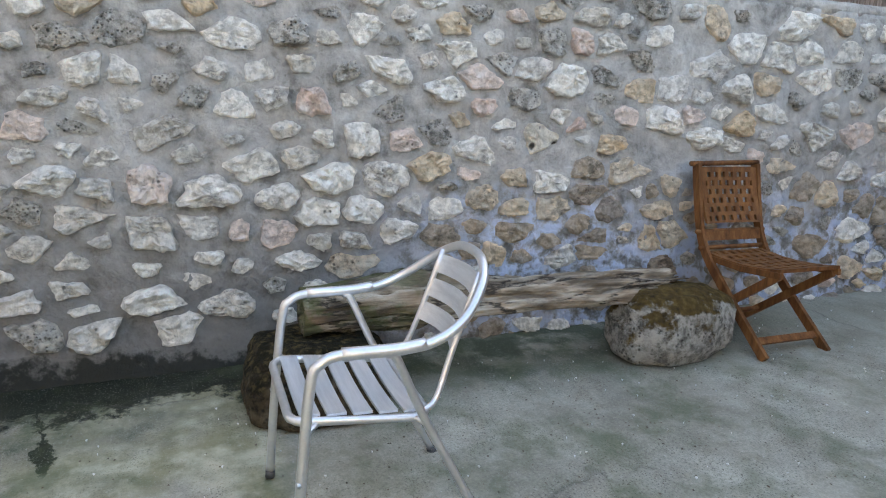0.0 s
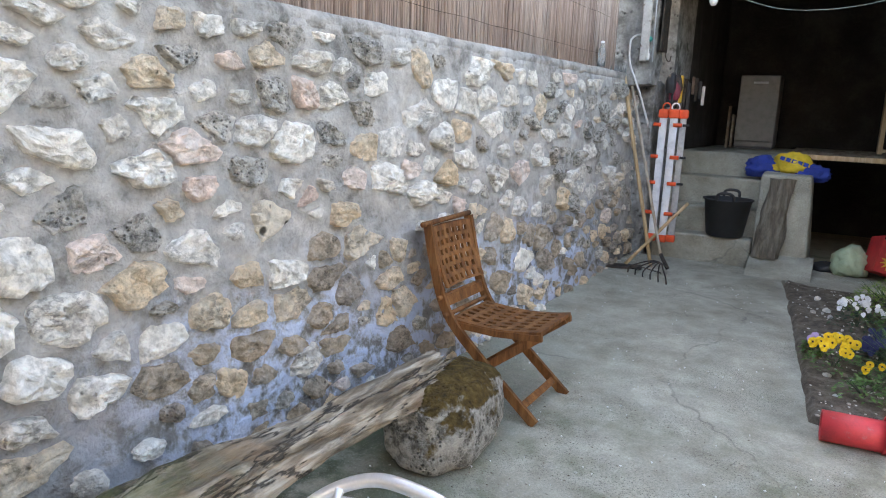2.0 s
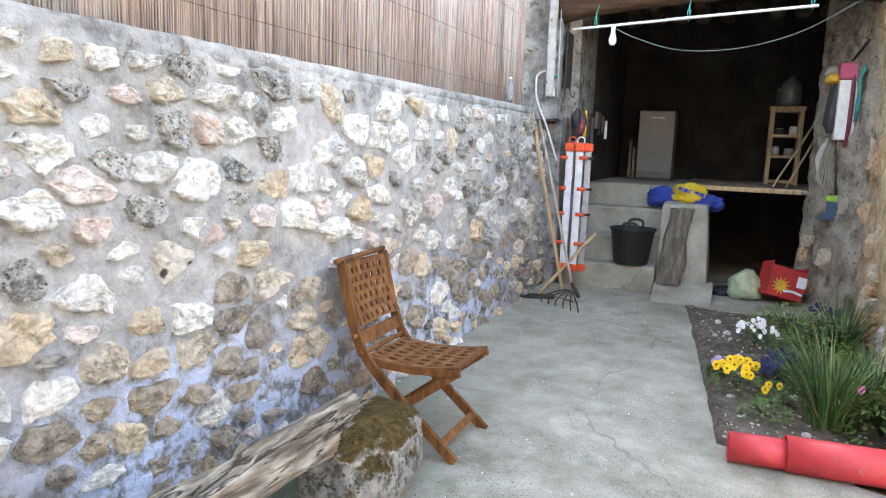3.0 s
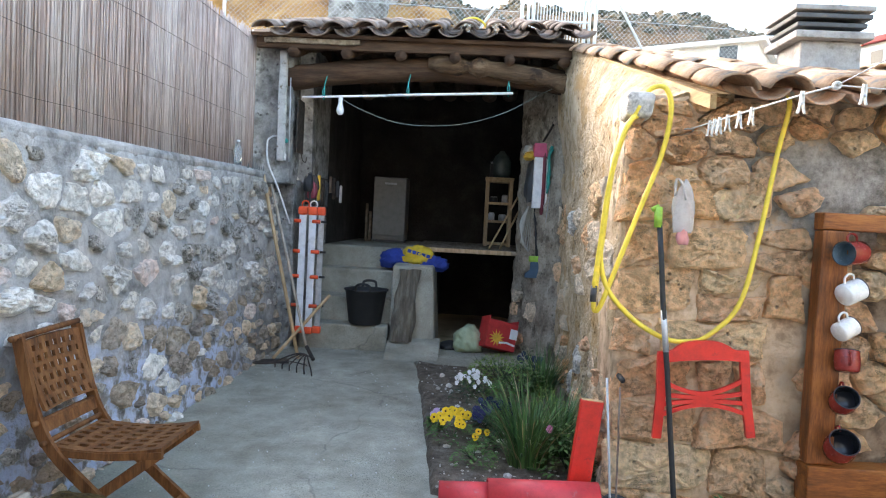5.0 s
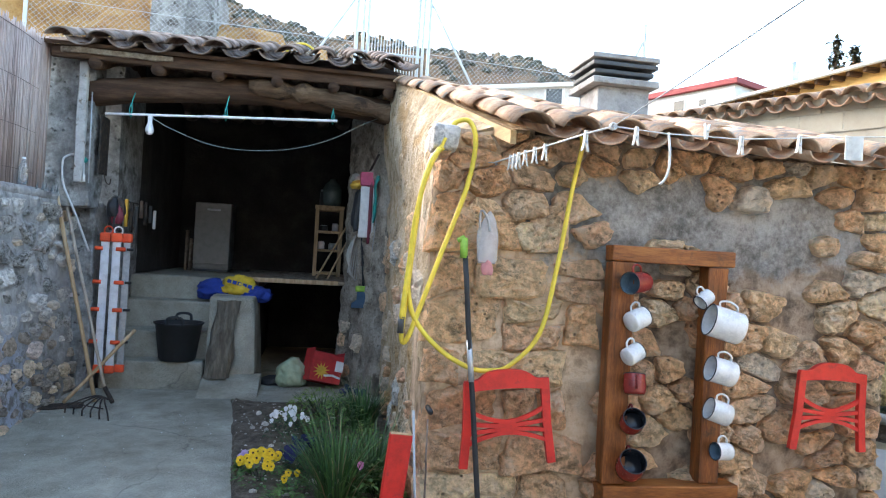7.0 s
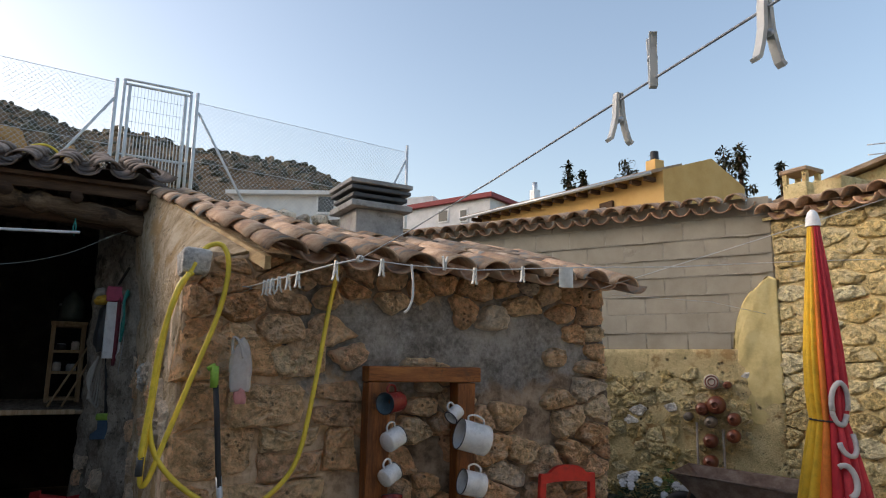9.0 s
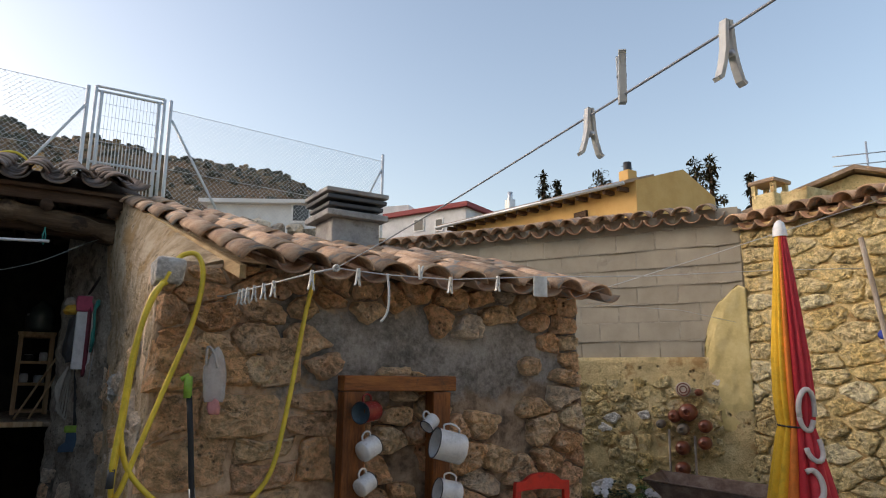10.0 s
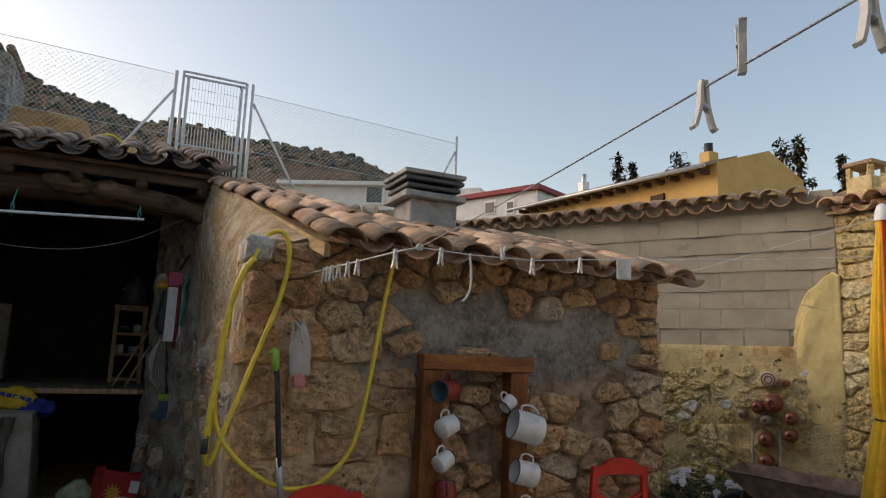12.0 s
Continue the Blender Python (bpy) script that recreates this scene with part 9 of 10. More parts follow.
def parasol():
    """A closed parasol: eight folds of yellow, orange and red cloth round a pole, tied with a cord."""
    px, py = 6.28, 1.95
    zg = land(px, py)
    ob = thing("parasol", "closed yellow, orange and red parasol tied with a cord", "parasol", at=pose(px, py, 0))
    tube("pole", [(0, 0, zg), (0, 0, 2.5)], 0.018, M["steel"], ob, 10)
    part("tip", mesh_of("tip", *lathe([(0.045, 2.47), (0.04, 2.52), (0.028, 2.56), (0.012, 2.575), (0, 2.576)], 14), material=M["white"]), None, ob)
    prof = [(0.75, 0.21), (0.9, 0.185), (1.1, 0.145), (1.24, 0.115), (1.3, 0.098), (1.36, 0.105), (1.5, 0.112), (1.7, 0.105), (1.95, 0.085), (2.2, 0.062), (2.4, 0.042), (2.47, 0.036)]
    cols = ["para_yellow"] * 4 + ["para_orange", "para_deep"] + ["para_red"] * 4 + ["para_orange"] * 2 + ["para_yellow"] * 2 + ["para_red"] * 2
    S = 6
    for g in range(16):
        verts, faces = [], []
        for z, r in prof:
            for s in range(S + 1):
                q = 2 * math.pi * (g + s / S) / 16 + 1.75
                fold = 1 + (0.2 * math.sin(math.pi * s / S) - 0.16) * min(1, r / 0.08) + 0.05 * noise.noise((g * 3.0 + s * 0.5, z * 3, 1))
                verts.append(Vector((r * fold * math.cos(q + (0.3 * (z - 1.3) if z < 1.3 else 0)), r * fold * math.sin(q + (0.3 * (z - 1.3) if z < 1.3 else 0)), z)))
        w = S + 1
        faces = [(k * w + s, k * w + s + 1, (k + 1) * w + s + 1, (k + 1) * w + s) for k in range(len(prof) - 1) for s in range(S)]
        part("panel", mesh_of("panel", verts, faces, material=M[cols[g]]), None, ob)
    ring = [(0.1 * math.cos(a), 0.1 * math.sin(a), 1.3 + 0.006 * math.sin(a)) for a in np.arange(0, 6.28, 0.25)]
    tube("cord", ring, 0.006, M["black"], ob, 6, True)
    # plain pale arcs printed on the red cloth
    toward = math.atan2(-0.464 - py, 2.281 - px)
    for zc, rr, a0, a1, off, sz in ((1.4, 0.1, -20, 200, 0.62, 1.2), (1.4, 0.1, 200, 330, 0.6, 1.2), (1.2, 0.09, -170, 20, 0.72, 1.0), (0.98, 0.07, -80, 120, 0.35, 1.2)):
        pts = []
        for a in np.linspace(a0, a1, 12):
            z = zc + rr * math.sin(radians(a)) * sz
            q = toward + off + rr * math.cos(radians(a)) * 4.5
            r = np.interp(z, [p[0] for p in prof], [p[1] for p in prof]) * 1.05 + 0.004
            pts.append(Vector((r * math.cos(q), r * math.sin(q), z)))
        part("printed_arc", mesh_of("printed_arc", *sweep(pts, 0.017, 6, flat=0.9), material=M["print_white"]), None, ob, "pale printed arc")


parasol()
ob = thing("wooden_stick", "pale stick leaning on the yellow stone wall", "stick")
pole(ob, "shaft", (7.88, 2.25, 2.7), (7.8, 2.02, 1.3), 0.022, M["wood_stain"])
ob = thing("wall_ornament", "small blue ornament fixed on the yellow wall", "ornament")
soft("ornament", (7.92, 2.14, 1.93), (0.05, 0.07, 0.05), M["blue"], ob, 1.0)

ob = thing("plastic_bottle", "clear crumpled plastic bottle standing on the coping", "bottle", at=pose(0.03, 5.1, 1.815))
part("body", mesh_of("body", *lathe([(0, 0), (0.032, 0), (0.034, 0.1), (0.033, 0.13), (0.016, 0.17), (0.013, 0.19)], 14), material=M["clear"]), None, ob)
part("cap", mesh_of("cap", *lathe([(0.015, 0.188), (0.015, 0.205), (0, 0.206)], 10), material=M["white"]), None, ob)
ob = thing("glass_shards", "broken glass set upright in the coping", "glass", kind="stuff")
bits = []
for k in range(7):
    x, y = 0.06 + 0.02 * (k % 3), 5.25 + 0.06 * k
    bits.append(([Vector((x, y, 1.8)), Vector((x, y + 0.05, 1.8)), Vector((x + 0.006, y + 0.03, 1.86 + 0.02 * (k % 2))), Vector((x + 0.008, y + 0.02, 1.8))], [(0, 1, 2), (1, 3, 2), (3, 0, 2), (0, 3, 1)]))
part("shards", mesh_of("shards", *joined(bits), False, M["clear"]), None, ob)


M["leaf_scrub"] = leaf_mat("dark_scrub_leaf", (0.022, 0.022, 0.008), (0.045, 0.042, 0.016))
M["rock_far"] = surface("pale_hill_rock", [(0, (0.15, 0.107, 0.064)), (0.5, (0.22, 0.163, 0.1)), (1, (0.3, 0.233, 0.152))], 1.2, 0.95, bump=0.6, dist=0.2, fine=6)
M["fence_steel"] = surface("galvanised_fence_steel", [(0, (0.488, 0.518, 0.544)), (0.5, (0.566, 0.595, 0.622)), (1, (0.643, 0.674, 0.7))], 12, 0.5, metal=0.2, bump=0.05, dist=0.001)
M["gate_pale"] = plain("pale_gate_slat", (0.55, 0.52, 0.48), 0.6)
M["pane_far"] = plain("dark_window_pane", (0.05, 0.055, 0.06), 0.1)
M["roof_red"] = plain("dark_red_roof_trim", (0.3, 0.05, 0.05), 0.7)
M["tile_far"] = surface("far_clay_tiles", [(0, (0.26, 0.17, 0.11)), (0.5, (0.36, 0.25, 0.17)), (1, (0.44, 0.34, 0.25))], 2.5, 0.9, bump=0.8, dist=0.06, fine=9)


# ---------- beyond the yard ----------
def hill_mat():
    m, n, l = nodes_of("dry_rocky_hillside")
    p = n["Principled BSDF"]
    v = coords(n, l, False)
    big, mid, small = noise_of(n, l, v, 0.06, 8, 0.65), noise_of(n, l, v, 0.35, 8, 0.7), noise_of(n, l, v, 1.6, 6, 0.7)
    col = ramp_of(n, l, step_of(n, l, mid, 0.32, 0.68), [(0, (0.055, 0.032, 0.013)), (0.45, (0.135, 0.076, 0.029)), (0.8, (0.21, 0.126, 0.056)), (1, (0.28, 0.185, 0.095))])
    col = mix_of(n, l, math_of(n, l, "MULTIPLY", step_of(n, l, big, 0.5, 0.6), 0.5), col, (0.24, 0.115, 0.04))
    col = mix_of(n, l, step_of(n, l, small, 0.5, 0.6), col, (0.036, 0.033, 0.013))
    l.new(col, p.inputs["Base Color"])
    l.new(bump_of(n, l, math_of(n, l, "ADD", mid, small), 0.8, 1.0), p.inputs["Normal"])
    p.inputs["Roughness"].default_value = 0.95
    return m


M["hill"] = hill_mat()
EYE_AT = Vector((2.28, -0.46, 1.57))
SKYLINE = [(-110, 9), (-60, 14), (-25, 19.5), (-9, 19.0), (-5.3, 18.3), (-3.3, 18.0), (-1.2, 17.2), (0.5, 17.0), (2.5, 17.7), (8.7, 17.1), (13.9, 17.0), (16.9, 16.6), (19.9, 15.4), (24, 14.2), (28, 12.2), (34, 10.5), (46, 8.5), (80, 6)]


def hill_point(az, r):
    """A point on the hillside: az in degrees right of +y, r metres away."""
    top = np.interp(az, [s[0] for s in SKYLINE], [s[1] for s in SKYLINE])
    crest = 92.0
    t = max(0.0, min(1.0, (r - 20) / (crest - 20)))
    h0, h1 = 2.2, crest * math.tan(radians(top))
    x, y = EYE_AT.x + r * math.sin(radians(az)), EYE_AT.y + r * math.cos(radians(az))
    rough = 2.6 * noise.noise((x * 0.06, y * 0.06, 3)) + 1.3 * noise.noise((x * 0.17, y * 0.17, 8)) + 0.7 * abs(noise.noise((x * 0.45, y * 0.45, 2)))
    z = h0 + (h1 - h0) * (t ** 1.25) + rough * min(1.0, t * 2.5) * (0.35 if r > crest - 12 else 1.0)
    if r > crest:
        z -= (r - crest) * 0.9
    return Vector((x, y, EYE_AT.z + z))


azs, rs = np.arange(-112, 82, 1.0), [20, 24, 28, 33, 38, 44, 50, 56, 62, 68, 74, 79, 84, 88, 91, 93, 97, 110]
verts = [hill_point(a, r) for a in azs for r in rs]
w = len(rs)
faces = [(i * w + j, i * w + j + 1, (i + 1) * w + j + 1, (i + 1) * w + j) for i in range(len(azs) - 1) for j in range(w - 1)]
tagged(new("backdrop_hill", mesh_of("backdrop_hill", verts, faces, material=M["hill"])), "dry brown rocky hillside dotted with scrub", "hill", kind="structure")
rng = np.random.default_rng(91)
bits, rocks = [], []
for _ in range(1900):
    p = hill_point(rng.uniform(-40, 40), 92 - 60 * rng.random() ** 1.5)
    r = rng.uniform(0.2, 0.75)
    s = rng.uniform(0.6, 1.4, 3)
    (rocks if rng.random() < 0.25 else bits).append(([p + Vector((v.x * r * s[0], v.y * r * s[1], v.z * r * 0.75 * s[2])) + 0.35 * r * noise.noise_vector(v * 2 + p) for v in iv], ifc))
tagged(new("hillside_scrub", mesh_of("hillside_scrub", *joined(bits), material=M["leaf_scrub"])), "low dark green scrub dotted over the hillside", "scrub", kind="stuff")
tagged(new("hillside_rocks", mesh_of("hillside_rocks", *joined(rocks), False, material=M["rock_far"])), "pale brown rocks scattered on the hillside", "rocks", kind="stuff")


def bank():
    """An ochre earth bank with embedded stones, left of the gate on the terrace."""
    verts, faces = [], []
    nu, nv = 110, 34
    for i in range(nu + 1):
        x = -7.0 + 9.4 * i / nu
        top = 5.33 + 0.4 * max(0.0, min(1.0, (-0.3 - x) / 0.6)) + 0.08 * noise.noise((x * 1.3, 2, 0)) - 0.6 * max(0.0, min(1.0, (x - 1.35) / 0.25)) + 0.6 * max(0.0, 1 - abs(x - 2.1) / 0.2) - 1.4 * max(0.0, (x - 2.25) / 0.15)
        for j in range(nv + 1):
            t = j / nv
            z = 3.5 + (top - 3.5) * t
            d = 0.22 * noise.noise((x * 0.9, z * 1.3, 1)) + 0.1 * noise.noise((x * 3, z * 4, 5)) + 0.05 * abs(noise.noise((x * 8, z * 9, 2)))
            verts.append((x, 11.2 + 0.9 * t * t - d, z + 0.1 * noise.noise((x * 2.3, 0, t))))
    w = nv + 1
    faces = [(i * w + j, (i + 1) * w + j, (i + 1) * w + j + 1, i * w + j + 1) for i in range(nu) for j in range(nv)]
    k = len(verts)
    for i in range(nu + 1):
        x, y, z = verts[i * w + nv]
        verts += [(x, 16.0, z - 0.4), (x, 16.0, 3.5)]
    for i in range(nu):
        faces += [(i * w + nv, (i + 1) * w + nv, k + 2 * i + 2, k + 2 * i), (k + 2 * i, k + 2 * i + 2, k + 2 * i + 3, k + 2 * i + 1)]
    tagged(new("ground_bank", mesh_of("ground_bank", verts, faces, material=M["bank"])), "ochre earth bank with stones behind the shed", "bank", kind="structure")
    rng = np.random.default_rng(8)
    bits = []
    for _ in range(420):
        x, z = rng.uniform(-6.0, 1.8), rng.uniform(3.9, 5.0)
        top = 5.0
        if rng.random() < 0.85:
            continue
        t = (z - 3.5) / (top - 3.5)
        r, s = rng.uniform(0.03, 0.13), rng.uniform(0.7, 1.3, 3)
        c = Vector((x, 11.2 + 0.9 * t * t - 0.22 * noise.noise((x * 0.9, z * 1.3, 1)) - 0.05, z))
        bits.append(([c + Vector((v.x * r * s[0], v.y * r * s[1], v.z * r * 0.7 * s[2])) + 0.4 * r * noise.noise_vector(v * 2 + c * 3) for v in iv], ifc))
    tagged(new("bank_stones", mesh_of("bank_stones", *joined(bits), False, material=M["stone_yellow"])), "pale stones set in the earth bank", "stones", kind="stuff")
    hut = thing("terrace_hut", "small grey rendered hut with a clay tile edge", "hut", kind="structure")
    bm = bmesh.new()
    box(bm, (-0.6, 11.3, 3.4), (0.3, 13.0, 5.95), 0.01)
    part("wall", bm, M["cement_old"], hut)
    for k in range(6):
        tube("tile", [(-0.56 + 0.17 * k, 11.22, 5.98), (-0.56 + 0.17 * k, 12.6, 6.06)], 0.07, M["tile_old"], hut, 8)
    slab("wall_terrace_pier", (-0.55, 10.75, 3.4), (-0.1, 11.15, 5.9), M["cement_old"], "rough grey cement pier on the terrace", "wall", 0.02, 0.03, cuts=6)


M["bank"] = surface("ochre_earth", [(0, (0.26, 0.12, 0.035)), (0.45, (0.48, 0.245, 0.07)), (1, (0.56, 0.34, 0.13))], 2.2, 0.96, bump=1.0, dist=0.08, fine=22, stain=((0.3, 0.26, 0.2), 2.6, 0.58, 0.7))
bank()


def wire_fence():
    ob = thing("chain_link_fence", "galvanised chain-link fence with a steel gate on the terrace", "fence")
    st = M["fence_steel"]
    for x, y, z in ((-1.9, 9.7, 5.7), (2.62, 10.1, 5.72), (3.79, 10.3, 5.82), (7.76, 10.77, 5.8)):
        tube("post", [(x, y, 3.4), (x, y, z)], 0.028, st, ob, 8)
    for a, b in (((2.6, 10.08, 5.4), (1.75, 9.98, 4.0)), ((3.82, 10.3, 5.5), (4.85, 10.42, 3.8)), ((7.74, 10.77, 5.5), (7.0, 10.68, 4.0))):
        tube("brace", [a, b], 0.02, st, ob, 8)
    for (x0, y0, x1, y1) in ((-1.9, 9.7, 2.62, 10.1), (3.79, 10.3, 7.76, 10.77)):
        d = Vector((x1 - x0, y1 - y0, 0))
        ln = d.length
        d = d / ln
        bits, g, zb, zt = [], 0.075, 3.75, 5.66
        k = -(zt - zb)
        while k < ln:
            for s in (1, -1):
                u0, u1 = (k, k + zt - zb) if s > 0 else (k + zt - zb, k)
                za, zc = zb, zt
                pts = [(u0, za), (u1, zc)]
                # cut at both ends of the bay
                (ua, a), (ub, b) = pts
                lo, hi = 0.0, ln
                out = []
                for t in (0.0, 1.0):
                    u, z = ua + (ub - ua) * t, a + (b - a) * t
                    out.append([u, z])
                if out[0][0] == out[1][0]:
                    continue
                for q in (0, 1):
                    u, z = out[q]
                    c = min(max(u, lo), hi)
                    if c != u:
                        o = out[1 - q]
                        z = z + (o[1] - z) * (c - u) / (o[0] - u)
                        out[q] = [c, z]
                if abs(out[0][0] - out[1][0]) > 0.02 and all(zb - 0.01 <= z <= zt + 0.01 for _, z in out):
                    bits.append(sweep([Vector((x0, y0, 0)) + d * out[0][0] + Vector((0, 0, out[0][1])), Vector((x0, y0, 0)) + d * out[1][0] + Vector((0, 0, out[1][1]))], 0.0021, 3))
            k += g
        tagged(part("wire_mesh", mesh_of("wire_mesh", *joined(bits), False, st), None, ob), kind="stuff")
        for z in (zt, 4.7):
            tube("tension_wire", [Vector((x0, y0, z)), Vector((x1, y1, z))], 0.004, st, ob, 4)
    gate = thing("metal_gate", "galvanised steel wire gate in the terrace fence", "gate")
    x0, x1, y, zt, zb = 2.73, 3.69, 10.26, 5.8, 3.8
    for x in (x0, x1, x0 + 0.075, x1 - 0.075):
        tube("stile", [(x, y, zb), (x, y, zt - (0 if x in (x0, x1) else 0.06))], 0.024, st, gate, 8)
    for z in (zt, zt - 0.07, 4.62, zb + 0.05):
        tube("rail", [(x0, y, z), (x1, y, z)], 0.02, st, gate, 8)
    for k in range(17):
        x = x0 + 0.1 + k * 0.0475
        tube("bar", [(x, y, zb + 0.06), (x, y, zt - 0.08)], 0.0035, st, gate, 4)
        tube("slat", [(x, y - 0.012, zb + 0.06), (x, y - 0.012, 4.9)], 0.011, M["gate_pale"], gate, 4)
    for z in (4.95, 5.15, 5.35, 5.55):
        tube("cross_wire", [(x0 + 0.07, y, z), (x1 - 0.07, y, z)], 0.003, st, gate, 4)
    return ob


wire_fence()
ob = thing("garden_hose", "end of a yellow hose looped over the shed ridge", "hose")
tube("loop", smooth_line([(1.72, 7.72, 3.76), (1.8, 7.7, 3.84), (1.92, 7.7, 3.87), (2.02, 7.72, 3.83), (2.08, 7.74, 3.76)], 6), 0.014, M["yellow"], ob, 8)

# dry stones on the terrace edge behind the outhouse
ob = thing("dry_stone_wall", "low dry stone wall along the terrace edge", "wall", kind="structure")
rng = np.random.default_rng(93)
for row in range(3):
    x = 3.3 + 0.1 * row
    while x < 7.2:
        r = rng.uniform(0.09, 0.2)
        s = rng.uniform(0.7, 1.2, 3)
        c = Vector((x + r * 0.6, 8.75 + rng.uniform(-0.06, 0.06), 3.36 + row * 0.17 + rng.uniform(-0.03, 0.03) - 0.05 * (x - 3.3)))
        part("stone", mesh_of("stone", [c + Vector((v.x * r * s[0], v.y * r * s[1], v.z * r * 0.62 * s[2])) + 0.3 * r * noise.noise_vector(v * 1.7 + c * 3) for v in iv], ifc, False, M["stone_brown" if rng.random() < 0.5 else "stone_tan"]), None, ob)
        x += r * 1.45
slab("wall_terrace", (3.0, 8.85, 0.0), (7.6, 9.1, 3.5), M["mortar_warm"], "earth retaining wall of the terrace", "wall")


def far_box(name, label, lo, hi, z0, z1, depth, material, roof=None, lid=0.25):
    """A far building: its front runs from lo to hi (x, y), openings are added by the caller."""
    a, b = Vector((*lo, 0)), Vector((*hi, 0))
    d = (b - a).normalized()
    n = Vector((-d.y, d.x, 0))
    ob = thing(name, label, "house", kind="structure")
    bm = bmesh.new()
    box(bm, (0, 0, z0), ((b - a).length, depth, z1), 0.0)
    m = Matrix((d, n, Vector((0, 0, 1)))).transposed().to_4x4()
    m.translation = a
    for v in bm.verts:
        v.co = m @ v.co
    part("wall", bm, material, ob)
    if roof:
        bm = bmesh.new()
        box(bm, (-0.25, -0.25, z1 + 0.004), ((b - a).length + 0.25, depth + 0.25, z1 + lid), 0.02)
        for v in bm.verts:
            v.co = m @ v.co
        part("roof", bm, roof, ob)
    return ob, m


def window_on(ob, m, x, z, w, h):
    bm = bmesh.new()
    box(bm, (x, -0.06, z), (x + w, 0.02, z + h), 0.0)
    for v in bm.verts:
        v.co = m @ v.co
    win = part("window", bm, M["white"], ob)
    bm = bmesh.new()
    box(bm, (x + 0.08, -0.075, z + 0.08), (x + w - 0.08, -0.062, z + h - 0.08), 0.0)
    for v in bm.verts:
        v.co = m @ v.co
    part("pane", bm, M["pane_far"], win)


def polar(az, r):
    return (EYE_AT.x + r * math.sin(radians(az)), EYE_AT.y + r * math.cos(radians(az)))


def tall(el, r):
    return EYE_AT.z + r * math.tan(radians(el))


# white buildings
ob, m = far_box("white_building", "low white building on the hillside", polar(11.5, 24), polar(21.2, 23), 3.0, tall(13.9, 23.5), 5, M["white_wall"], M["white_wall"], 0.15)
window_on(ob, m, 2.9, tall(12.4, 23.5), 0.7, 0.7)
ob, m = far_box("white_house", "white house with red roof trim", polar(25.6, 42), polar(33.4, 38), 2.0, tall(13.7, 40), 6, M["white_wall"], M["roof_red"], 0.3)
window_on(ob, m, 3.0, tall(12.2, 40), 0.8, 0.8)
window_on(ob, m, 4.6, tall(12.0, 40), 0.6, 0.8)
ob, m = far_box("white_house", "taller pale block behind the white house", polar(25.4, 46), polar(28.4, 45), 2.0, tall(14.5, 45), 4, M["white_wall"])
# ochre house: long eaved side, then the gable end
ob, m = far_box("ochre_house", "long ochre house with dark eaves and a chimney", (15.75, 20.9), (17.1, 12.9), 0.0, 7.1, 4.4, M["ochre_wall"])
bm = bmesh.new()
prof = [(17.1, 7.36), (19.25, 8.06), (20.75, 7.36), (20.9, 0.0), (17.1, 0.0)]
a = [bm.verts.new((x, 12.86, z)) for x, z in prof]
b = [bm.verts.new((x - 1.3, 20.9, z)) for x, z in prof]
bm.faces.new(a)
bm.faces.new(list(reversed(b)))
for k in range(len(prof)):
    bm.faces.new((a[k], b[k], b[(k + 1) % len(prof)], a[(k + 1) % len(prof)]))
bmesh.ops.recalc_face_normals(bm, faces=bm.faces)
part("gable_end", bm, M["ochre_wall"], ob)
verts, faces = [], []
for (x, y, z) in ((15.25, 21.2, 7.2), (16.68, 12.9, 7.2), (17.95, 12.9, 7.6), (16.5, 21.2, 7.55)):
    verts += [(x, y, z), (x, y, z + 0.1)]
faces = [(0, 2, 4, 6), (7, 5, 3, 1), (0, 1, 3, 2), (2, 3, 5, 4), (4, 5, 7, 6), (6, 7, 1, 0)]
part("roof", mesh_of("roof", verts, faces, False, M["tile_far"]), None, ob)
part("gutter", mesh_of("gutter", *sweep([(15.2, 21.2, 7.2), (16.63, 12.9, 7.2)], 0.06, 8), material=M["steel"]), None, ob)
for k in range(16):
    y = 13.1 + k * 0.5
    x = 17.1 - (y - 12.9) * 0.169
    bm = bmesh.new()
    box(bm, (x - 0.4, y, 7.04), (x + 0.02, y + 0.12, 7.17), 0.0)
    part("rafter_end", bm, M["wood_beam"], ob)
for (x, y, z0, z1, r, mt) in ((17.25, 13.3, 7.2, 7.76, 0.19, "ochre_wall"), (16.5, 18.2, 7.4, 7.85, 0.14, "steel")):
    bm = bmesh.new()
    box(bm, (x - r, y - r, z0), (x + r, y + r, z1), 0.02)
    ch = part("chimney", bm, M[mt], ob)
    part("chimney_pot", mesh_of("chimney_pot", *lathe([(r * 0.65, z1), (r * 0.65, z1 + 0.28), (0, z1 + 0.29)], 12, pose(x, y, 0)), material=M["black"] if mt == "ochre_wall" else M["steel"]), None, ch)
bm = bmesh.new()
box(bm, (16.72, 14.6, 6.3), (16.85, 15.8, 6.75), 0.0)
part("window", bm, M["wood_beam"], ob)

# yellow gable house and the little tiled chimney on the right
ob = thing("stone_house", "yellow rubble gable with clay tiles behind the wall", "house", kind="structure")
bm = bmesh.new()
prof = [(-3.2, 0.0), (-3.2, 4.2), (0.0, 5.25), (3.0, 4.3), (3.0, 0.0)]
c, s = math.cos(radians(-64)), math.sin(radians(-64))
gx, gy = polar(64.1, 13.8)
a = [bm.verts.new((gx + u * c, gy + u * s, z)) for u, z in prof]
b = [bm.verts.new((gx + u * c + 3 * -s, gy + u * s + 3 * c, z)) for u, z in prof]
bm.faces.new(a)
bm.faces.new(list(reversed(b)))
for k in range(5):
    bm.faces.new((a[k], b[k], b[(k + 1) % 5], a[(k + 1) % 5]))
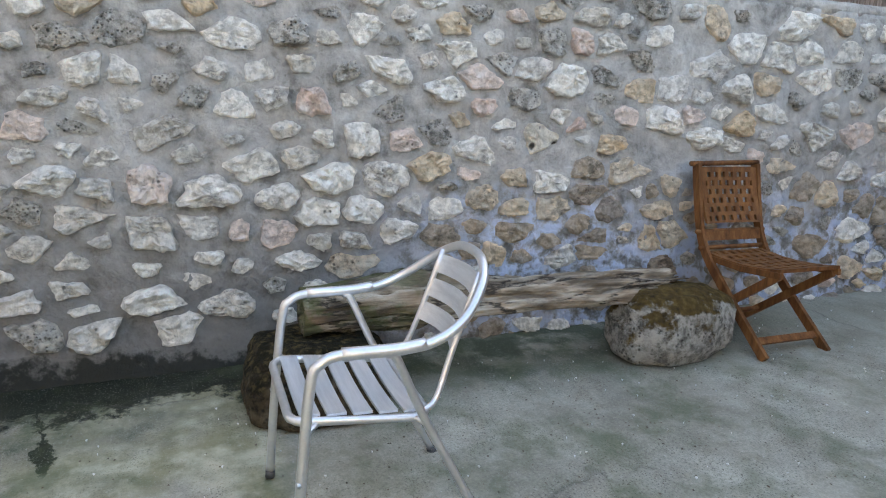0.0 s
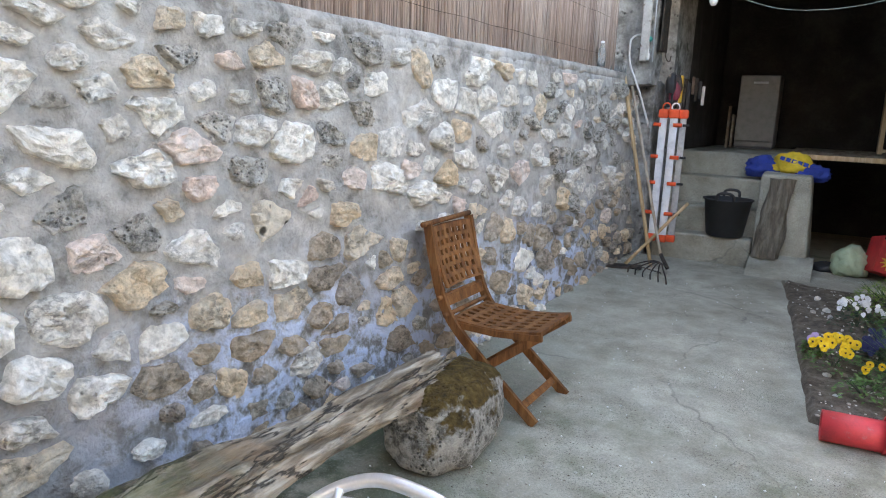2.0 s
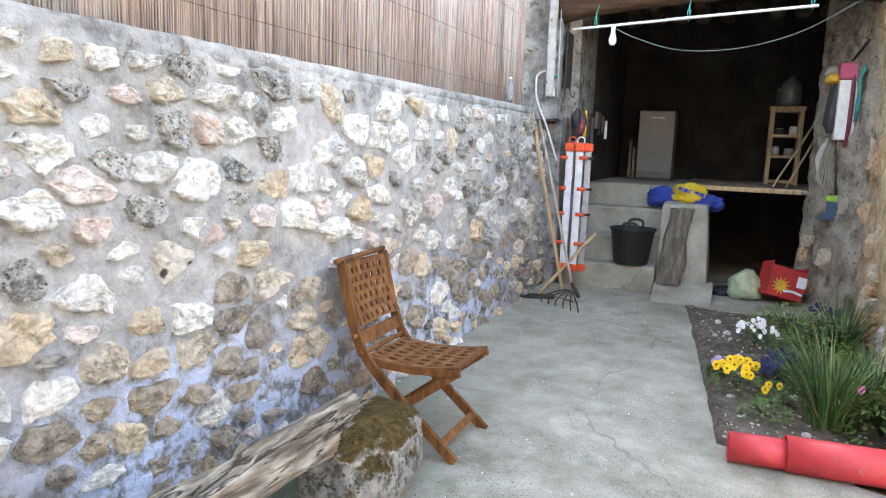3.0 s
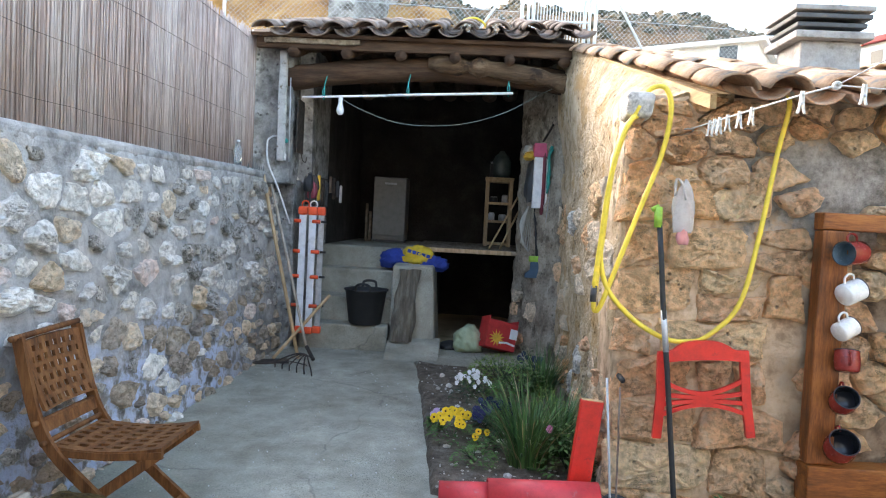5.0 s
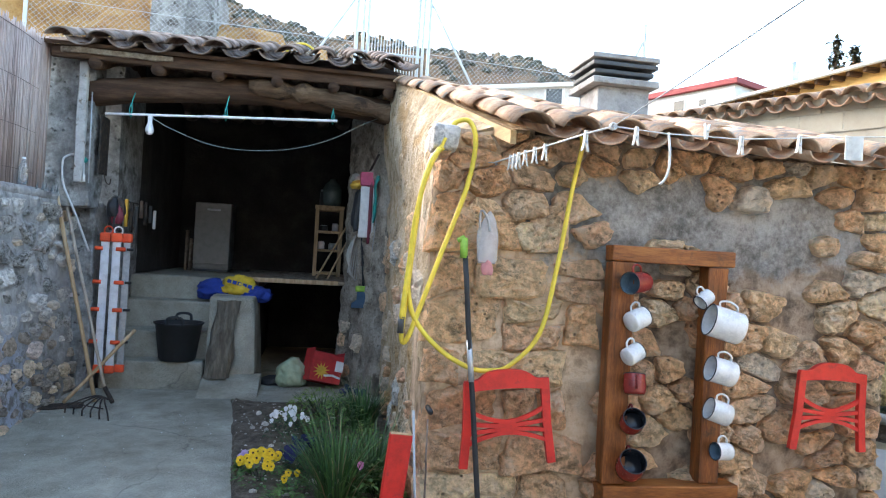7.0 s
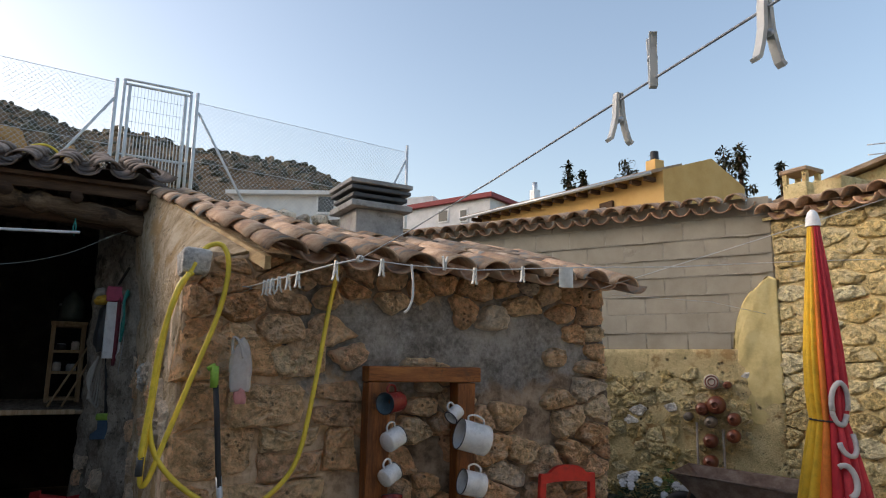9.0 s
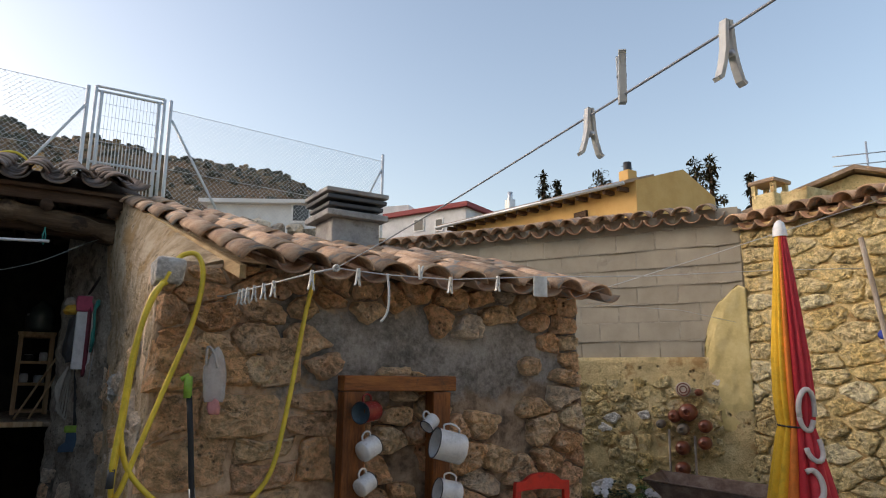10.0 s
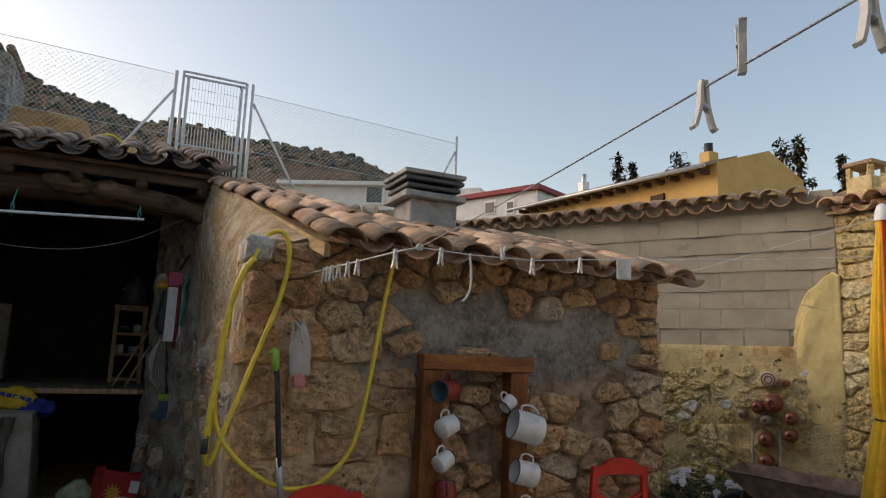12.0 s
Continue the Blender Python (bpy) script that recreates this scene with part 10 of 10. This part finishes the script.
bmesh.ops.recalc_face_normals(bm, faces=bm.faces)
part("gable", bm, M["mortar_yellow"], ob)
for side, (u0, z0, u1, z1) in enumerate(((-3.5, 4.15, 0.0, 5.3), (0.0, 5.3, 3.2, 4.28))):
    verts, faces = [], []
    for u, z in ((u0, z0), (u1, z1)):
        for w in (-0.2, 3.1):
            verts += [(gx + u * c - w * s, gy + u * s + w * c, z), (gx + u * c - w * s, gy + u * s + w * c, z + 0.08)]
    faces = [(0, 2, 6, 4), (1, 5, 7, 3), (0, 1, 3, 2), (4, 6, 7, 5), (0, 4, 5, 1), (2, 3, 7, 6)]
    part("roof_slope", mesh_of("roof_slope", verts, faces, False, M["tile_far"]), None, ob)
ob = thing("roof_chimney", "small yellow chimney under a tiled hat", "chimney", kind="structure")
cx, cy = polar(58.3, 11.5)
bm = bmesh.new()
box(bm, (cx - 0.2, cy - 0.2, 2.8), (cx + 0.2, cy + 0.2, 4.45), 0.02, rough=0.02, cuts=2)
part("stack", bm, M["mortar_yellow"], ob)
for dx in (-0.16, 0.16):
    for dy in (-0.16, 0.16):
        bm = bmesh.new()
        box(bm, (cx + dx - 0.035, cy + dy - 0.035, 4.45), (cx + dx + 0.035, cy + dy + 0.035, 4.61), 0.005)
        part("pillar", bm, M["mortar_yellow"], ob)
bm = bmesh.new()
box(bm, (cx - 0.23, cy - 0.23, 4.61), (cx + 0.23, cy + 0.23, 4.68), 0.02)
part("hat", bm, M["tile_far"], ob)
slab("wall_far_rubble", (9.6, 3.6, 0.0), (13.5, 3.9, 3.75), M["mortar_yellow"], "yellow rubble wall of the neighbouring plot", "wall", 0.02, 0.05, cuts=7)
ob = thing("antenna", "thin roof aerial with cross bars", "antenna")
ax, ay = polar(65.0, 15.0)
tube("mast", [(ax, ay, 4.5), (ax, ay, 6.2)], 0.02, M["steel"], ob, 5)
for z in (5.7, 5.9):
    tube("cross_bar", [(ax - 0.5, ay + 0.4, z), (ax + 0.4, ay - 0.3, z + 0.1)], 0.012, M["steel"], ob, 4)


def tree(label, az, r, el, width, conifer, seed):
    """A tapered trunk with limbs and a crown of many small leaf clumps."""
    r2 = np.random.default_rng(seed)
    x, y = polar(az, r)
    top = tall(el, r)
    z0 = 1.0
    ob = thing("tree", label, "tree", "trees behind the houses")
    tube("trunk", [(x + 0.1 * noise.noise((k, seed, 0)), y, z0 + (top - 0.4 - z0) * k / 8) for k in range(9)], [0.28 * (1 - k / 9.5) + 0.03 for k in range(9)], M["wood_beam"], ob, 8)
    limbs, bits = [], []
    low = z0 + (top - z0) * 0.35
    n = 26
    for k in range(n):
        t = k / (n - 1)
        z = low + (top - low) * t
        a = k * 2.4 + r2.uniform(-0.4, 0.4)
        reach = width * ((1 - t) ** 0.8 + 0.08 if conifer else math.sqrt(max(0.05, 1 - (2 * t - 0.9) ** 2))) * r2.uniform(0.6, 1.1)
        tip = Vector((x + reach * math.cos(a), y + reach * math.sin(a), z + (0.1 if conifer else 0.5) * reach))
        limbs.append(sweep([(x, y, z - 0.1), tip], [0.05, 0.015], 4))
        for _ in range(44):
            q = r2.random() ** 0.6
            c = Vector((x, y, z)).lerp(tip, q) + Vector(r2.normal(0, 0.16 + 0.12 * (not conifer), 3)) * width * 0.5
            bits.append(leaf(c, Vector(r2.uniform(-1, 1, 3)), r2.uniform(0.16, 0.34), r2.uniform(0.08, 0.16), 0.2))
    part("limbs", mesh_of("limbs", *joined(limbs), material=M["wood_beam"]), None, ob)
    part("crown", mesh_of("crown", *joined(bits), material=M["leaf_scrub"]), None, ob)


tree("dark conifer standing behind the ochre house", 40.2, 36, 16.9, 1.0, True, 1)
tree("slim dark conifer beside the first one", 41.4, 37, 16.2, 0.9, True, 2)
tree("round dark green tree behind the ochre roof", 45.2, 38, 16.6, 1.3, False, 3)
tree("tall conifer behind the ochre gable", 54.0, 34, 17.3, 1.1, True, 4)
tree("round green tree beside the tall conifer", 52.8, 36, 16.9, 1.2, False, 5)
tree("small conifer between the houses", 56.9, 36, 15.7, 0.7, True, 6)
tree("round tree top beside the chimney", 47.4, 38, 16.9, 0.8, False, 7)
